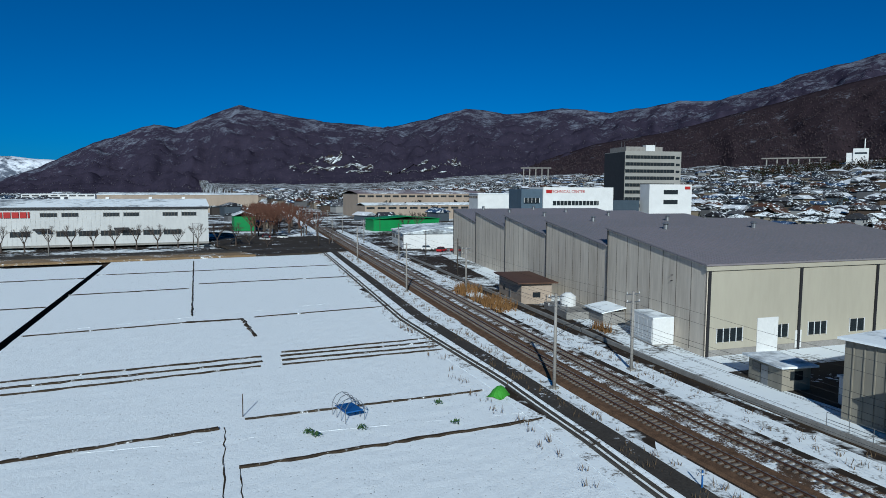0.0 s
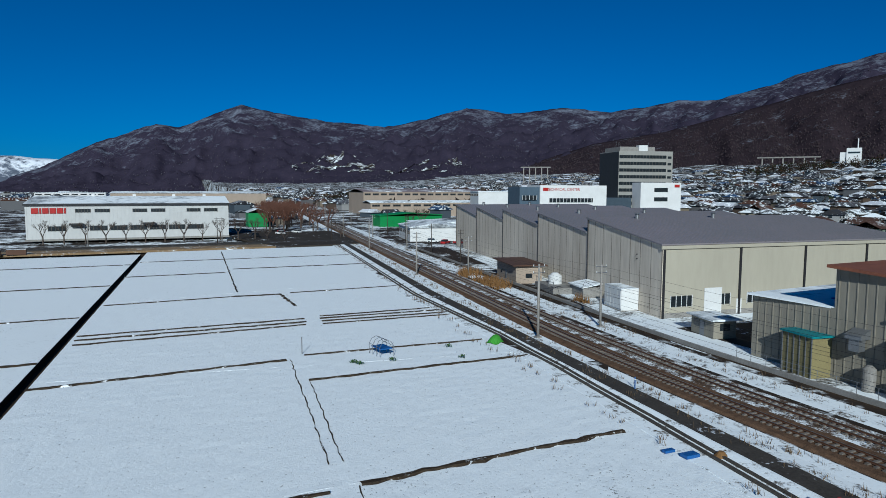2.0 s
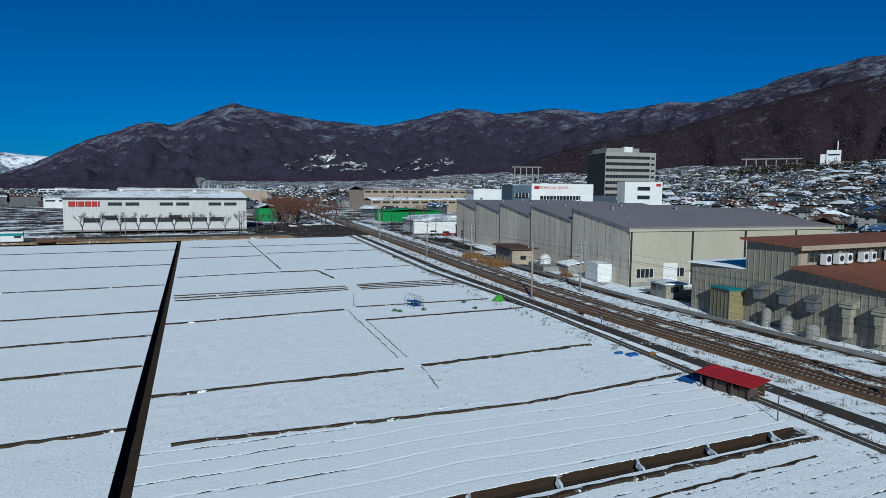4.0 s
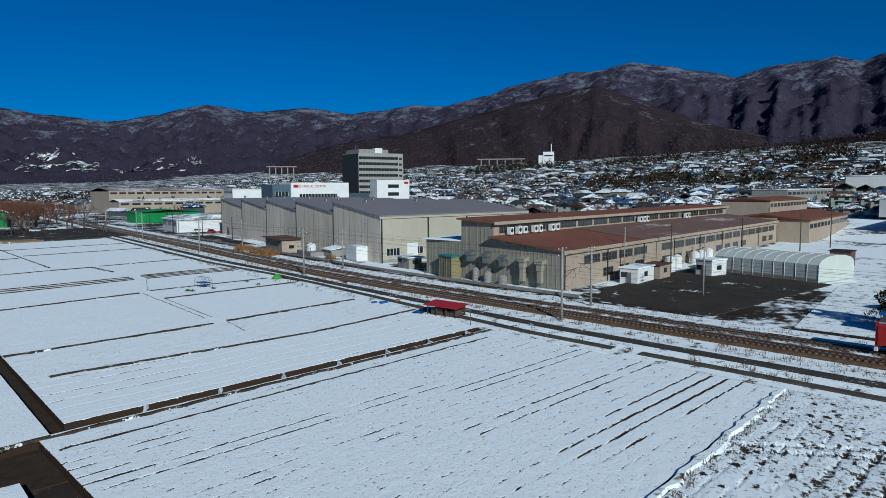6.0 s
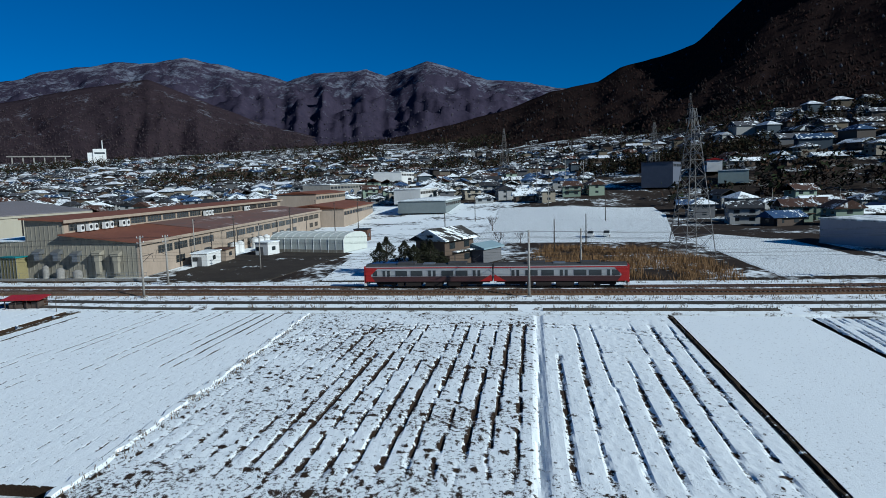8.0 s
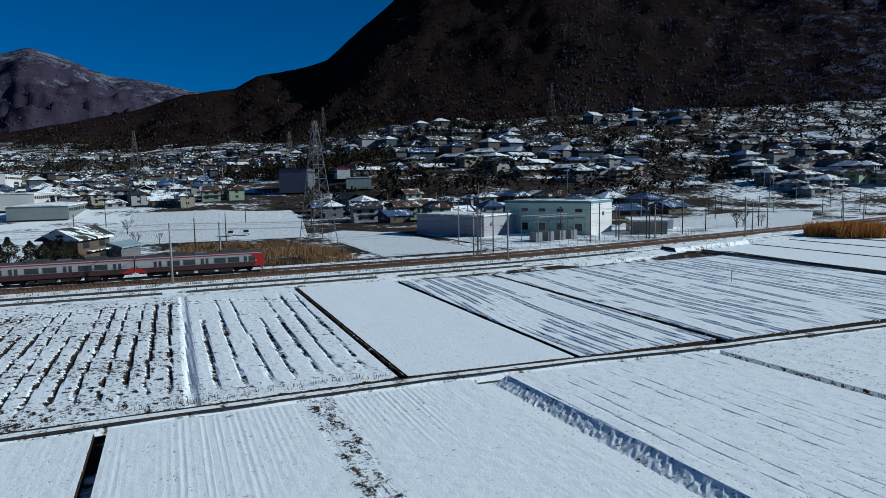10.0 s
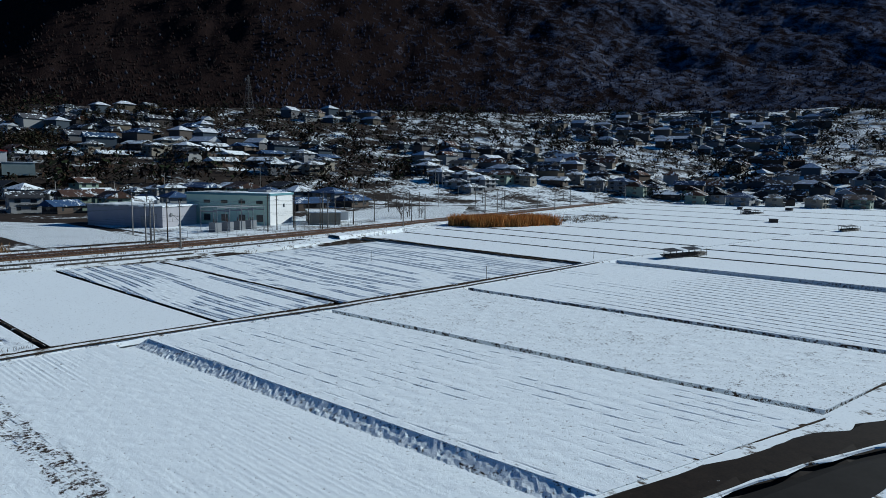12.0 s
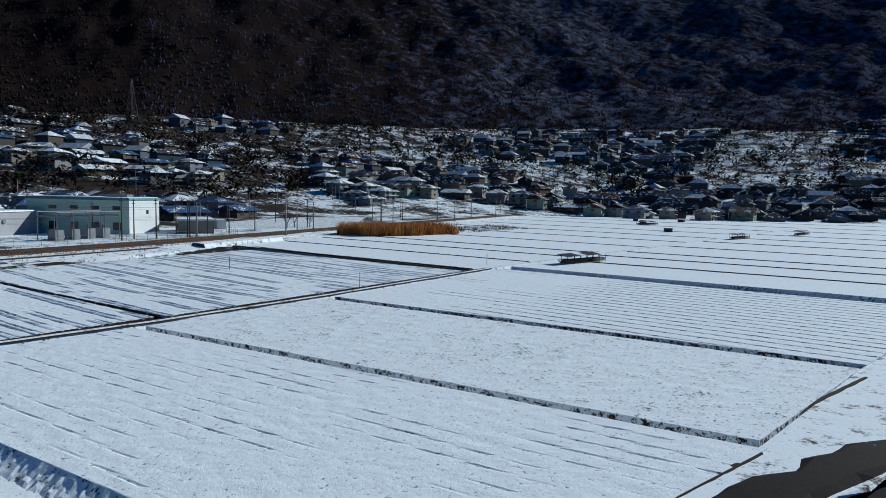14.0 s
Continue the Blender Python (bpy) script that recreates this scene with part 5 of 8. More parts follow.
def plain_pole(x, y, high=8.5, material=None, name="utility_pole", label="slim grey utility pole with crossarm"):
    p = thing(name, label, "pole", (x, y, land(x, y) - 0.15), group="utility poles")
    part("shaft", Mesh().tube((0, 0, 0), (0, 0, high), 0.16, 0.10, n=8), material or m_pole, p, smooth=True)
    for z in (high - 0.4, high - 1.1):
        part("crossarm", Mesh().box(-0.8, 0.8, -0.04, 0.04, z, z + 0.09), m_darksteel, p)
    return p


west_poles = [-880, -820, -760, -700, -640, -580, -520, -460, -400, -341, -281, -218, -143, -83, -23.5, 40.5, 104, 165, 225, 290, 350, 410, 470, 530, 590]
for y in west_poles:
    catenary_pole(rail_x(y) - 7.0, y)
east_poles = [-500, -440, -390, -345, -290, -245, -195, -142, -91, -20.8, 43, 100, 160, 220, 280, 340, 400, 460]
for y in east_poles:
    q = catenary_pole(rail_x(y) + 4.3, y, 8.8, -1)
wires = thing("overhead_line", "thin overhead contact and feeder wires of the railway", "wire")
wires["kind"] = "structure"
for off, z in ((0.0, 5.15), (-3.8, 5.15), (0.0, 6.1), (-3.8, 6.1), (-7.5, 9.3), (-6.4, 9.3), (-7.5, 8.4), (-6.4, 8.4), (4.3, 8.4), (3.6, 7.6)):
    ln = Mesh()
    ysw = [q for q in west_poles if -600 < q < 420]
    for a, b in zip(ysw[:-1], ysw[1:]):
        sag = 0.5 if z > 6 else 0.03
        for k in range(4):
            t0, t1 = k / 4, (k + 1) / 4
            ya, yb = a + (b - a) * t0, a + (b - a) * t1
            ln.tube((rail_x(ya) + off, ya, z - sag * 4 * t0 * (1 - t0)), (rail_x(yb) + off, yb, z - sag * 4 * t1 * (1 - t1)), 0.013, n=3)
    part("wire", ln, m_wire, wires)
for x, y, h in ((19.7, 51, 9.5), (27, 58, 9.0), (17.5, 13, 9), (33, -10, 10), (48, -12, 10), (24, -29, 9), (64, -20, 11), (96, -22, 11), (58, -62, 9), (44, -88, 8), (60, -96, 8),
                (20, 120, 9), (24, 150, 9), (30, 190, 9), (36, 230, 10), (10, 250, 9), (-33, 213, 10), (-31.4, 213, 10), (-73, 206, 9), (8, 212, 9), (3.5, -140, 9), (5.4, -142.6, 9), (6.5, -146, 9), (14, -176, 10),
                (19, -209, 9), (24, -222, 9), (12, -192, 9), (17, -232, 9), (36, -250, 9), (60, -262, 9), (86, -356, 9), (70, -330, 9), (75, -420, 9), (78, -500, 9), (40, -300, 9), (110, -240, 10), (120, -130, 10), (150, -110, 10), (160, -60, 10), (205, -90, 10),
                (130, -20, 10), (170, 10, 10), (150, -190, 10), (140, -280, 10), (170, -360, 10), (210, -230, 10)):
    plain_pole(x, y, h, m_pole if (x + y) % 2 > 0.7 else m_polewood)


m_pylon = mat("dull_lattice_steel", (0.30, 0.29, 0.28), (0.22, 0.21, 0.2), rough=0.6, metal=0.2, bump=0)


def pylon(x, y, high, base, label):
    """Lattice tower: four legs, bracing, three crossarms."""
    p = thing("pylon", label, "pylon", (x, y, land(x, y) - 0.2), 20)
    z0 = 0.0
    lv = [0, 0.16, 0.30, 0.43, 0.55, 0.66, 0.76, 0.86, 1.0]
    half = lambda t: (base / 2 + 0.4) * (1 - t) + 0.4 * t
    for sx, sy in ((1, 1), (1, -1), (-1, -1), (-1, 1)):
        part("leg", Mesh().tube((sx * half(0), sy * half(0), 0), (sx * 0.4, sy * 0.4, high), 0.10, 0.06, n=5), m_pylon, p)
    cor = ((1, 1), (1, -1), (-1, -1), (-1, 1))
    br = Mesh()
    for i in range(4):
        c0, c1 = cor[i], cor[(i + 1) % 4]
        for a, b in zip(lv[:-1], lv[1:]):
            ha, hb = half(a), half(b)
            br.tube((c0[0] * ha, c0[1] * ha, a * high), (c1[0] * hb, c1[1] * hb, b * high), 0.045, n=4)
            br.tube((c1[0] * ha, c1[1] * ha, a * high), (c0[0] * hb, c0[1] * hb, b * high), 0.045, n=4)
            br.tube((c0[0] * hb, c0[1] * hb, b * high), (c1[0] * hb, c1[1] * hb, b * high), 0.045, n=4)
    tagged(part("bracing", br, m_pylon, p, "crossed lattice bracing"), kind="stuff")
    for t, r in ((0.70, 3.4), (0.82, 3.0), (0.94, 2.5)):
        z = t * high
        for s in (-1, 1):
            arm = part("crossarm", Mesh().tube((0, 0, z + 0.5), (s * r, 0, z), 0.07, n=4), m_pylon, p)
            part("strut", Mesh().tube((0, 0.4, z), (s * r, 0, z), 0.06, n=4), m_pylon, arm)
            part("strut", Mesh().tube((0, -0.4, z), (s * r, 0, z), 0.06, n=4), m_pylon, arm)
            part("insulator", Mesh().tube((s * r, 0, z), (s * r, 0, z - 0.9), 0.06, n=5), m_pylon, arm)
    return p


pylon(38.5, -115.5, 30.0, 6.0, "tall grey lattice pylon standing among dry reeds")
pylon(280, -150, 34, 6.0, "grey lattice pylon behind the houses")
pylon(420, -60, 36, 6.5, "grey lattice pylon on the slope")
pylon(420, -420, 36, 6.5, "grey lattice pylon at the foot of the mountain")
pylon(640, -250, 38, 6.5, "grey lattice pylon on the wooded slope")
pylon(560, -560, 38, 6.5, "grey lattice pylon on the wooded slope")


# ---------------------------------------------------------------- houses
m_tile = [patchy("roof_tile_snow_a", (0.055, 0.055, 0.065), (0.035, 0.035, 0.04), SNOW, 0.22, 0.47, 0.53, fine=1.3, bump=0.2),
          patchy("roof_tile_snow_b", (0.05, 0.05, 0.055), (0.03, 0.03, 0.035), SNOW, 0.22, 0.56, 0.62, fine=1.3, bump=0.2),
          patchy("roof_blue", (0.05, 0.11, 0.24), (0.035, 0.08, 0.18), SNOW, 0.2, 0.55, 0.60, fine=1.3, bump=0.2),
          patchy("roof_snowed", (0.10, 0.09, 0.09), (0.06, 0.06, 0.06), SNOW, 0.2, 0.44, 0.50, fine=1.3, bump=0.2),
          patchy("roof_brown", (0.11, 0.055, 0.035), (0.07, 0.035, 0.025), SNOW, 0.2, 0.53, 0.60, fine=1.3, bump=0.2)]
m_hwall = [mat("house_cream", (0.36, 0.32, 0.25), (0.30, 0.26, 0.20), vary=0.25), mat("house_white", (0.44, 0.44, 0.43), (0.36, 0.36, 0.35), vary=0.25),
           mat("house_brown", (0.13, 0.09, 0.065), (0.09, 0.065, 0.048), vary=0.2), mat("house_grey", (0.22, 0.22, 0.23), (0.17, 0.17, 0.18), vary=0.25),
           mat("house_green", (0.34, 0.42, 0.32), (0.28, 0.35, 0.27), vary=0.12)]


def roof_mesh(w, l, z, rise, eave, hip, th=0.22):
    a, b = w / 2 + eave, l / 2 + eave
    k = b - a if hip else b
    v = [(-a, -b, z), (a, -b, z), (a, b, z), (-a, b, z), (0, -max(k, 0.3), z + rise), (0, max(k, 0.3), z + rise)]
    vs = v + [(x, y, q + th) for x, y, q in v]
    f = [(6, 7, 10), (7, 8, 11, 10), (8, 9, 11), (9, 6, 10, 11), (0, 4, 1), (1, 4, 5, 2), (2, 5, 3), (3, 5, 4, 0), (0, 1, 7, 6), (1, 2, 8, 7), (2, 3, 9, 8), (3, 0, 6, 9)]
    return Mesh().add(vs, f)


def house(w, l, storeys, hip, rm, wm, label, at=(0, 0, 0), turn=0.0, group="town houses"):
    """A Japanese dwelling: walls, tiled roof with eaves, lower skirt roof, windows, door."""
    h = thing("house", label, "house", at, turn, group)
    high = 2.55 * storeys
    wall = Mesh().box(-w / 2, w / 2, -l / 2, l / 2, -0.6, high)
    if not hip:
        wall.add([(-w / 2, -l / 2, high), (w / 2, -l / 2, high), (0, -l / 2, high + w * 0.25), (-w / 2, l / 2, high), (w / 2, l / 2, high), (0, l / 2, high + w * 0.25)], [(0, 1, 2), (3, 5, 4)])
    part("wall", wall, wm, h)
    part("roof", roof_mesh(w, l, high, w * 0.30, 0.95, hip), rm, h, "tiled roof with snow lying on it")
    if storeys > 1:
        part("lower_roof", Mesh().box(-w / 2 - 1.1, -w / 2, -l / 2 - 0.6, l / 2 * 0.5, 2.75, 2.95), rm, h)
        part("lower_roof", Mesh().box(w / 2, w / 2 + 1.1, -l / 2 * 0.6, l / 2 + 0.3, 2.75, 2.95), rm, h)
    for s in (-1, 1):
        for k in range(storeys):
            for y in (-l / 4, l / 4):
                part("window", Mesh().box(s * w / 2 - 0.05, s * w / 2 + 0.05, y - 0.9, y + 0.9, 0.9 + 2.55 * k, 2.1 + 2.55 * k), m_glass, h)
            part("window", Mesh().box(-0.8, 0.8, s * l / 2 - 0.05, s * l / 2 + 0.05, 1.0 + 2.55 * k, 2.1 + 2.55 * k), m_glass, h)
    part("porch", Mesh().box(-w / 2 - 0.9, -w / 2, l / 4 + 0.6, l / 4 + 2.2, 0, 2.3), wm, h)
    return h


FIELDS_EAST = [[(67, -66), (65, -119), (196, -140), (212, -62)], [(8, -117), (10, -151), (36, -141), (70, -146), (92, -133), (70, -118)],
               [(10, -205), (20, -262), (74, -330), (90, -300), (66, -225), (40, -200)]]


def inside(x, y, poly):
    c = False
    for i in range(len(poly)):
        (x0, y0), (x1, y1) = poly[i - 1], poly[i]
        if (y0 > y) != (y1 > y) and x < (x1 - x0) * (y - y0) / (y1 - y0) + x0:
            c = not c
    return c


def front(y):
    """How far east of the line the first houses stand."""
    return interp(y, [(-950, -330), (-620, -260), (-500, -110), (-455, 50), (-330, 84), (-230, 66), (-205, 52), (-196, 98), (-150, 112), (-140, 216), (-40, 222), (-20, 240), (30, 245), (45, 150), (120, 175), (200, 195), (290, 150), (345, 40), (900, 36)])


KEEP_OUT = [(108, 150, -40, 30), (60, 245, 225, 360), (-120, 20, 200, 320), (225, 320, -190, -120), (20, 112, -240, -130), (125, 250, -45, 40), (312, 378, -245, -105)]
rh = random.Random(11)
kinds = []
for i, (w, l, st, hip, rm, wm, lb) in enumerate((
        (6.6, 9, 2, True, 0, 0, "two-storey cream house with a snow-patched tiled roof"), (7, 9.6, 2, False, 1, 1, "two-storey white house with a dark gabled roof"),
        (6.4, 10.5, 1, False, 2, 2, "single-storey brown house with a blue roof"), (7.8, 9, 2, True, 3, 3, "grey two-storey house under a snowed roof"),
        (6, 9, 1, True, 0, 1, "small white house with a tiled hip roof"), (7, 11.5, 1, False, 3, 2, "long brown outbuilding under snow"),
        (8, 9, 2, False, 4, 4, "pale green house with a brown roof"), (7.4, 9.6, 2, True, 2, 1, "white house with a blue hip roof"))):
    kinds.append((w, l, st, hip, m_tile[rm], m_hwall[wm], lb))
protos = {}
taken, near_n = [], 0
far_wall, far_roof = Mesh(), Mesh()


def far_house(x, y, z, ang, w, l, h, hip):
    m = pose(x, y, z, 0, 0, ang)
    far_wall.box(-w / 2, w / 2, -l / 2, l / 2, -2.5, h, m)
    r = roof_mesh(w, l, h, w * 0.30, 1.0, hip, 0.2)
    far_roof.add([m @ Vector(q) for q in r.v], r.f)


cells = {}
for _ in range(38000):
    y = rh.uniform(-1150, 1250)
    d = front(y) + (1050 if y > -455 else 900) * rh.random() ** 1.25
    x = rail_x(min(y, 300)) + d
    a = math.degrees(math.atan2(x - EYE[0], y - EYE[1]))
    r = math.hypot(x - EYE[0], y - EYE[1])
    foot = town_foot(a)
    if r > foot * 1.04 or r > 1500:
        continue
    if any(x0 < x < x1 and y0 < y < y1 for x0, x1, y0, y1 in KEEP_OUT) or any(inside(x, y, p) for p in FIELDS_EAST):
        continue
    if noise.noise(Vector((x * 0.008, y * 0.008, 2.5))) < (-0.28 if a < 85 else -0.13):
        continue
    gap = (12.5 if r < 420 else 14.0) + (2.5 if y < -230 else 0.0)
    cx, cy = int(x // 16), int(y // 16)
    if any(math.hypot(x - p[0], y - p[1]) < gap for i in (-1, 0, 1) for j in (-1, 0, 1) for p in cells.get((cx + i, cy + j), ())):
        continue
    cells.setdefault((cx, cy), []).append((x, y))
    taken.append((r, x, y))
taken.sort()
for k, (r, x, y) in enumerate(taken):
    z = land(x, y)
    ang = rh.choice((8, 98, 188, 278)) + rh.uniform(-14, 14)
    i = rh.randrange(len(kinds))
    if k < 240:
        if i not in protos:
            w, l, st, hip, rm, wm, lb = kinds[i]
            protos[i] = house(w, l, st, hip, rm, wm, lb, (x, y, z), ang)
        else:
            copy_thing(protos[i], pose(x, y, z, 0, 0, ang) @ Matrix.Diagonal((1.4, 1.4, 1.15, 1.0) if y < -230 else (1.0, 1.0, 1.0, 1.0)))
    else:
        big = 1.4 if y < -230 else 1.0
        far_house(x, y, z, ang, big * rh.uniform(6, 9), big * rh.uniform(8, 14), (1.1 if y < -230 else 1.0) * rh.choice((2.6, 2.8, 3.0, 5.2)), rh.random() < 0.5)
m_far_wall = islands("town_walls", [(0.24, 0.20, 0.155), (0.32, 0.32, 0.31), (0.10, 0.075, 0.058), (0.15, 0.15, 0.155), (0.18, 0.15, 0.11), (0.06, 0.052, 0.048), (0.11, 0.095, 0.085), (0.08, 0.10, 0.12)])
m_far_roof = islands("town_roofs", [(0.05, 0.05, 0.06), (0.70, 0.72, 0.75), (0.04, 0.045, 0.05), (0.05, 0.09, 0.17), (0.66, 0.68, 0.72), (0.10, 0.10, 0.11), (0.08, 0.075, 0.075), (0.05, 0.05, 0.055), (0.10, 0.05, 0.035), (0.06, 0.06, 0.07)], spots=SNOW, amount=0.22)
tagged(far_wall.make("town_houses", m_far_wall), "walls of hundreds of small distant houses", "houses", kind="stuff")
tagged(far_roof.make("town_roofs", m_far_roof), "snow-patched roofs of the distant town", "roofs", kind="stuff")


# ---------------------------------------------------------------- snowy plots east of the line
for poly in FIELDS_EAST:
    xs_, ys_ = [p[0] for p in poly], [p[1] for p in poly]
    ms = Mesh()
    n_ = int((max(ys_) - min(ys_)) / 2.5)
    ends = []
    for q in range(1, n_):
        y = min(ys_) + 2.5 * q
        cut = sorted(x0 + (x1 - x0) * (y - y0) / (y1 - y0) for (x0, y0), (x1, y1) in zip(poly, poly[1:] + poly[:1]) if (y0 > y) != (y1 > y))
        ends.append((y, cut[0], cut[-1]))
    for y, a, b in ends:
        for k in range(25):
            x = a + (b - a) * k / 24
            rim = 0 < k < 24 and ends[0][0] < y < ends[-1][0]
            ms.v.append((x, y, max(land(x, y), -0.05) + (0.07 + 0.05 * noise.noise(Vector((x * 0.6, y * 0.6, 3.0))) if rim else -0.3)))
    ms.f += [(r * 25 + k, r * 25 + k + 1, (r + 1) * 25 + k + 1, (r + 1) * 25 + k) for r in range(len(ends) - 1) for k in range(24)]
    ms.mi = [0] * len(ms.f)
    ob = ms.make("snow_plot", m_snow)
    ob.data.attributes.new("soil", "FLOAT", "POINT").data.foreach_set("value", [0.13] * len(ms.v))
    tagged(ob, "open plot of uneven snow beyond the railway", "plot", kind="structure")


m_brownbank = patchy("brown_grass_bank", (0.40, 0.27, 0.14), (0.24, 0.16, 0.085), SNOW, 0.15, 0.55, 0.62, fine=1.2, bump=0.4)


def slab(poly, z, material, name, label):
    pts = []
    for i in range(len(poly)):
        pts += split_line(poly[i], poly[(i + 1) % len(poly)], 6)[:-1]
    return tagged(Mesh().prism(pts, z - 0.6, z).make(name, material), label, name.split("_")[0], kind="structure")


slab([(8.6, -37), (8.6, -19), (20, -13.5), (62, -12), (64, -16), (50.5, -40.5)], 0.06, m_lot, "parking_lot", "dark worn asphalt parking lot with snow streaks")
slab([(8.8, -17), (8.8, 30), (36, 168), (70, 160), (62, 34), (15, 20), (13, -12)], 0.03, m_yard, "yard", "gravel factory yard with trampled snow")
slab([(15.5, 24), (15.5, 38), (70, 33), (70, 20)], 0.07, m_lot, "yard_paving", "damp paved passage between the two works")
slab([(8.6, -70), (8.6, -47), (48, -42), (66, -42), (66, -70)], 0.05, m_verge, "garden_plot", "snowy garden plot around the farmhouse")
slab([(9, -240), (9, -152), (64, -150), (56, -200), (30, -240)], 0.05, m_yard, "yard", "gravel yard of the substation and workshop")
slab([(-16, 187.5), (18, 190), (19, 262), (-26, 262), (-26, 236)], 0.02, m_lot, "car_park", "wet asphalt car park by the white hall")
slab([(-200, 181), (-52, 187), (14, 190), (16, 198), (-52, 197), (-200, 191)], 0.0, m_brownbank, "far_bank", "brown grassy bank with a farm track at the end of the fields")
slab([(-200, 194), (-52, 200), (10, 203), (10, 210), (-52, 208), (-200, 202)], 0.04, m_asphalt, "far_road", "asphalt road along the white hall")
slab([(-70.5, -27.5), (-63, 196), (-46, 196), (-60, -27.5)], -1.02, m_soil, "ditch_bed", "dark wet ditch bed")
slab([(-68, -21.4), (-15, -21.4), (-15, -16.6), (-68, -16.6)], -1.0, m_soil, "ditch_bed", "dark wet ditch bed")


# ---------------------------------------------------------------- farther works and offices
def shed(at, turn, w, l, high, rise, wm, rm, label, name="warehouse", wins=0, cat="warehouse"):
    """A plain gabled or flat works building, x across, y along."""
    s = thing(name, label, cat, (at[0], at[1], land(*at)), turn)
    wall = Mesh().box(-w / 2, w / 2, -l / 2, l / 2, -0.8, high)
    if rise:
        wall.add([(-w / 2, -l / 2, high), (w / 2, -l / 2, high), (0, -l / 2, high + rise), (-w / 2, l / 2, high), (w / 2, l / 2, high), (0, l / 2, high + rise)], [(0, 1, 2), (3, 5, 4)])
    part("wall", wall, wm, s)
    if rise:
        part("roof", roof_mesh(w, l, high, rise, 0.5, False, 0.3), rm, s)
    else:
        part("roof", Mesh().box(-w / 2 - 0.3, w / 2 + 0.3, -l / 2 - 0.3, l / 2 + 0.3, high, high + 0.35), rm, s)
    if wins:
        for k in range(wins):
            y = -l / 2 + (k + 0.5) * l / wins
            for sx in (-1, 1):
                g = part("window", Mesh().box(sx * w / 2 - 0.06, sx * w / 2 + 0.06, y - l / wins * 0.36, y + l / wins * 0.36, high - 2.4, high - 1.1), m_glass, s)
                fr = Mesh()
                for q in (-0.36, -0.12, 0.12, 0.36):
                    fr.box(sx * (w / 2 + 0.05) - 0.04, sx * (w / 2 + 0.05) + 0.04, y + q * l / wins - 0.06, y + q * l / wins + 0.06, high - 2.5, high - 1.0)
                part("window_frame", fr, m_frame, g)
    return s


m_pinkroof = patchy("faded_red_roof", (0.30, 0.24, 0.25), (0.24, 0.19, 0.2), SNOW, 0.05, 0.5, 0.62, fine=0.5, bump=0.05)


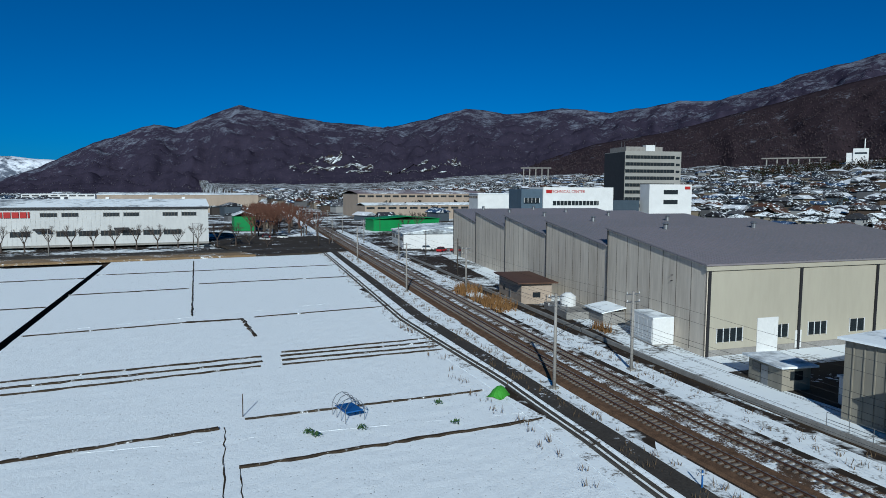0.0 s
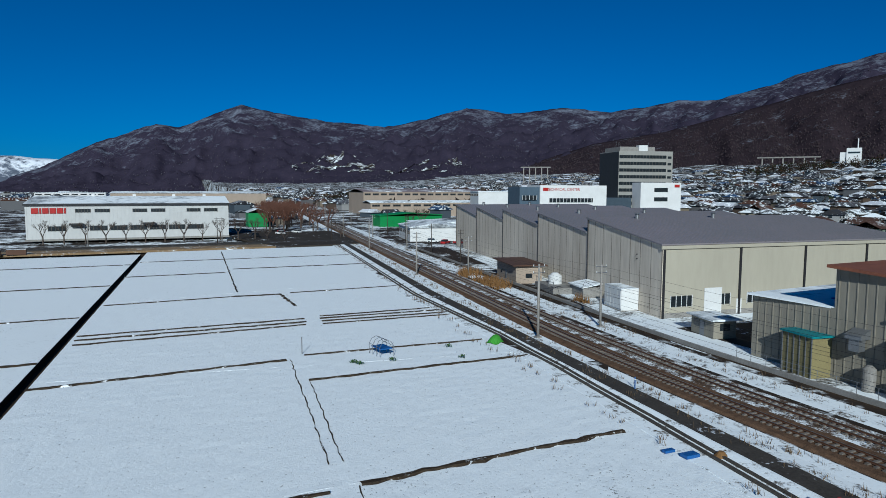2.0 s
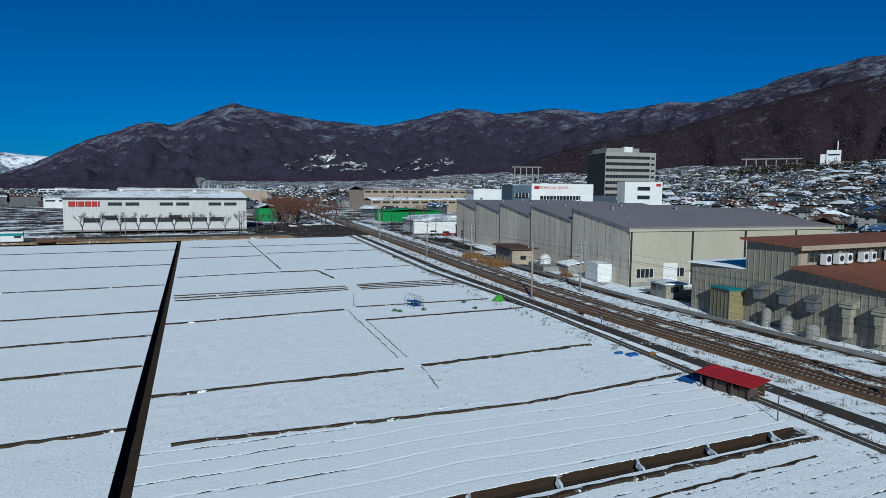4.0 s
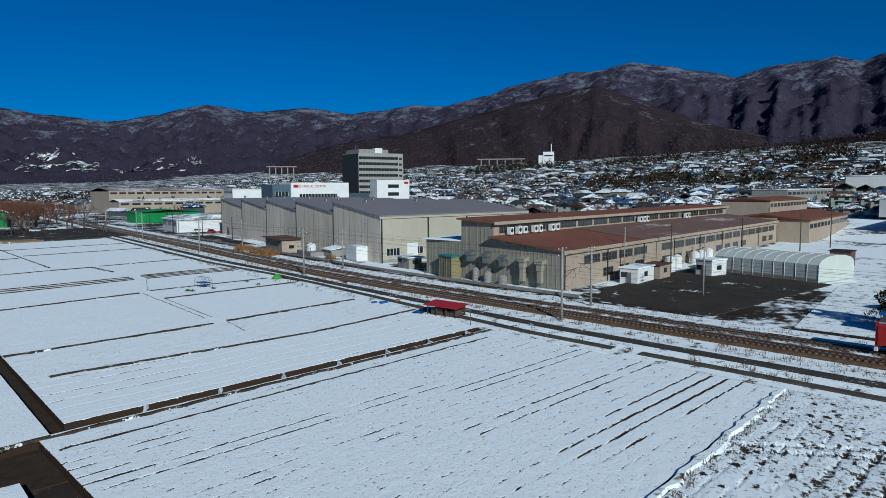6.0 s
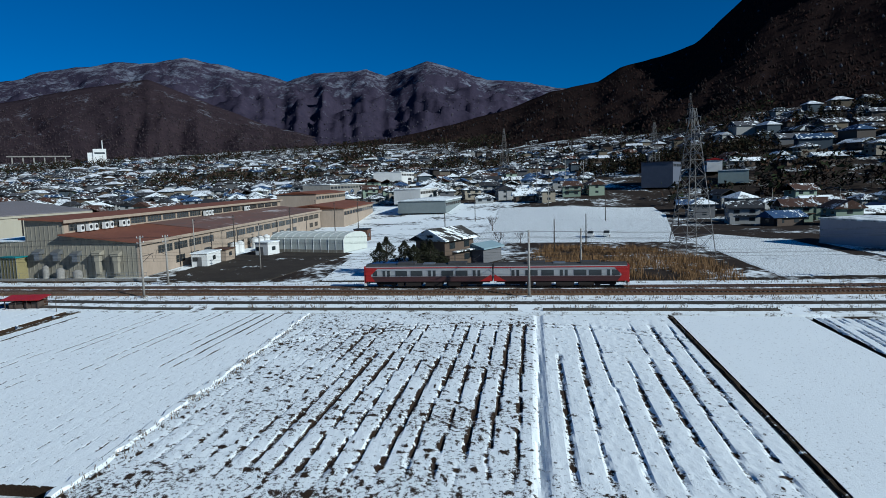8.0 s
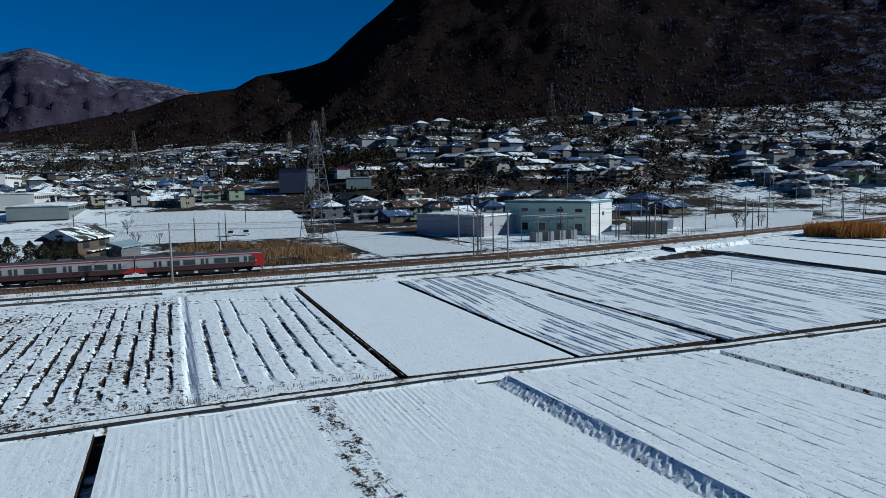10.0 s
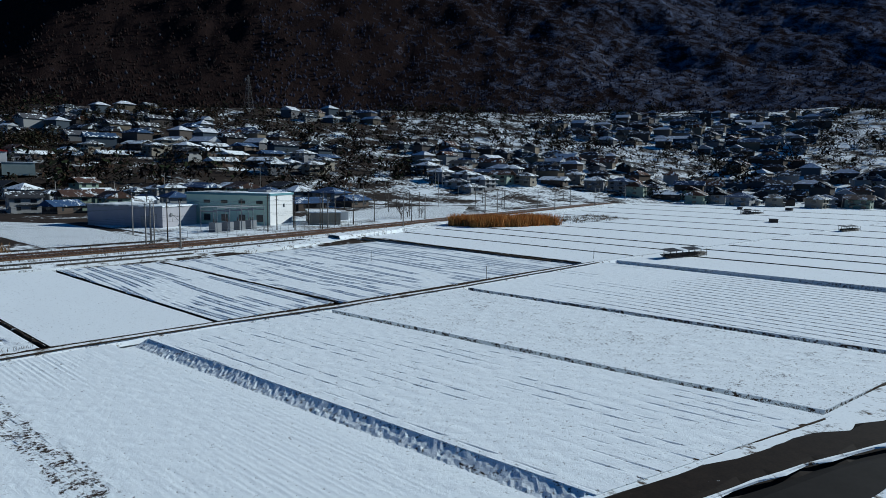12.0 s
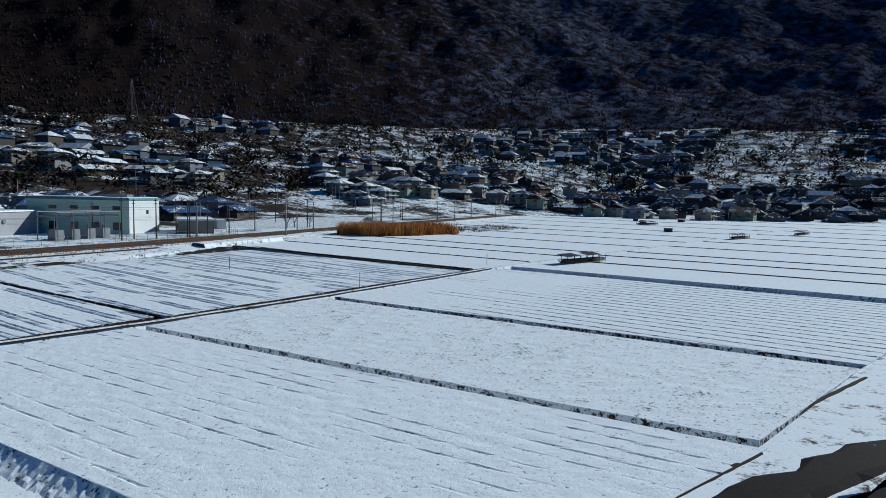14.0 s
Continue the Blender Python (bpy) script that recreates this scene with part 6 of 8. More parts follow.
def white_hall():
    """Long white works with a red sign, two window bands and a low snow-covered roof."""
    m, L = wall_frame((-96.6, 243.6), (-26.6, 243.6))
    s = thing("factory_hall", "long white ribbed-steel hall with red wall lettering", "factory")
    s.matrix_basis = m
    high, deep = 13.0, 45.0
    part("wall", Mesh().box(0, L, 0, 0.4, -0.3, high), m_steelwall, s, "white ribbed front wall")
    part("end_wall", Mesh().add([(L, 0, 0), (L, deep, 0), (L, deep, high), (L, deep / 2, high + 2.6), (L, 0, high)], [(0, 1, 2, 3, 4)]), mat("hall_end", (0.09, 0.11, 0.15), (0.06, 0.075, 0.11)), s, "dark blue end wall")
    part("end_wall", Mesh().add([(0, 0, 0), (0, deep, 0), (0, deep, high), (0, deep / 2, high + 2.6), (0, 0, high)], [(4, 3, 2, 1, 0)]), m_steelwall, s)
    part("rear_wall", Mesh().box(0, L, deep - 0.4, deep, 0, high), m_steelwall, s)
    for a, b, za, zb in ((-0.6, deep / 2, high, high + 2.6), (deep / 2, deep + 0.6, high + 2.6, high)):
        part("roof", Mesh().add([(-0.5, a, za), (L + 0.5, a, za), (L + 0.5, b, zb), (-0.5, b, zb), (-0.5, a, za + 0.3), (L + 0.5, a, za + 0.3), (L + 0.5, b, zb + 0.3), (-0.5, b, zb + 0.3)],
                                [(3, 2, 1, 0), (4, 5, 6, 7), (0, 1, 5, 4), (1, 2, 6, 5), (2, 3, 7, 6), (3, 0, 4, 7)]), m_snowroof, s, "metal roof under thin snow")
    part("gutter", Mesh().box(-0.5, L + 0.5, -0.75, -0.6, high - 0.4, high + 0.32), m_darksteel, s, "dark gutter line")
    rb = Mesh()
    x = 0.5
    while x < L:
        rb.box(x - 0.06, x + 0.06, -0.06, 0.0, 0.2, high - 0.5)
        x += 1.4
    part("wall_ribs", rb, m_steelwall, s)
    for k in range(9):
        x = 16 + k * 6.4
        if x + 5 < L - 1 and k not in (2, 5):
            g = part("window", Mesh().box(x, x + 5.0, -0.1, 0.05, 10.0, 11.3), m_glass, s)
            fr = Mesh()
            for i in range(6):
                fr.box(x + i - 0.05, x + i + 0.05, -0.16, -0.1, 9.9, 11.4)
            part("window_frame", fr, m_frame, g)
    for k in range(8):
        x = 7 + k * 6.8
        if k != 1:
            g = part("window", Mesh().box(x, x + 5.8, -0.1, 0.05, 3.2, 5.0), m_glass, s)
            fr = Mesh()
            for i in range(6):
                fr.box(x + i * 1.16 - 0.05, x + i * 1.16 + 0.05, -0.16, -0.1, 3.1, 5.1)
            part("window_frame", fr, m_frame, g)
    for x in (14, 38.5):
        part("canopy", Mesh().box(x, x + 4.5, -2.6, 0, 5.4, 6.0), m_darksteel, s, "dark entrance canopy")
    part("path", Mesh().box(0, L, -2.2, 0, -0.3, 0.25), m_concrete, s)
    x = 2.0
    for wd, gap in ((2.2, 0.35), (0.55, 0.35), (2.0, 0.35), (2.0, 0.35), (1.9, 0.35), (0.55, 0.3)):
        part("sign_bar", Mesh().box(x, x + wd, -0.28, -0.06, 9.7, 11.7), m_red, s, "plain red block of wall lettering")
        x += wd + gap
    for x in (20, 35, 50, 62):
        part("roof_vent", Mesh().box(x - 0.6, x + 0.6, deep / 2 - 1, deep / 2 + 0.2, high + 2.4, high + 3.6), m_white, s)
    return s


white_hall()


def tower():
    """Eight-storey office: dark glass side, banded grey front, roof plant."""
    s = thing("office_tower", "grey eight-storey office block with ribbon windows", "office", (234.5, 315.5, land(234, 315)), -12)
    W, D, H = 37.0, 28.0, 42.0
    part("core", Mesh().box(-W / 2, W / 2, -D / 2, D / 2, -1, H), mat("tower_grey", (0.42, 0.41, 0.37), (0.34, 0.33, 0.30), scale=0.1, scale2=1), s, "grey concrete body")
    part("dark_side", Mesh().box(-W / 2 - 0.25, -W / 2, -D / 2, D / 2, 6, H - 0.5), mat("tower_dark", (0.05, 0.055, 0.06), (0.035, 0.04, 0.045)), s, "dark blank side wall")
    for k in range(8):
        z = 8.0 + k * 4.2
        part("window_band", Mesh().box(-W / 2 + 0.3, W / 2 - 4.5, -D / 2 - 0.12, -D / 2 + 0.2, z, z + 2.0), m_glass, s)
        for i in range(1, 14):
            x = -W / 2 + 1 + i * 2.2
            part("mullion", Mesh().box(x - 0.12, x + 0.12, -D / 2 - 0.25, -D / 2 - 0.1, z, z + 2.0), mat_tower, s)
        part("window_band", Mesh().box(W / 2 - 3.5, W / 2 - 1, -D / 2 - 0.12, -D / 2 + 0.2, z, z + 1.5), m_glass, s)
    part("penthouse", Mesh().box(-W / 2 + 2, W / 2 - 11, -D / 2 + 3, D / 2 - 3, H, H + 2.8), m_concrete, s)
    part("cooling_unit", Mesh().box(-4, 2, -D / 2 + 2, -D / 2 + 6, H + 0.2, H + 3.8), m_white, s, "white rooftop cooling unit")
    for x in (-14, -12, 9):
        part("aerial", Mesh().tube((x, 0, H), (x, 0, H + 6.5), 0.12, n=5), m_steel, s)
    return s


mat_tower = mat("tower_mullion", (0.12, 0.115, 0.10), (0.09, 0.085, 0.08))
tower()


def text_part(body, size, m, parent, material, label):
    cu = bpy.data.curves.new("lettering", "FONT")
    cu.body, cu.size, cu.extrude, cu.align_x = body, size, 0.04, "CENTER"
    tmp = bpy.data.objects.new("lettering", cu)
    me = bpy.data.meshes.new_from_object(tmp)
    bpy.data.objects.remove(tmp)
    me.materials.clear()
    me.materials.append(material)
    ob = new("lettering", me)
    ob.parent, ob.matrix_basis = parent, m
    return tagged(ob, label)


def tech_centre():
    s = thing("technical_office", "white three-storey technical centre with red wall lettering", "office", (145.5, 265.5, land(150, 262)), -8)
    part("body", Mesh().box(-16, 22, -8, 10, -1, 21.5), m_white, s, "white front block")
    part("side_block", Mesh().box(-27, -16, -7, 10, -1, 20.5), mat("blue_grey_wall", (0.11, 0.16, 0.21), (0.08, 0.12, 0.16)), s, "blue-grey side block")
    for x0, x1, z in ((-11, 14, 12.6), (-26, -18, 14.0)):
        g = part("window", Mesh().box(x0, x1, -8.1, -7.9, z, z + 2.2), m_glass, s)
        for i in range(int((x1 - x0) / 2) + 1):
            part("mullion", Mesh().box(x0 + 2 * i - 0.1, x0 + 2 * i + 0.1, -8.25, -8.1, z - 0.1, z + 2.3), m_white, g)
    part("sign_mark", Mesh().box(-14.5, -11.5, -8.2, -8.0, 18.6, 20.2), m_red, s, "small red sign block")
    text_part("TECHNICAL CENTER", 2.0, pose(-3.0, -8.1, 18.7, 90, 0, 0), s, m_red, "red wall lettering")
    part("annex", Mesh().box(22, 38, -6, 8, -1, 15), mat("dark_annex", (0.07, 0.10, 0.13), (0.05, 0.075, 0.1)), s, "dark linking block")
    return s


tech_centre()
off2 = thing("office_block", "white office block with a red sign mark", "office", (193.5, 250.5, land(206, 239)), -10)
part("body", Mesh().box(-10, 14, -5, 4, -1, 22.5), m_white, off2)
for z in (12.5, 17.5):
    part("window", Mesh().box(-2, 6, -5.1, -4.9, z, z + 2.2), m_glass, off2)
part("sign_mark", Mesh().box(10, 13, -5.15, -5.0, 20, 21.5), m_red, off2, "small red sign block")

shed((67, 292), 0, 34, 14, 5.6, 1.2, m_green_sheet, m_green_sheet, "long shed covered in bright green sheeting", "sheeted_shed")
shed((-5, 333), 0, 10, 14, 7.5, 2.0, m_green_sheet, m_snowroof, "small green shed with a white gabled roof", "green_shed", 0, "shed")
shed((122.5, 425), 90, 40, 94, 15.5, 2.0, m_wall_c, m_pinkroof, "long beige works with a faded pink roof", "factory_hall", 16, "factory")
shed((115, 385), 90, 18, 86, 9.0, 1.2, m_wall_c, m_snowroof, "low cream works with a snowy roof", "factory_hall", 12, "factory")
shed((44.5, 203), -10, 20, 26, 5.0, 1.4, m_white, m_snowroof, "white workshop with a snowy roof beside the line", "workshop", 3, "workshop")
shed((66, 232), -10, 34, 30, 4.6, 0.8, m_white, m_snowroof, "wide low building under unbroken snow", "storehouse")
shed((132, 318), -10, 25, 18, 17.5, 0, m_white, m_snowroof, "white flat-roofed works block", "works_block", 5, "works")
shed((-30, 620), 90, 50, 130, 16, 1.5, m_wall_c, m_snowroof, "very long beige warehouse", "warehouse", 0)
shed((-120, 600), 90, 40, 60, 8, 1.5, m_white, m_snowroof, "white warehouse with a snowy roof", "warehouse", 6)
shed((-230, 460), 90, 40, 70, 7, 1.5, m_white, m_snowroof, "white works hall in the valley", "warehouse", 6)
shed((-150, 820), 90, 40, 70, 15, 0, m_white, m_snowroof, "white apartment-like works block", "warehouse", 8)
shed((60, 900), 90, 40, 60, 14, 0, m_white, m_snowroof, "white works block far up the valley", "warehouse", 8)
shed((172, 4), 94, 26, 62, 6.6, 1.6, m_wall_c, m_rust_roof, "rust-roofed works behind the long factory", "factory_hall", 12, "factory")
shed((215, 26), 94, 18, 60, 9.2, 1.0, m_wall_c, m_rust_roof, "higher rust-roofed bay with a window band", "factory_hall", 12, "factory")
shed((212, -34), 88, 22, 46, 4.6, 0.6, mat("dull_teal_wall", (0.26, 0.30, 0.30), (0.20, 0.235, 0.24)), m_snowroof, "low white works under snow", "workshop", 8, "works")
shed((258, -20), 88, 14, 60, 6.6, 0, m_steelwall, m_snowroof, "white school-like block with a row of windows", "school", 14, "school")
shed((300, 40), 92, 16, 90, 8, 0, m_concrete, m_snowroof, "long grey block with a snowy flat roof", "warehouse", 12)
shed((380, 20), 92, 20, 60, 9, 0, m_white, m_snowroof, "white flat-roofed building in the town", "warehouse", 8)
shed((268, -152), 70, 16, 28, 12.5, 0, mat("blue_grey_block", (0.16, 0.18, 0.23), (0.12, 0.135, 0.18)), m_darksteel, "blue-grey three-storey block of flats", "apartment_block", 5, "building")
shed((300, -186), 80, 8, 40, 5.5, 1.0, m_white, m_red, "low building with a long red roof", "shop", 6, "shop")
shed((255, -185), 75, 14, 30, 5.5, 0, mat("pale_green_wall", (0.42, 0.5, 0.46), (0.36, 0.43, 0.4)), m_snowroof, "pale green low building with a flat roof", "workshop", 5, "works")
shed((110, 150), -12, 30, 30, 6, 1.2, m_white, mat("bright_green_roof", (0.05, 0.36, 0.22), (0.04, 0.28, 0.17)), "white building with a green roof behind the works", "warehouse", 4)
shed((92, 70), -12, 16, 34, 7.5, 0, m_white, m_snowroof, "white annex behind the saw-tooth works", "annex", 4, "works")

# workshop and substation beside the line
wk = shed((54.5, -161.5), -62, 15, 24, 5.6, 0, mat("pale_lilac_wall", (0.50, 0.49, 0.52), (0.43, 0.42, 0.45), stretch=(1, 1, 0.3)), m_snowroof, "pale workshop with a snow-covered flat roof", "workshop", 0, "works")
part("door", Mesh().box(-7.65, -7.5, -8, -5.4, 0, 3.2), m_steel, wk, "grey roller door")
part("vent_hood", Mesh().tube((-4, -12.3, 3.4), (-4, -11.9, 3.4), 0.5, n=12), m_steel, wk)
part("chimney", Mesh().box(1, 2, -4, -3, 5.8, 7.0), m_steel, wk)
gb = thing("works_office", "mint-green two-storey works office with a white end wall", "works", (45.5, -187.0, 0.0), -58)
part("body", Mesh().box(-8, 8, -13, 13, -0.6, 8.6), mat("mint_wall", (0.66, 0.80, 0.62), (0.60, 0.73, 0.56), stretch=(1, 1, 0.3)), gb, "mint-green wall")
part("end_wall", Mesh().box(-8.05, 8.05, -13.25, -13, -0.6, 8.6), m_white, gb, "white end wall")
part("window", Mesh().box(0.8, 1.9, -13.35, -13.2, 5.0, 6.0), m_glass, gb)
part("roof", Mesh().box(-8.4, 8.4, -13.5, 13.4, 8.6, 9.2), mat("teal_grey_roof", (0.16, 0.34, 0.38), (0.12, 0.28, 0.32)), gb, "thin teal flat roof")
part("snow_cover", Mesh().box(-8.0, 8.0, -13.0, 13.0, 9.2, 9.32), m_snowroof, gb)
for y in (-10, -4.5, 1, 6.5):
    for z, hh in ((6.2, 0.9), (1.0, 2.0)):
        part("window", Mesh().box(-8.1, -7.95, y - 1.0, y + 1.0, z, z + hh), m_glass, gb)
part("ridge_box", Mesh().box(1, 4, -8, -2, 9.3, 10.0), m_steel, gb)
for q in range(6):
    plain_pole(14 + 2.2 * q * (q % 2), -176 - 4.2 * q, 9.5, m_polewood, "utility_pole", "dark wooden pole beside the substation")
shed((30, -206), 58, 9, 16, 3.6, 0, m_wall_b, m_snowroof, "low olive hut with a snowy flat roof", "hut", 2, "hut")
ct = thing("container", "white corrugated storage container", "container", (40, -222, 0.05), 58)
cb = Mesh().box(-1.3, 1.3, -5, 5, 0, 2.7)
for i in range(40):
    cb.box(-1.34, 1.34, -4.9 + i * 0.25, -4.8 + i * 0.25, 0.1, 2.6)
part("body", cb, m_white, ct)
part("door", Mesh().box(-1.2, 1.2, -5.06, -5.0, 0.1, 2.6), m_steel, ct)
sub = thing("substation_gantry", "steel substation frames with transformers", "substation", (20, -172, 0.0), 12)
for i in range(5):
    for j in range(2):
        part("post", Mesh().tube((j * 6, i * 4 - 8, 0), (j * 6, i * 4 - 8, 6.5), 0.09, n=6), m_steel, sub)
for i in range(5):
    part("beam", Mesh().box(0, 6, i * 4 - 8.1, i * 4 - 7.9, 5.2, 5.5), m_steel, sub)
for j in range(2):
    part("beam", Mesh().box(j * 6 - 0.1, j * 6 + 0.1, -8, 8, 6.2, 6.4), m_steel, sub)
for i in range(4):
    tf = part("transformer", Mesh().box(1.8, 4.2, i * 4 - 7, i * 4 - 5, 0, 2.4), m_steel, sub, "grey transformer tank")
    for q in (-0.6, 0, 0.6):
        part("bushing", Mesh().tube((3 + q, i * 4 - 6, 2.4), (3 + q, i * 4 - 6, 3.3), 0.12, 0.06, n=6), m_trim, tf)
fence = thing("mesh_fence", "steel mesh fence round the substation", "fence")
for x0, y0, x1, y1 in ((10.5, -150, 10.5, -205), (10.5, -205, 24, -212)):
    pts = split_line((x0, y0), (x1, y1), 2.5)
    for p in pts:
        part("post", Mesh().tube((*p, 0), (*p, 1.8), 0.04, n=5), m_steel, fence)
    for z in (0.3, 1.05, 1.75):
        part("rail", Mesh().tube((x0, y0, z), (x1, y1, z), 0.025, n=4), m_steel, fence)


# ---------------------------------------------------------------- small buildings along the factory front
def hut(at, turn, w, l, high, wm, rm, label, name="hut", over=0.4, door=True, win=True):
    s = thing(name, label, "hut", (*at, 0.0), turn)
    part("wall", Mesh().box(-w / 2, w / 2, -l / 2, l / 2, -0.4, high), wm, s)
    part("roof", Mesh().box(-w / 2 - over, w / 2 + over, -l / 2 - over, l / 2 + over, high, high + 0.2), rm, s)
    if door:
        part("door", Mesh().box(-w / 2 - 0.05, -w / 2, -0.5, 0.5, 0, 2.0), m_steel, s)
    if win:
        part("window", Mesh().box(-w / 2 - 0.05, -w / 2, l / 4 - 0.6, l / 4 + 0.6, 1.1, 2.0), m_glass, s)
        part("window", Mesh().box(-0.7, 0.7, -l / 2 - 0.05, -l / 2, 1.1, 2.0), m_glass, s)
    return s


hut((17.0, 33), -12, 3.2, 5.0, 2.4, m_wall_b, m_snowroof, "small block hut with a wide snowy roof slab", over=0.5)
hut((20.0, 90), -12, 5.5, 14, 3.6, m_wall_c, m_trim, "old beige trackside hut with a brown flat roof", over=0.9)
lk = hut((17.3, 24.5), -12, 2.2, 3.0, 2.6, m_white, m_snowroof, "white storage shed under snow", "storage_shed", 0.15, True, False)
sw_ = thing("switchgear_cabinet", "big white electrical cabinet with louvred doors", "cabinet", (18.5, 53.5, 0.1), -12)
part("body", Mesh().box(-1.7, 1.7, -3.0, 3.0, 0, 3.4), m_white, sw_)
for i in range(5):
    part("door", Mesh().box(-1.76, -1.7, -2.85 + i * 1.16, -1.8 + i * 1.16, 0.3, 3.1), m_white, sw_)
part("plinth", Mesh().box(-1.9, 1.9, -3.2, 3.2, -0.3, 0.02), m_concrete, sw_)
part("snow_cover", Mesh().box(-1.7, 1.7, -3.0, 3.0, 3.4, 3.5), m_snowroof, sw_)
tk = thing("rooftop_tank", "white domed water tank on a concrete pump house", "tank", (19, 73.5, 0.0), -12)
part("base", Mesh().box(-2.6, 2.6, -5, 5, 0, 1.1), m_concrete, tk)
part("tank", Mesh().tube((0, 1, 1.1), (0, 1, 2.6), 1.3, n=20), m_white, tk, smooth=False)
part("dome", Mesh().tube((0, 1, 2.6), (0, 1, 3.2), 1.3, 0.5, n=20), m_white, tk)
for y in (-4.6, -2, 4.6):
    part("pipe", Mesh().tube((-2.4, y, 1.1), (-2.4, y, 2.3), 0.07, n=6), m_steel, tk)
part("handrail", Mesh().tube((-2.5, -5, 2.1), (-2.5, 5, 2.1), 0.04, n=5), m_steel, tk)
rk = thing("pump_shed", "low snowy-roofed pump shed against the wall", "shed", (20.5, 66, 0.0), -12)
part("wall", Mesh().box(-2, 2, -3, 3, 0, 1.9), m_concrete, rk)
part("roof", Mesh().add([(-2.3, -3.3, 1.8), (2.3, -3.3, 2.6), (2.3, 3.3, 2.6), (-2.3, 3.3, 1.8), (-2.3, -3.3, 1.95), (2.3, -3.3, 2.75), (2.3, 3.3, 2.75), (-2.3, 3.3, 1.95)],
                        [(3, 2, 1, 0), (4, 5, 6, 7), (0, 1, 5, 4), (1, 2, 6, 5), (2, 3, 7, 6), (3, 0, 4, 7)]), m_snowroof, rk)
cage = thing("teal_roofed_cage", "yellowed lattice enclosure with a flat teal roof", "shed", (12.6, 15.6, 0.0), -10)
part("wall", Mesh().box(-1.7, 1.7, -2.0, 2.0, 0, 4.2), mat("yellowed_panel", (0.34, 0.29, 0.13), (0.25, 0.21, 0.10)), cage)
part("roof", Mesh().box(-1.95, 1.95, -2.25, 2.25, 4.2, 4.4), m_teal, cage, "flat teal roof")
for i in range(6):
    part("post", Mesh().box(-1.77, -1.7, -2.0 + i * 0.8 - 0.05, -2.0 + i * 0.8 + 0.05, 0, 4.2), m_steel, cage)
for x, y, r, h, lb in ((11.6, 5.6, 0.75, 1.8, "dull grey round process tank"), (10.9, 1.5, 0.85, 1.5, "dull round steel tank"), (12.0, 9.0, 0.6, 2.2, "grey upright process tank")):
    t = thing("tank", lb, "tank", (x, y, 0.0), group="process tanks")
    part("shell", Mesh().tube((0, 0, 0.1), (0, 0, h), r, n=18), m_concrete, t)
    part("lid", Mesh().tube((0, 0, h), (0, 0, h + 0.35), r, r * 0.4, n=18), m_concrete, t)
fr = thing("yard_railing", "grey pipe railing along the yard wall", "railing")
for y in range(-14, 24, 2):
    part("post", Mesh().tube((rail_x(y) + 8.7, y, 0.4), (rail_x(y) + 8.7, y, 1.6), 0.03, n=5), m_steel, fr)
for z in (1.0, 1.55):
    part("rail", sweep([(8.68, z), (8.72, z), (8.72, z + 0.04), (8.68, z + 0.04)], -14, 22), m_steel, fr)
bs = hut((31.6, -13.4), 4, 7.0, 3.4, 2.7, m_white, m_snowroof, "white prefab hut against the works wall", "prefab_hut", 0.2)
bs2 = hut((39, -13.6), 4, 5.0, 3.2, 2.6, m_wall_c, m_trim, "open lean-to shelter with a brown roof", "shelter", 0.3)
for i, (x, y) in enumerate(((52, -8.6), (56, -8.2), (66, -7.7), (70, -7.4), (75, -7))):
    t = thing("tank", "white upright tank beside the works wall", "tank", (x, y - 1.4, 0.0), group="process tanks")
    part("shell", Mesh().tube((0, 0, 0), (0, 0, 2.5), 1.0, n=16), m_white, t)
    part("lid", Mesh().tube((0, 0, 2.5), (0, 0, 2.9), 1.0, 0.3, n=16), m_white, t)


# greenhouse, shed and farmhouse across the line
def greenhouse():
    g = thing("storage_tent", "long white sheeted storage tent with rounded eaves", "tent", (59.0, -29.4, 0.05), -13)
    W, L, H = 12.0, 21.0, 4.7
    prof = [(-W / 2, 0), (-W / 2, 3.2), (-W / 2 + 0.9, 4.0), (-W / 4, 4.5), (0, H), (W / 4, 4.5), (W / 2 - 0.9, 4.0), (W / 2, 3.2), (W / 2, 0)]
    n = len(prof)
    part("sheet", Mesh().add([(x, y, z) for y in (-L / 2, L / 2) for x, z in prof], [(i, i + 1, n + i + 1, n + i) for i in range(n - 1)] + [tuple(range(n))[::-1], tuple(range(n, 2 * n))]),
         mat("tent_sheet", (0.57, 0.60, 0.545), (0.48, 0.505, 0.46), rough=0.5), g, "pale translucent-white sheeting")
    for k in range(11):
        y = -L / 2 + k * L / 10
        rb = Mesh()
        for (xa, za), (xb, zb) in zip(prof[:-1], prof[1:]):
            rb.tube((xa * 1.004, y, za), (xb * 1.004, y, zb + 0.01), 0.05, n=4)
        part("hoop", rb, m_white, g)
    for s in (-1, 1):
        part("base_sheet", Mesh().box(s * W / 2 - 0.05, s * W / 2 + 0.05, -L / 2, L / 2, 0, 0.7), m_wall_b, g, "dull base strip")
    return g


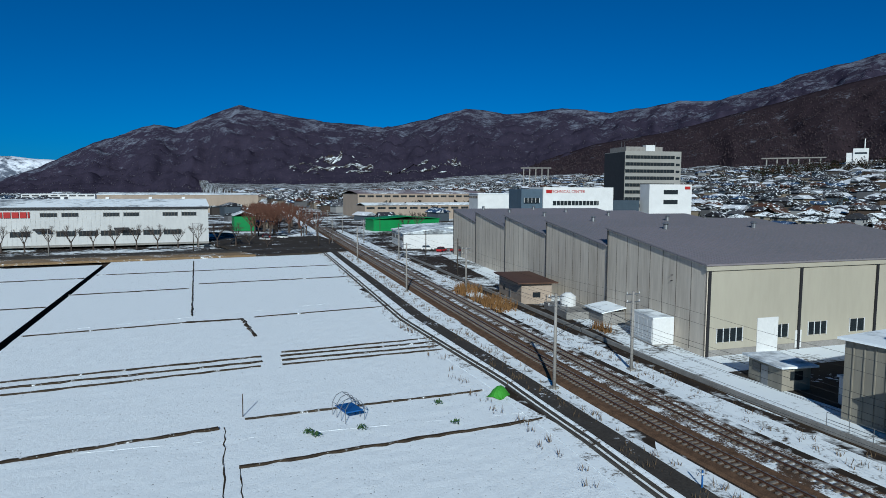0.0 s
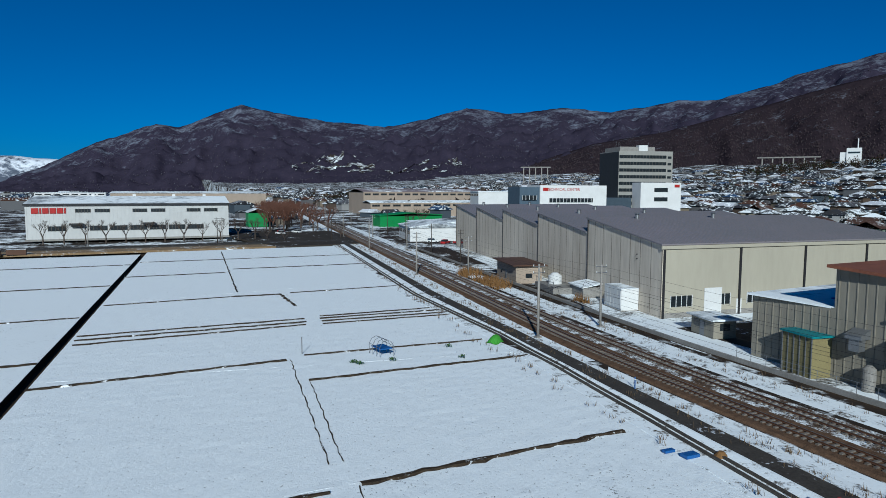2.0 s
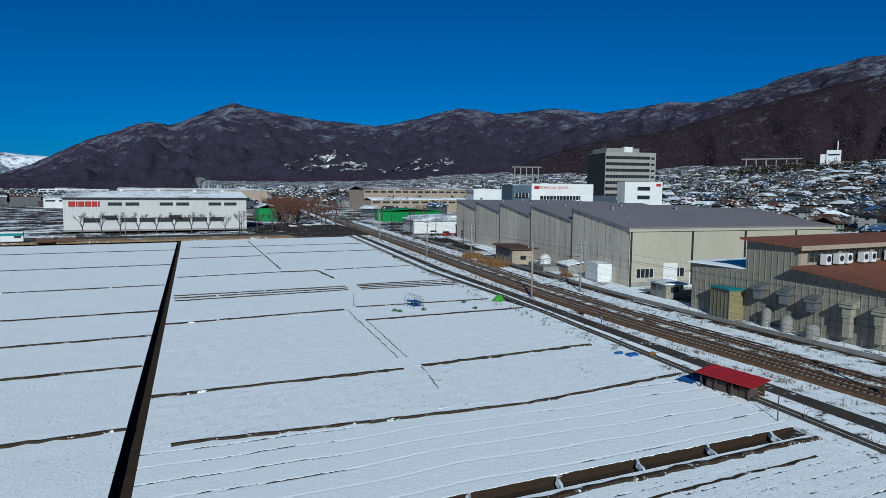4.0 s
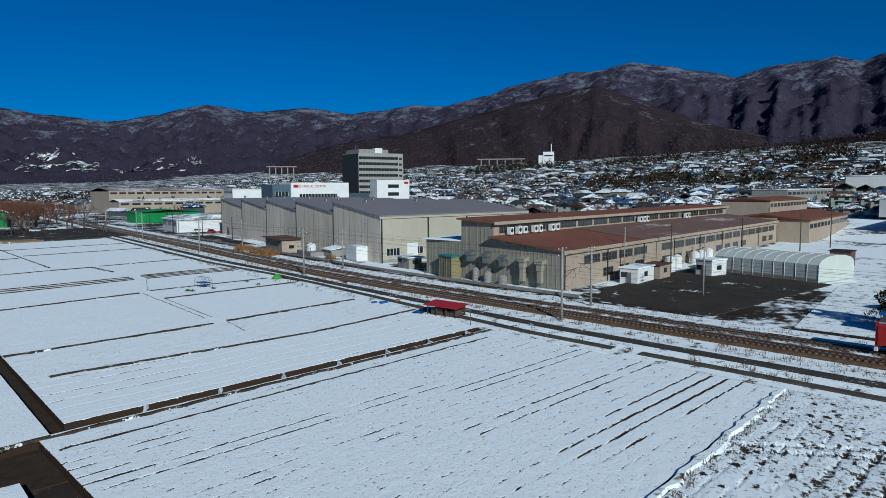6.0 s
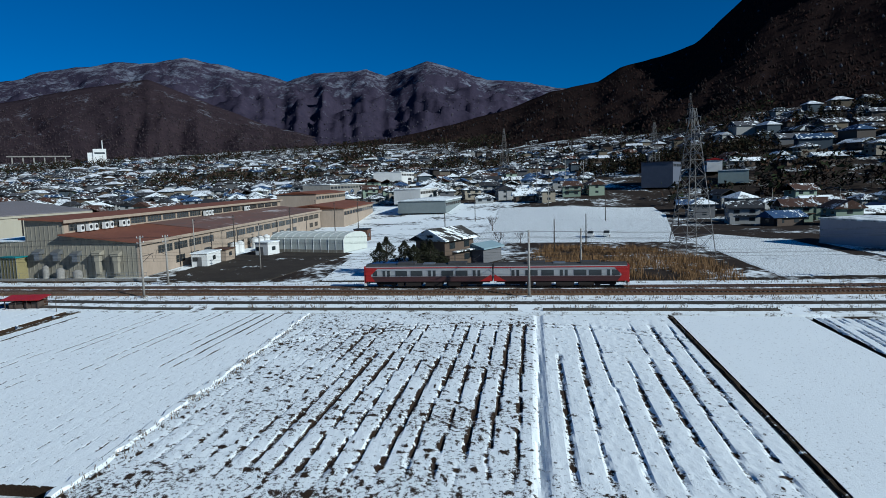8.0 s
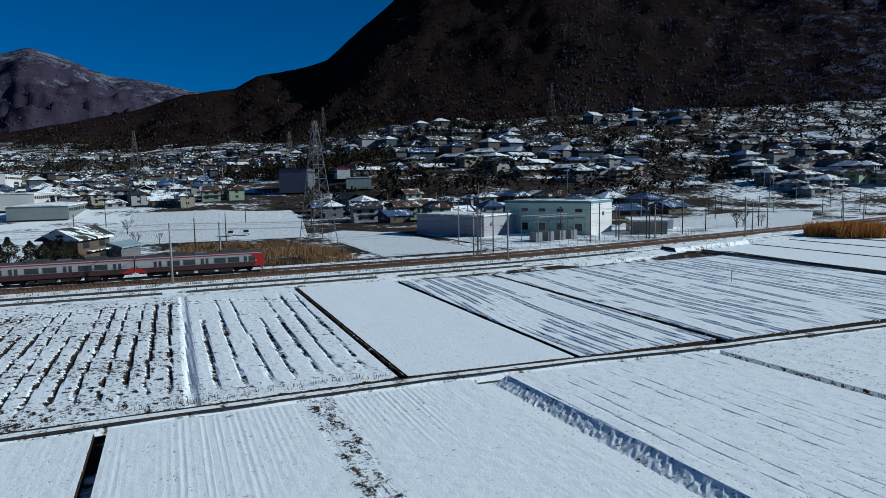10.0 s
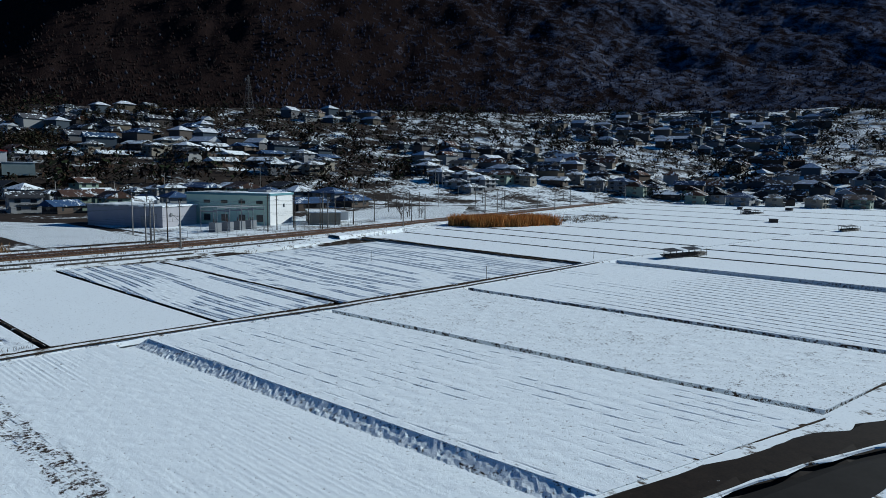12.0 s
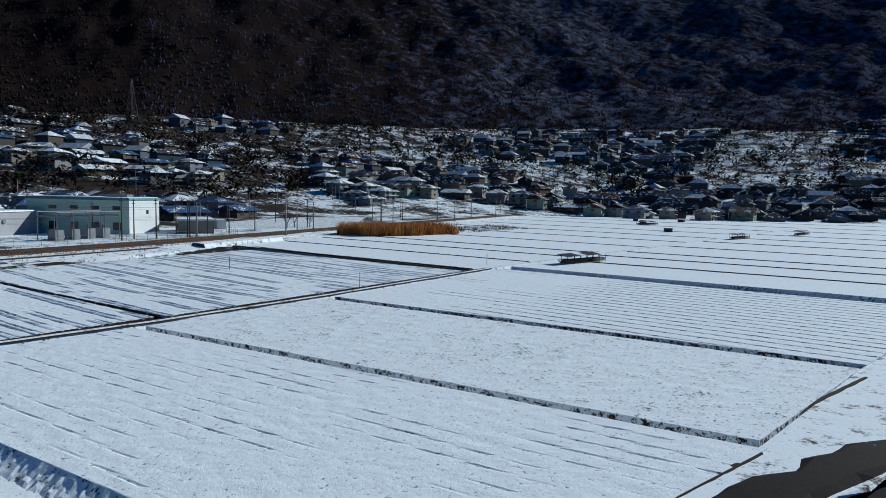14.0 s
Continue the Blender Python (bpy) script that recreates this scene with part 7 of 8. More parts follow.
greenhouse()
hut((50.0, -19.4), -13, 4.6, 3.6, 3.0, m_white, m_snowroof, "white prefab hut with blue door at the lot edge", "prefab_hut", 0.15)
hut((84, -34), 0, 4, 4, 3.2, m_trim, m_darksteel, "small brown wooden store building", "store", 0.2)
fh = house(7.0, 10.0, 2, False, patchy("striped_snow_roof", (0.07, 0.065, 0.06), (0.05, 0.045, 0.04), SNOW, 0.25, 0.50, 0.54, fine=1.0, bump=0.3, stretch=(1, 0.3, 1)), m_hwall[2], "old brown farmhouse with snow stripes on its roof", (29, -66, 0.05), 62, "farmhouse")
shed((34, -73), 62, 5, 7, 2.8, 0.9, m_hwall[3], mat("pale_blue_roof", (0.35, 0.47, 0.52), (0.28, 0.4, 0.45)), "low annex with a pale blue roof", "annex", 0, "house")
hut((13.5, -58.5), 0, 3.5, 6, 2.2, m_hwall[2], m_blue_sheet, "garden shed with a blue sheet roof", "garden_shed", 0.4)
for k, (x, y) in enumerate(((84, -99), (85, -103.5))):
    c = thing("parked_car", "small white hatchback parked by the snowy plot" if k else "silver and red estate car parked by the snowy plot", "car", (x, y, 0.15), 80)
    part("body", Mesh().box(-0.85, 0.85, -2.1, 2.1, 0.3, 0.95), m_white, c)
    part("cabin", Mesh().add([(-0.8, -1.9, 0.95), (0.8, -1.9, 0.95), (0.8, 1.0, 0.95), (-0.8, 1.0, 0.95), (-0.7, -1.6, 1.6), (0.7, -1.6, 1.6), (0.7, 0.4, 1.6), (-0.7, 0.4, 1.6)],
                             [(4, 5, 6, 7), (0, 1, 5, 4), (1, 2, 6, 5), (2, 3, 7, 6), (3, 0, 4, 7)]), m_glass, c)
    part("roof", Mesh().box(-0.7, 0.7, -1.6, 0.4, 1.6, 1.64), m_white, c)
    for wx in (-0.8, 0.8):
        for wy in (-1.3, 1.3):
            part("wheel", Mesh().tube((wx - 0.1, wy, 0.32), (wx + 0.1, wy, 0.32), 0.32, n=12), m_darksteel, c)


# ---------------------------------------------------------------- trees, reeds and woods
m_bark = mat("bark", (0.12, 0.09, 0.07), (0.07, 0.05, 0.04), scale=2, scale2=14, bump=0.5)
m_twig = mat("brown_twigs", (0.21, 0.095, 0.06), (0.12, 0.056, 0.038), scale=0.4, scale2=3, bump=0, rough=0.95)
m_leaf = mat("conifer_needles", (0.045, 0.045, 0.018), (0.02, 0.022, 0.01), scale=0.8, scale2=6, bump=0, rough=0.95)
m_reed = mat("dry_reed", (0.34, 0.185, 0.065), (0.20, 0.10, 0.035), scale=0.25, scale2=3, bump=0, rough=0.95)
m_drygrass = mat("dry_grass", (0.22, 0.15, 0.08), (0.12, 0.08, 0.045), scale=0.5, scale2=4, bump=0, rough=0.95)
m_green_leaf = mat("garden_leaf", (0.06, 0.13, 0.03), (0.035, 0.08, 0.02), scale=1, scale2=6, bump=0)
rt = random.Random(7)


def branches(ms, p, d, length, r, level, rnd, spread=0.6, lean=0.25):
    q = p + d * length
    ms.tube(p, q, r, r * 0.62, n=5 if level > 2 else 3)
    if level == 0:
        return
    for _ in range(3 if level > 1 else 4):
        nd = (d + Vector((rnd.uniform(-1, 1), rnd.uniform(-1, 1), rnd.uniform(-0.35, 0.7))) * spread + Vector((0, 0, lean * 0.4))).normalized()
        branches(ms, p + d * length * rnd.uniform(0.55, 1.0), nd, length * rnd.uniform(0.58, 0.78), r * 0.55, level - 1, rnd, spread, lean)


def bare_tree(at, high, seed, label="bare winter tree with fine dark twigs", material=None, z=None, group="bare trees"):
    rnd = random.Random(seed)
    t = thing("tree", label, "tree", (*at, (land(*at) if z is None else z) - 0.1), rnd.uniform(0, 360), group)
    tr, cr = Mesh(), Mesh()
    th = high * 0.3
    tr.tube((0, 0, 0), (0, 0, th), high * 0.028, high * 0.02, n=7)
    for k in range(4):
        a = k * math.pi / 2 + rnd.uniform(-0.4, 0.4)
        d = Vector((math.cos(a) * 0.6, math.sin(a) * 0.6, 0.9)).normalized()
        branches(cr, Vector((0, 0, th * rnd.uniform(0.8, 1.0))), d, high * 0.26, high * 0.014, 4, rnd)
    part("trunk", tr, m_bark, t)
    part("crown", cr, material or m_bark, t)
    return t


def conifer(at, high, seed, label, wide=0.32):
    rnd = random.Random(seed)
    t = thing("tree", label, "tree", (*at, 0.0), rnd.uniform(0, 360), "evergreens")
    part("trunk", Mesh().tube((0, 0, 0), (0, 0, high * 0.9), high * 0.03, high * 0.008, n=7), m_bark, t)
    cr = Mesh()
    for _ in range(2600):
        f = rnd.random() ** 0.8
        zz = high * (0.10 + 0.88 * f)
        lump = 1 + 0.35 * math.sin(zz * 2.6 + seed)
        rr = high * wide * (1 - f) ** 0.7 * (0.35 + 0.65 * rnd.random() ** 0.5) * lump
        a = rnd.uniform(0, 2 * math.pi) + 0.3 * math.sin(zz)
        c = Vector((math.cos(a) * rr, math.sin(a) * rr, zz))
        s = rnd.uniform(0.14, 0.34)
        u = Vector((rnd.uniform(-1, 1), rnd.uniform(-1, 1), rnd.uniform(-0.7, 0.4))).normalized() * s
        v = Vector((rnd.uniform(-1, 1), rnd.uniform(-1, 1), rnd.uniform(-0.5, 0.5))).normalized() * s * 0.6
        cr.add([c - u, c + v, c + u], [(0, 1, 2)])
    part("crown", cr, m_leaf, t)
    return t


for k, (x, y, h) in enumerate(((15.0, -57.2, 7.0), (17.5, -60.0, 6.0), (13.8, -62.5, 5.6), (16.5, -65, 6.2), (18.5, -55.0, 5.6), (20.5, -63, 5.5), (14.0, -67.5, 4.2))):
    conifer((x, y), h, 20 + k, "dense dark evergreen tree beside the farmhouse", 0.42)
# row of planted trees in front of the white hall
p0 = bare_tree((-88, 222), 9.5, 1, "bare street tree before the white hall", z=0.0, group="hall trees")
for k in range(1, 12):
    x = -88 + k * 6.3
    if k % 4 == 0:
        bare_tree((x, 223 + rt.uniform(-2, 2)), rt.uniform(7.5, 10), 40 + k, "bare street tree before the white hall", z=0.0, group="hall trees")
    else:
        copy_thing(p0, pose(x, 222 + rt.uniform(-2, 2), -0.1, 0, 0, rt.uniform(0, 360)) @ Matrix.Diagonal((1, 1, 1, 1)))
for k, (x, y, h) in enumerate(((-14, 226, 7), (-9, 216, 6), (14, 222, 8), (66, 268, 12), (70, 300, 10), (58, 262, 9), (60, -190, 7), (26, -236, 6), (30, -240, 5.5), (33, -246, 6), (28, -248, 5), (112, -70, 6), (60, -75, 5), (70, -80, 4))):
    bare_tree((x, y), h, 60 + k)
# reddish copse beside the line in the north
c0 = bare_tree((18, 262), 14, 90, "reddish bare copse tree beside the railway", m_twig, 0.0, "copse trees")
c1 = bare_tree((15, 270), 12.5, 91, "reddish bare copse tree beside the railway", m_twig, 0.0, "copse trees")
for k in range(60):
    y = 268 + k * 3.0
    copy_thing(c0 if k % 2 else c1, pose(rail_x(y) - 18 + rt.uniform(-20, 6), y + rt.uniform(-3, 3), -0.1, 0, 0, rt.uniform(0, 360)))


def tufts(name, pts, hmin, hmax, wide, n, material, label, seed, zf=None, cat="reeds"):
    """Upright blades in clumps: one object for what nobody could count."""
    rnd = random.Random(seed)
    ms = Mesh()
    for x, y in pts:
        z = land(x, y) if zf is None else zf
        for _ in range(n):
            bx, by = x + rnd.gauss(0, wide), y + rnd.gauss(0, wide)
            h = rnd.uniform(hmin, hmax)
            a = rnd.uniform(0, 2 * math.pi)
            w = 0.03 + h * 0.025
            lx, ly = rnd.gauss(0, 0.22) * h, rnd.gauss(0, 0.22) * h
            ms.add([(bx - math.cos(a) * w, by - math.sin(a) * w, z - 0.1), (bx + math.cos(a) * w, by + math.sin(a) * w, z - 0.1), (bx + lx, by + ly, z + h)], [(0, 1, 2)])
    return tagged(ms.make(name, material), label, cat, kind="stuff")


def scatter(poly, n, seed):
    rnd = random.Random(seed)
    xs, ys = [p[0] for p in poly], [p[1] for p in poly]
    out = []
    while len(out) < n:
        x, y = rnd.uniform(min(xs), max(xs)), rnd.uniform(min(ys), max(ys))
        if inside(x, y, poly) and noise.noise(Vector((x * 0.12, y * 0.12, seed))) > -0.25:
            out.append((x, y))
    return out


tufts("dry_reeds", scatter([(14, -84), (40, -83), (60, -86), (56, -108), (34, -118), (7, -116), (7, -106)], 1700, 3), 0.3, 1.2, 0.8, 11, mat("brown_reed", (0.36, 0.21, 0.09), (0.20, 0.115, 0.055), scale=0.2, scale2=2, bump=0, rough=0.95), "tall brown reeds filling the wet plot under the pylon", 5, 0.0)
tufts("dry_reeds", scatter([(-1, -229), (3, -236), (-7, -262), (-18, -266), (-15, -250), (-9, -236)], 620, 4), 2.0, 4.2, 0.45, 18, mat("golden_reed", (0.62, 0.29, 0.07), (0.42, 0.18, 0.045), scale=0.25, scale2=3, bump=0, rough=0.95), "thick bank of golden dry reeds beside the fields", 6, -0.3)
tufts("dry_grass", scatter([(-16, -266), (0, -264), (4, -330), (-22, -312)], 340, 8), 0.3, 0.9, 0.5, 10, m_drygrass, "sparse dry grass in the snow", 9, -0.3, "grass")
vp = []
for _ in range(1500):
    y = rt.uniform(-210, 190)
    vp.append((rail_x(y) + rt.choice((-9.4, -8.2, -7.4, -14.6, 4.2, 5.2, 6.2)) + rt.gauss(0, 0.5), y))
tufts("dry_grass", vp, 0.15, 0.6, 0.25, 6, m_drygrass, "tufts of dry grass on the snowy railway verge", 11, -0.05, "grass")
vp = []
for a, b in (((-68, -57.6), (-18.2, -54.7)), ((-66.6, -99), (-66.6, -80))):
    for p in split_line(a, b, 0.55):
        vp.append((p[0] + rt.gauss(0, 0.25), p[1] + rt.gauss(0, 0.25)))
tufts("dry_grass", vp, 0.1, 0.4, 0.2, 7, m_drygrass, "dry grass along the field bunds", 13, -0.32, "grass")
tufts("dry_grass", scatter([(12, 78), (16, 104), (10.5, 104), (8.5, 78)], 140, 15), 0.8, 2.0, 0.4, 10, m_reed, "dry cane grass beside the trackside hut", 16, 0.0, "grass")
tufts("dry_grass", [(15.6, 59 + k * 0.3) for k in range(12)], 0.6, 1.8, 0.35, 12, m_reed, "dry bush by the white cabinet", 17, 0.0, "grass")


# woods on the slopes: bare crowns and conifers as small ragged spires
def woods(name, slope, n, s0, s1, size, cols, label, seed, az=(0, 1)):
    g, nr = SLOPES[slope]
    rnd = np.random.RandomState(seed)
    ai = rnd.uniform(az[0], az[1], n) * (g.shape[0] - 2)
    sj = (s0 + (s1 - s0) * rnd.uniform(0, 1, n) ** 1.3) * (nr - 1)
    i, j = ai.astype(int), sj.astype(int)
    u, v = (ai - i)[:, None], (sj - j)[:, None]
    p = (g[i, j] * (1 - u) + g[i + 1, j] * u) * (1 - v) + (g[i, j + 1] * (1 - u) + g[i + 1, j + 1] * u) * v
    vs, fs = [], []
    for k in range(n):
        h = size * rnd.uniform(0.6, 1.3)
        w = h * rnd.uniform(0.28, 0.5)
        a = rnd.uniform(0, 6.28)
        o = len(vs)
        x, y, z = p[k]
        for q in range(5):
            t = a + q * 1.2566
            rr = w * rnd.uniform(0.7, 1.2)
            vs.append((x + math.cos(t) * rr, y + math.sin(t) * rr, z + h * rnd.uniform(0.25, 0.5)))
        vs.append((x, y, z - 1.0))
        vs.append((x + rnd.uniform(-w, w) * 0.3, y + rnd.uniform(-w, w) * 0.3, z + h))
        for q in range(5):
            fs.append((o + q, o + (q + 1) % 5, o + 6))
            fs.append((o + (q + 1) % 5, o + q, o + 5))
    return tagged(Mesh().add(vs, fs).make(name, islands(name + "_crowns", cols, 0.95)), label, "woods", kind="stuff")


BR = [(0.050, 0.032, 0.022), (0.035, 0.024, 0.018), (0.016, 0.018, 0.012), (0.060, 0.036, 0.024), (0.028, 0.022, 0.018), (0.012, 0.014, 0.010)]
BRM = [(0.030, 0.020, 0.017), (0.022, 0.017, 0.016), (0.020, 0.017, 0.016), (0.040, 0.022, 0.018)] * 7 + [(0.08, 0.085, 0.10)]
woods("near_woods", "wooded_mountain", 10500, 0.0, 0.97, 3.6, BRM, "bare and evergreen woods on the near mountain", 1, (0.0, 0.37))
# These bluish-grey crown colours carry painted haze over the southern slope.
woods("hazy_woods", "wooded_mountain", 10500, 0.0, 0.97, 3.6, [(0.066, 0.066, 0.095), (0.055, 0.055, 0.080), (0.050, 0.048, 0.066), (0.078, 0.080, 0.11)], "bare woods on the shaded side of the mountain, haze tinted into the crowns", 4, (0.35, 0.80))
# Hill and range crowns repeat the haze tint of the slopes beneath them.
woods("hill_woods", "dark_hill", 12000, 0.0, 0.94, 3.2, [(0.056, 0.040, 0.044), (0.042, 0.034, 0.038), (0.066, 0.050, 0.052)], "dark woods on the hill", 2)
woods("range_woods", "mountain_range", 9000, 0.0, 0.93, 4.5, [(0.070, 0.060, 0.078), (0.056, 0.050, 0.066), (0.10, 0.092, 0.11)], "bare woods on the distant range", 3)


# clumps of trees among the houses
def town_trees(n, seed):
    rnd = random.Random(seed)
    ms = Mesh()
    k = 0
    while k < n:
        y = rnd.uniform(-1100, 700)
        x = rail_x(min(y, 300)) + front(y) + 20 + 760 * rnd.random()
        grove = noise.noise(Vector((x * 0.008, y * 0.008, 2.5))) < -0.1
        if not grove and rnd.random() < 0.82:
            continue
        if any(x0 < x < x1 and y0 < y < y1 for x0, x1, y0, y1 in KEEP_OUT) or any(inside(x, y, p) for p in FIELDS_EAST):
            continue
        k += 1
        h = rnd.uniform(4, 12) if grove else rnd.uniform(3, 7)
        z = land(x, y) - 0.3
        for _ in range(30):
            c = Vector((x + rnd.gauss(0, h * 0.2), y + rnd.gauss(0, h * 0.2), z + h * rnd.uniform(0.15, 1.0)))
            s = h * rnd.uniform(0.08, 0.2)
            a, b = Vector((rnd.uniform(-1, 1), rnd.uniform(-1, 1), rnd.uniform(-1, 1))) * s, Vector((rnd.uniform(-1, 1), rnd.uniform(-1, 1), rnd.uniform(-1, 1))) * s
            ms.add([c + a, c + b, c - a], [(0, 1, 2)])
    return tagged(ms.make("town_trees", islands("town_tree_leaf", BR + [(0.03, 0.04, 0.018)], 0.95)), "dark garden trees between the houses", "trees", kind="stuff")


town_trees(5200, 8)


def grove(name, cx, cy, rx, ry, n, seed, label):
    """A stand of tall evergreens and bare oaks made of many small clumps."""
    rnd = random.Random(seed)
    ms = Mesh()
    for _ in range(n):
        a, q = rnd.uniform(0, 6.283), rnd.random() ** 0.5
        x, y = cx + rx * q * math.cos(a), cy + ry * q * math.sin(a)
        z, h = land(x, y) - 0.3, rnd.uniform(7, 13)
        ms.tube((x, y, z), (x, y, z + h * 0.6), 0.2, 0.1, n=4)
        for _ in range(70):
            f = rnd.random()
            w = h * 0.24 * (1.1 - f)
            c = Vector((x + rnd.gauss(0, w), y + rnd.gauss(0, w), z + h * (0.2 + 0.8 * f)))
            s = rnd.uniform(0.5, 1.2)
            u, v = Vector((rnd.uniform(-1, 1), rnd.uniform(-1, 1), rnd.uniform(-1, 1))) * s, Vector((rnd.uniform(-1, 1), rnd.uniform(-1, 1), rnd.uniform(-1, 1))) * s
            ms.add([c + u, c + v, c - u], [(0, 1, 2)])
    return tagged(ms.make(name, islands(name + "_leaf", [(0.03, 0.028, 0.016), (0.045, 0.026, 0.016), (0.02, 0.022, 0.013)], 0.95)), label, "trees", kind="stuff")


grove("grove", 345, -175, 30, 66, 170, 41, "dark grove of tall evergreens behind the houses")
grove("grove", 420, -330, 34, 60, 120, 42, "dark brown wood at the top of the town")


# ---------------------------------------------------------------- small things in the fields
def red_shed():
    s = thing("field_shed", "low open farm shed with a red sheet roof", "shed", (-14.6, -9.6, -0.25), 6)
    for x, h in ((-1.0, 1.3), (1.0, 1.62)):
        for y in (-2.5, -0.8, 0.9, 2.5):
            part("post", Mesh().box(x - 0.05, x + 0.05, y - 0.05, y + 0.05, 0, h), m_bark, s)
    for k in range(8):
        y0 = -3.0 + 0.75 * k
        part("roof_sheet", Mesh().add([(x, y, z + d) for d in (0, 0.04 + 0.02 * (k % 2)) for x, y, z in ((-1.4, y0, 1.28), (1.35, y0, 1.66), (1.35, y0 + 0.76, 1.66), (-1.4, y0 + 0.76, 1.28))],
                                      [(3, 2, 1, 0), (4, 5, 6, 7), (0, 1, 5, 4), (1, 2, 6, 5), (2, 3, 7, 6), (3, 0, 4, 7)]), m_red, s, "bright red sheet")
    for k in range(4):
        part("back_board", Mesh().box(0.98, 1.03, -2.6, 2.6, 0.1 + 0.36 * k, 0.42 + 0.36 * k), m_trim, s)
    for y in (-2.2, -1.1, 0.1, 1.2):
        part("straw_bale", Mesh().box(-0.7, 0.7, y, y + 0.95, 0, rt.uniform(0.6, 1.0)), m_bark, s, "stacked straw and timber")
    return s


red_shed()
bt = thing("tarpaulin", "crumpled blue tarpaulin beside the shed", "tarpaulin", (-15.4, -5.2, -0.3), 20)
tm = Mesh()
for i in range(7):
    for j in range(6):
        tm.v.append((i * 0.35 - 1, j * 0.35 - 0.9, 0.35 * abs(noise.noise(Vector((i * 0.9, j * 0.8, 4.0)))) + 0.05))
tm.f = [(i * 6 + j, i * 6 + j + 1, (i + 1) * 6 + j + 1, (i + 1) * 6 + j) for i in range(6) for j in range(5)]
tm.mi = [0] * len(tm.f)
part("sheet", tm, m_blue_sheet, bt)
gp = thing("covered_heap", "heap under a bright green cover at the field edge", "heap", (-10.9, 41.2, -0.3), 30)
gm = Mesh()
for i in range(9):
    for j in range(7):
        u, v = i / 8 - 0.5, j / 6 - 0.5
        gm.v.append((u * 2.2, v * 1.7, max(0, 1.0 * (1 - 3.4 * (u * u + v * v))) + 0.08 * noise.noise(Vector((i * 0.7, j * 0.7, 1.0)))))
gm.f = [(i * 7 + j, i * 7 + j + 1, (i + 1) * 7 + j + 1, (i + 1) * 7 + j) for i in range(8) for j in range(6)]
gm.mi = [0] * len(gm.f)
part("cover", gm, mat("lime_cover", (0.10, 0.42, 0.04), (0.07, 0.32, 0.03)), gp)
hp = thing("straw_heap", "small orange-brown straw heap and blue scraps", "heap", (-12.2, 3.4, -0.3), 0)
part("straw", Mesh().tube((0, 0, 0), (0, 0, 0.45), 0.6, 0.2, n=9), m_reed, hp)
part("scrap", Mesh().box(-2.6, -1.4, 0.6, 1.3, 0, 0.25), m_blue_sheet, hp)
part("scrap", Mesh().box(-3.3, -2.4, 2.0, 2.4, 0, 0.2), m_blue_sheet, hp)
hf = thing("garden_hoops", "steel greenhouse hoop frame with a scrap of blue sheet", "frame", (-25.8, 39.6, -0.35), 10)
for k in range(4):
    hm = Mesh()
    pts = [(-0.9, 0), (-0.9, 1.2), (-0.55, 1.75), (0, 1.95), (0.55, 1.75), (0.9, 1.2), (0.9, 0)]
    for (xa, za), (xb, zb) in zip(pts[:-1], pts[1:]):
        hm.tube((xa, k * 0.9, za), (xb, k * 0.9, zb), 0.03, n=5)
    part("hoop", hm, m_steel, hf)
for x, z in ((-0.9, 1.2), (0, 1.95), (0.9, 1.2)):
    part("purlin", Mesh().tube((x, 0, z), (x, 2.7, z), 0.025, n=5), m_steel, hf)
part("sheet", Mesh().box(-0.8, 0.8, 0.1, 2.4, 0.85, 0.95), m_blue_sheet, hf, "blue sheet")
for k, (x, y) in enumerate(((-30.1, 38.5), (-29.6, 37.6), (-25.7, 37.7), (-18.0, 35.9), (-17.4, 41.2))):
    g = thing("cabbage_patch", "little clump of green winter vegetables in the snow", "vegetables", (x, y, -0.33), group="vegetable clumps")
    cm = Mesh()
    for _ in range(60):
        a, r = rt.uniform(0, 6.28), rt.uniform(0, 0.45)
        c = Vector((math.cos(a) * r, math.sin(a) * r, rt.uniform(0, 0.25)))
        u = Vector((rt.uniform(-1, 1), rt.uniform(-1, 1), rt.uniform(0, 1))) * 0.14
        v = Vector((rt.uniform(-1, 1), rt.uniform(-1, 1), rt.uniform(0, 1))) * 0.12
        cm.add([c, c + u, c + u + v, c + v], [(0, 1, 2, 3)])
    part("leaves", cm, m_green_leaf, g)
for x, y in ((-34.6, 44.6), (-17.0, -16.4), (-69.6, -195.5), (-71.0, -159.6), (-44, -160)):
    p = thing("field_post", "slim wooden post standing in the snow", "post", (x, y, -0.4), group="field posts")
    part("stake", Mesh().tube((0, 0, 0), (0, 0, 2.1), 0.05, 0.04, n=6), m_bark, p)
bm_ = thing("roadside_marker", "blue and white marker post beside the line", "marker", (-8.0, 18.0, -0.1))
part("post", Mesh().tube((0, 0, 0), (0, 0, 1.3), 0.06, n=8), m_blue_sheet, bm_)
part("band", Mesh().tube((0, 0, 1.0), (0, 0, 1.12), 0.065, n=8), m_white, bm_)


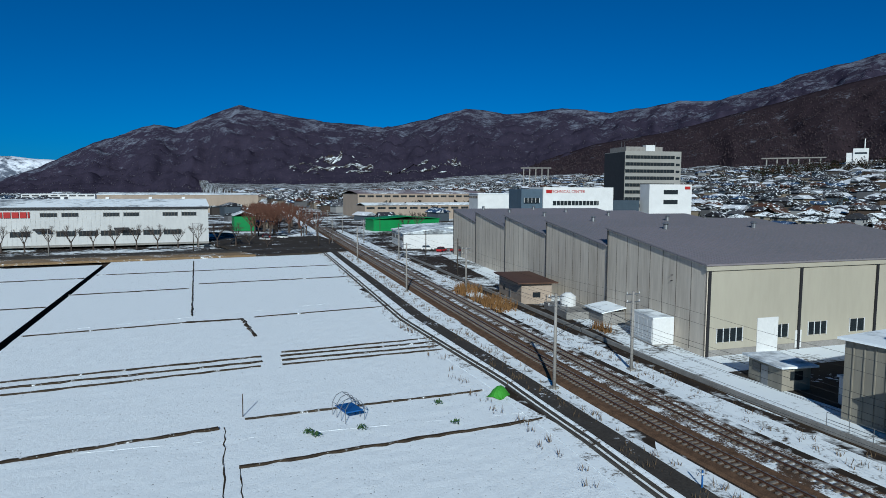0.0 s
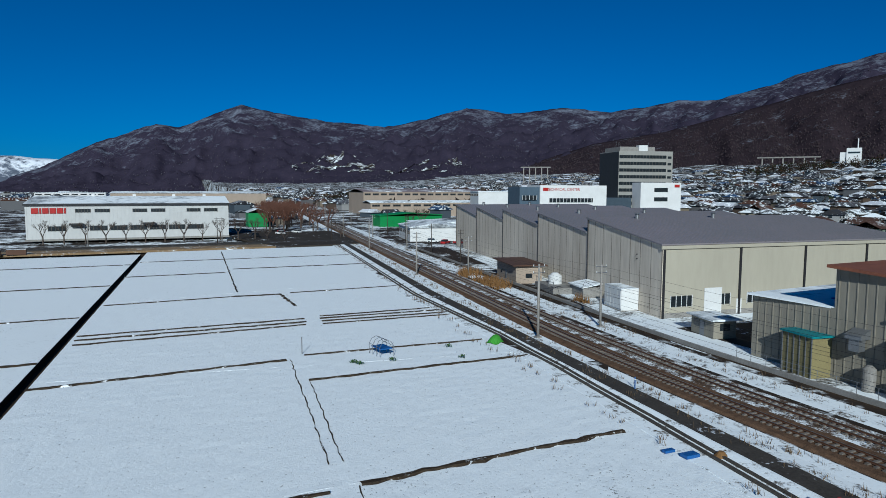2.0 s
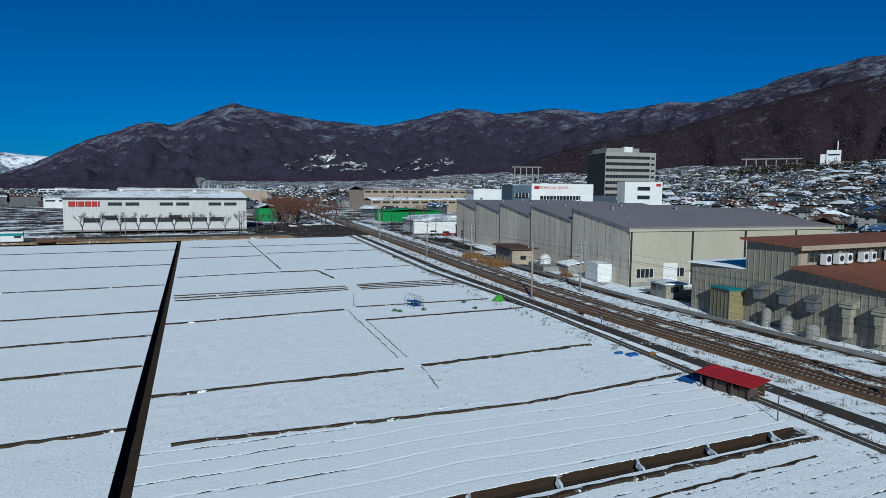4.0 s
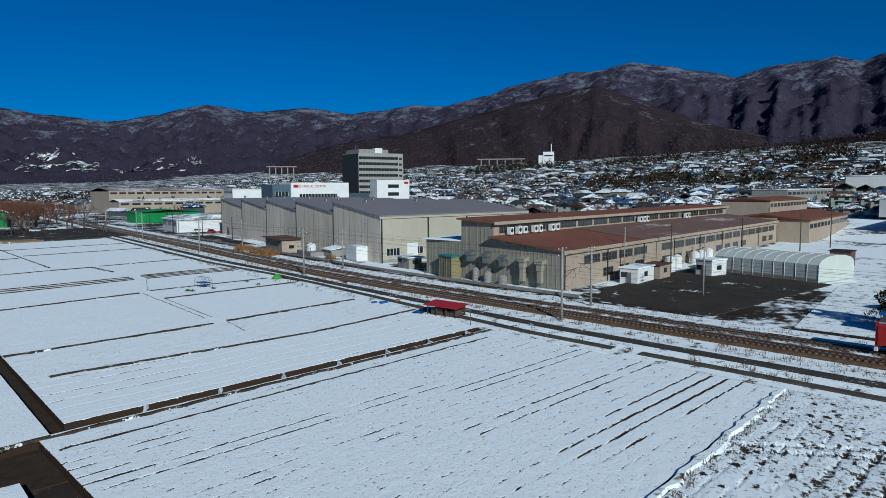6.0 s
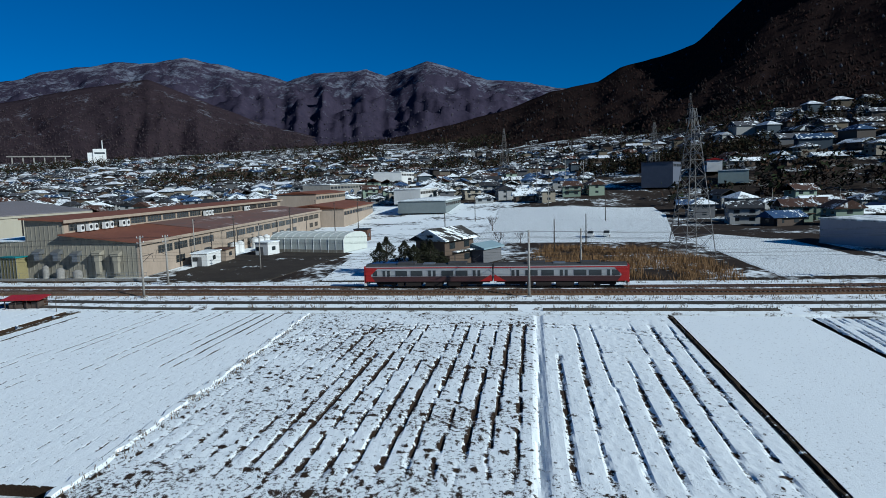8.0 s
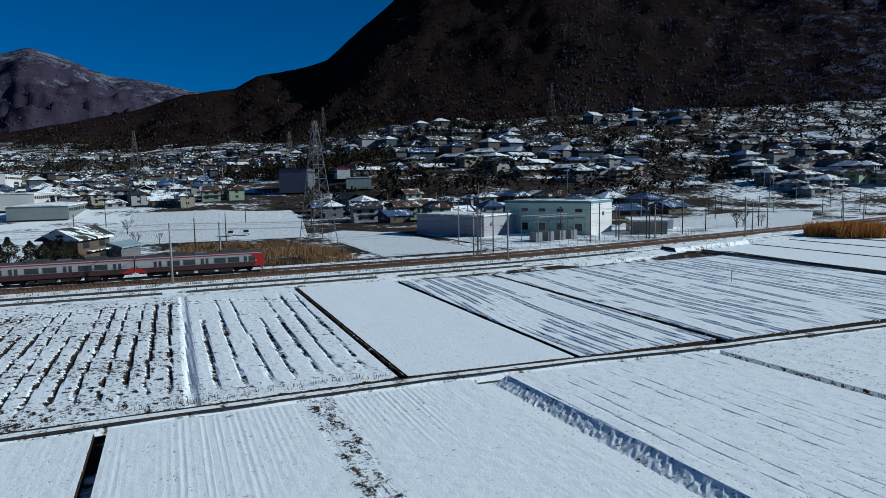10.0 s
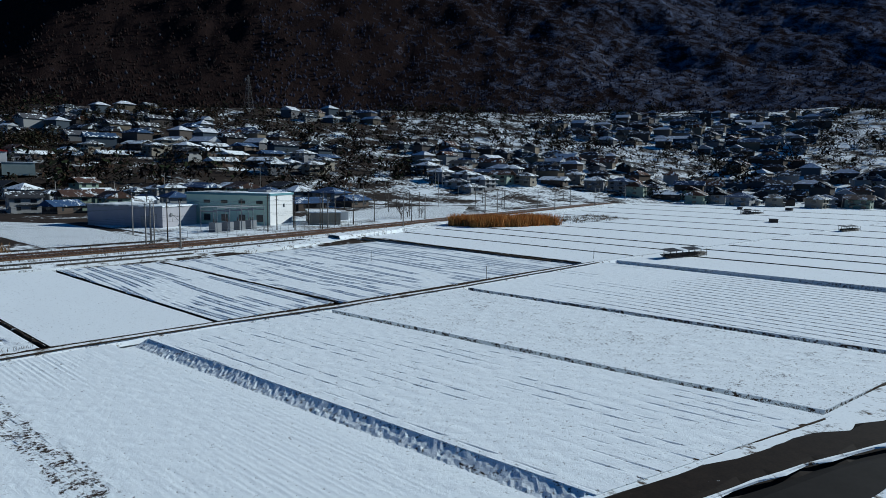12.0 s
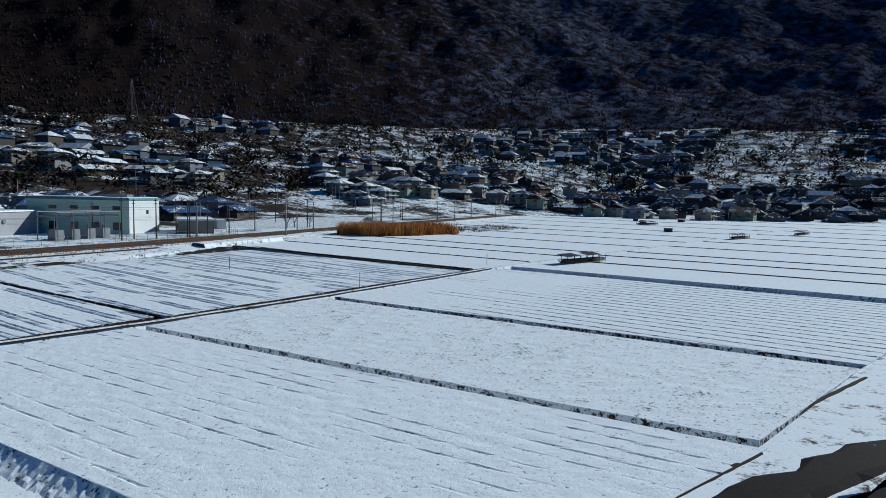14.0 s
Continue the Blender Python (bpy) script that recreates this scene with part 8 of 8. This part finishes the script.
def drying_rack(x, y, turn, l, label):
    """Open lean-to of poles: two rows of posts, a thin roof, poles stacked inside."""
    r = thing("rice_rack", label, "rack", (x, y, -0.35), turn, "rice racks")
    for k in range(int(l / 2.0) + 1):
        yy = -l / 2 + k * 2.0
        for s_, hi in ((-0.8, 1.55), (0.8, 1.8)):
            part("post", Mesh().tube((s_, yy, 0), (s_ + rt.uniform(-0.05, 0.05), yy, hi), 0.05, n=6), m_polewood, r)
    for k in range(6):
        yy = -l / 2 + l * (k + 0.5) / 6
        ll = l / 6 - 0.12
        tilt = rt.uniform(-0.06, 0.06)
        part("roof_sheet", Mesh().add([(-1.1, yy - ll / 2, 1.5 + tilt), (1.15, yy - ll / 2, 1.82), (1.1, yy + ll / 2, 1.82 + tilt), (-1.15, yy + ll / 2, 1.5), (-1.1, yy - ll / 2, 1.56 + tilt), (1.15, yy - ll / 2, 1.88), (1.1, yy + ll / 2, 1.88 + tilt), (-1.15, yy + ll / 2, 1.56)],
                                      [(3, 2, 1, 0), (4, 5, 6, 7), (0, 1, 5, 4), (1, 2, 6, 5), (2, 3, 7, 6), (3, 0, 4, 7)]), m_darksteel if k % 3 else m_snowroof, r)
    for z in (0.25, 0.5, 0.75):
        for k in range(4):
            part("pole", Mesh().tube((-0.6 + 0.4 * k, -l / 2 - rt.uniform(0, 0.8), z), (-0.6 + 0.4 * k, l / 2 + rt.uniform(-0.6, 0.6), z + 0.05), 0.09, n=5), m_polewood, r)
    return r


drying_rack(-80.8, -212.5, -14, 13, "dark timber rack stacked with poles by the farm lane")
drying_rack(-90.5, -323.0, -12, 12, "dark timber rack stacked with poles in the snow")
drying_rack(-38, -400, -14, 16, "open timber rack with sheet roof in the snowy field")
drying_rack(-104, -372, -12, 12, "open timber rack far out in the fields")
for x, y in ((-62, -345), (-30, -420), (-20, -440), (-40, -455)):
    d = thing("covered_stack", "small dark covered stack in the snow", "stack", (x, y, -0.4), rt.uniform(0, 90), "covered stacks")
    part("stack", Mesh().box(-1.2, 1.2, -1.6, 1.6, 0, 1.3), m_polewood, d)
    part("cover", Mesh().box(-1.35, 1.35, -1.75, 1.75, 1.3, 1.42), m_darksteel, d)
# bridge with white rails over the irrigation channel by the crossing
gr = thing("bridge_railing", "white pipe railing of a small channel bridge", "railing")
for x0, y0, x1, y1 in ((-9.0, -184, -3.0, -197), (-12.4, -185, -7.4, -198)):
    for p in split_line((x0, y0), (x1, y1), 2.2):
        part("post", Mesh().tube((*p, -0.2), (*p, 0.9), 0.05, n=6), m_white, gr)
    for z in (0.45, 0.85):
        part("rail", Mesh().tube((x0, y0, z), (x1, y1, z), 0.045, n=6), m_white, gr)
bn = sweep([(-17.5, -1.2), (-16.4, 0.5), (-12.6, 0.6), (-11.2, -1.2)], -206, -180)
tagged(bn.make("bank", m_verge), "rounded snowy bank where the lane rises to the crossing", "bank", kind="structure")
ch = []
for p, q in (((-8.5, -180), (-15, -190)), ((-15, -190), (-26, -189)), ((-26, -189), (-66.8, -186.4))):
    ch += split_line(p, q, 1.2)[:-1]
tagged(Mesh().ribbon(ch, 0.7, -0.42, -0.30, jag=0.15, rnd=rf).make("channel", m_soil), "curving dark irrigation channel between the fields", "channel", kind="structure")
# vine frames in the corner field
vf = thing("trellis", "row of thin steel trellis frames in the snow", "trellis", (-99, -82, -0.35), 0)
for k in range(6):
    fm = Mesh()
    x = k * 2.2
    fm.tube((x, 0, 0), (x, 0, 1.7), 0.02, n=4).tube((x, 1.6, 0), (x, 1.6, 1.7), 0.02, n=4).tube((x, 0, 1.7), (x, 1.6, 1.7), 0.02, n=4)
    part("hoop", fm, m_steel, vf)
# timber stacks and truck on the far bank
for x, y in ((-95, 185), (-89, 186)):
    d = thing("timber_stack", "stack of brown timber on the far bank", "stack", (x, y, 0.0), 5, "timber stacks")
    part("timber", Mesh().box(-2.4, 2.4, -0.9, 0.9, 0, 1.5), m_trim, d)
    part("snow_cover", Mesh().box(-2.4, 2.4, -0.9, 0.9, 1.5, 1.6), m_snowroof, d)
tkk = thing("site_hut", "green and white site cabin on the far bank", "cabin", (-104, 187, 0.0), 5)
part("body", Mesh().box(-3, 3, -1.4, 1.4, 0.4, 3.4), m_white, tkk)
part("band", Mesh().box(-3.03, 3.03, -1.43, 1.43, 2.2, 3.0), m_teal, tkk)
part("window", Mesh().box(0.6, 2.4, -1.5, -1.4, 1.5, 2.2), m_glass, tkk)
# cars in the car park and machines in the workshop yard
for k, (x, y, m_) in enumerate(((-18, 232, m_darksteel), (-6, 245, m_white), (2, 252, m_white), (-4, 256, m_red), (-29, 212, m_darksteel), (40, 177, m_red), (44, 174, m_red), (38, 184, m_white))):
    c = thing("parked_car", ("dark", "white", "white", "red", "dark", "red", "red", "white")[k] + " car parked on the snowy asphalt", "car", (x, y, 0.05), rt.uniform(0, 360), "parked cars")
    part("body", Mesh().box(-0.85, 0.85, -2.1, 2.1, 0.3, 0.95), m_, c)
    part("cabin", Mesh().add([(-0.8, -1.9, 0.95), (0.8, -1.9, 0.95), (0.8, 1.0, 0.95), (-0.8, 1.0, 0.95), (-0.7, -1.6, 1.6), (0.7, -1.6, 1.6), (0.7, 0.4, 1.6), (-0.7, 0.4, 1.6)],
                             [(4, 5, 6, 7), (0, 1, 5, 4), (1, 2, 6, 5), (2, 3, 7, 6), (3, 0, 4, 7)]), m_glass, c)
    part("roof", Mesh().box(-0.7, 0.7, -1.6, 0.4, 1.6, 1.64), m_, c)
    for wx in (-0.8, 0.8):
        for wy in (-1.3, 1.3):
            part("wheel", Mesh().tube((wx - 0.1, wy, 0.32), (wx + 0.1, wy, 0.32), 0.32, n=12), m_darksteel, c)


# works and houses scattered over the valley floor to the north-west
vw, vr = Mesh(), Mesh()
rv = random.Random(19)
for _ in range(700):
    y = 330 + 1500 * rv.random() ** 1.4
    x = rv.uniform(-0.35 * y - 130, 0.05 * y - 5)
    if -75 < x < -2 and y < 680 or -260 < x < -80 and y < 640:
        continue
    m = pose(x, y, -0.5, 0, 0, rv.choice((5, 95)) + rv.uniform(-8, 8))
    w, l, h = (rv.uniform(6, 10), rv.uniform(9, 16), rv.choice((3, 5.5))) if rv.random() < 0.8 else (rv.uniform(14, 26), rv.uniform(24, 50), rv.uniform(6, 11))
    vw.box(-w / 2, w / 2, -l / 2, l / 2, -1, h, m)
    r = roof_mesh(w, l, h, w * 0.16, 0.5, False, 0.2)
    vr.add([m @ Vector(q) for q in r.v], r.f)
tagged(vw.make("valley_houses", m_far_wall), "walls of distant valley houses and works", "houses", kind="stuff")
tagged(vr.make("valley_roofs", m_far_roof), "snowy roofs of the distant valley", "roofs", kind="stuff")

# utility poles among the houses and along the yard south of the works
rp_ = random.Random(23)
for k in range(16):
    y = -150 - 13.5 * k + rp_.uniform(-4, 4)
    plain_pole(rail_x(y) + rp_.choice((9.5, 14, 24, 46, 60)), y, rp_.uniform(8, 10.5), m_polewood if k % 3 else m_pole)
for k in range(18):
    y = rp_.uniform(-560, -60)
    x = rail_x(y) + front(y) + rp_.uniform(-6, 90)
    plain_pole(x, y, rp_.uniform(8.5, 11) + land(x, y), m_pole)
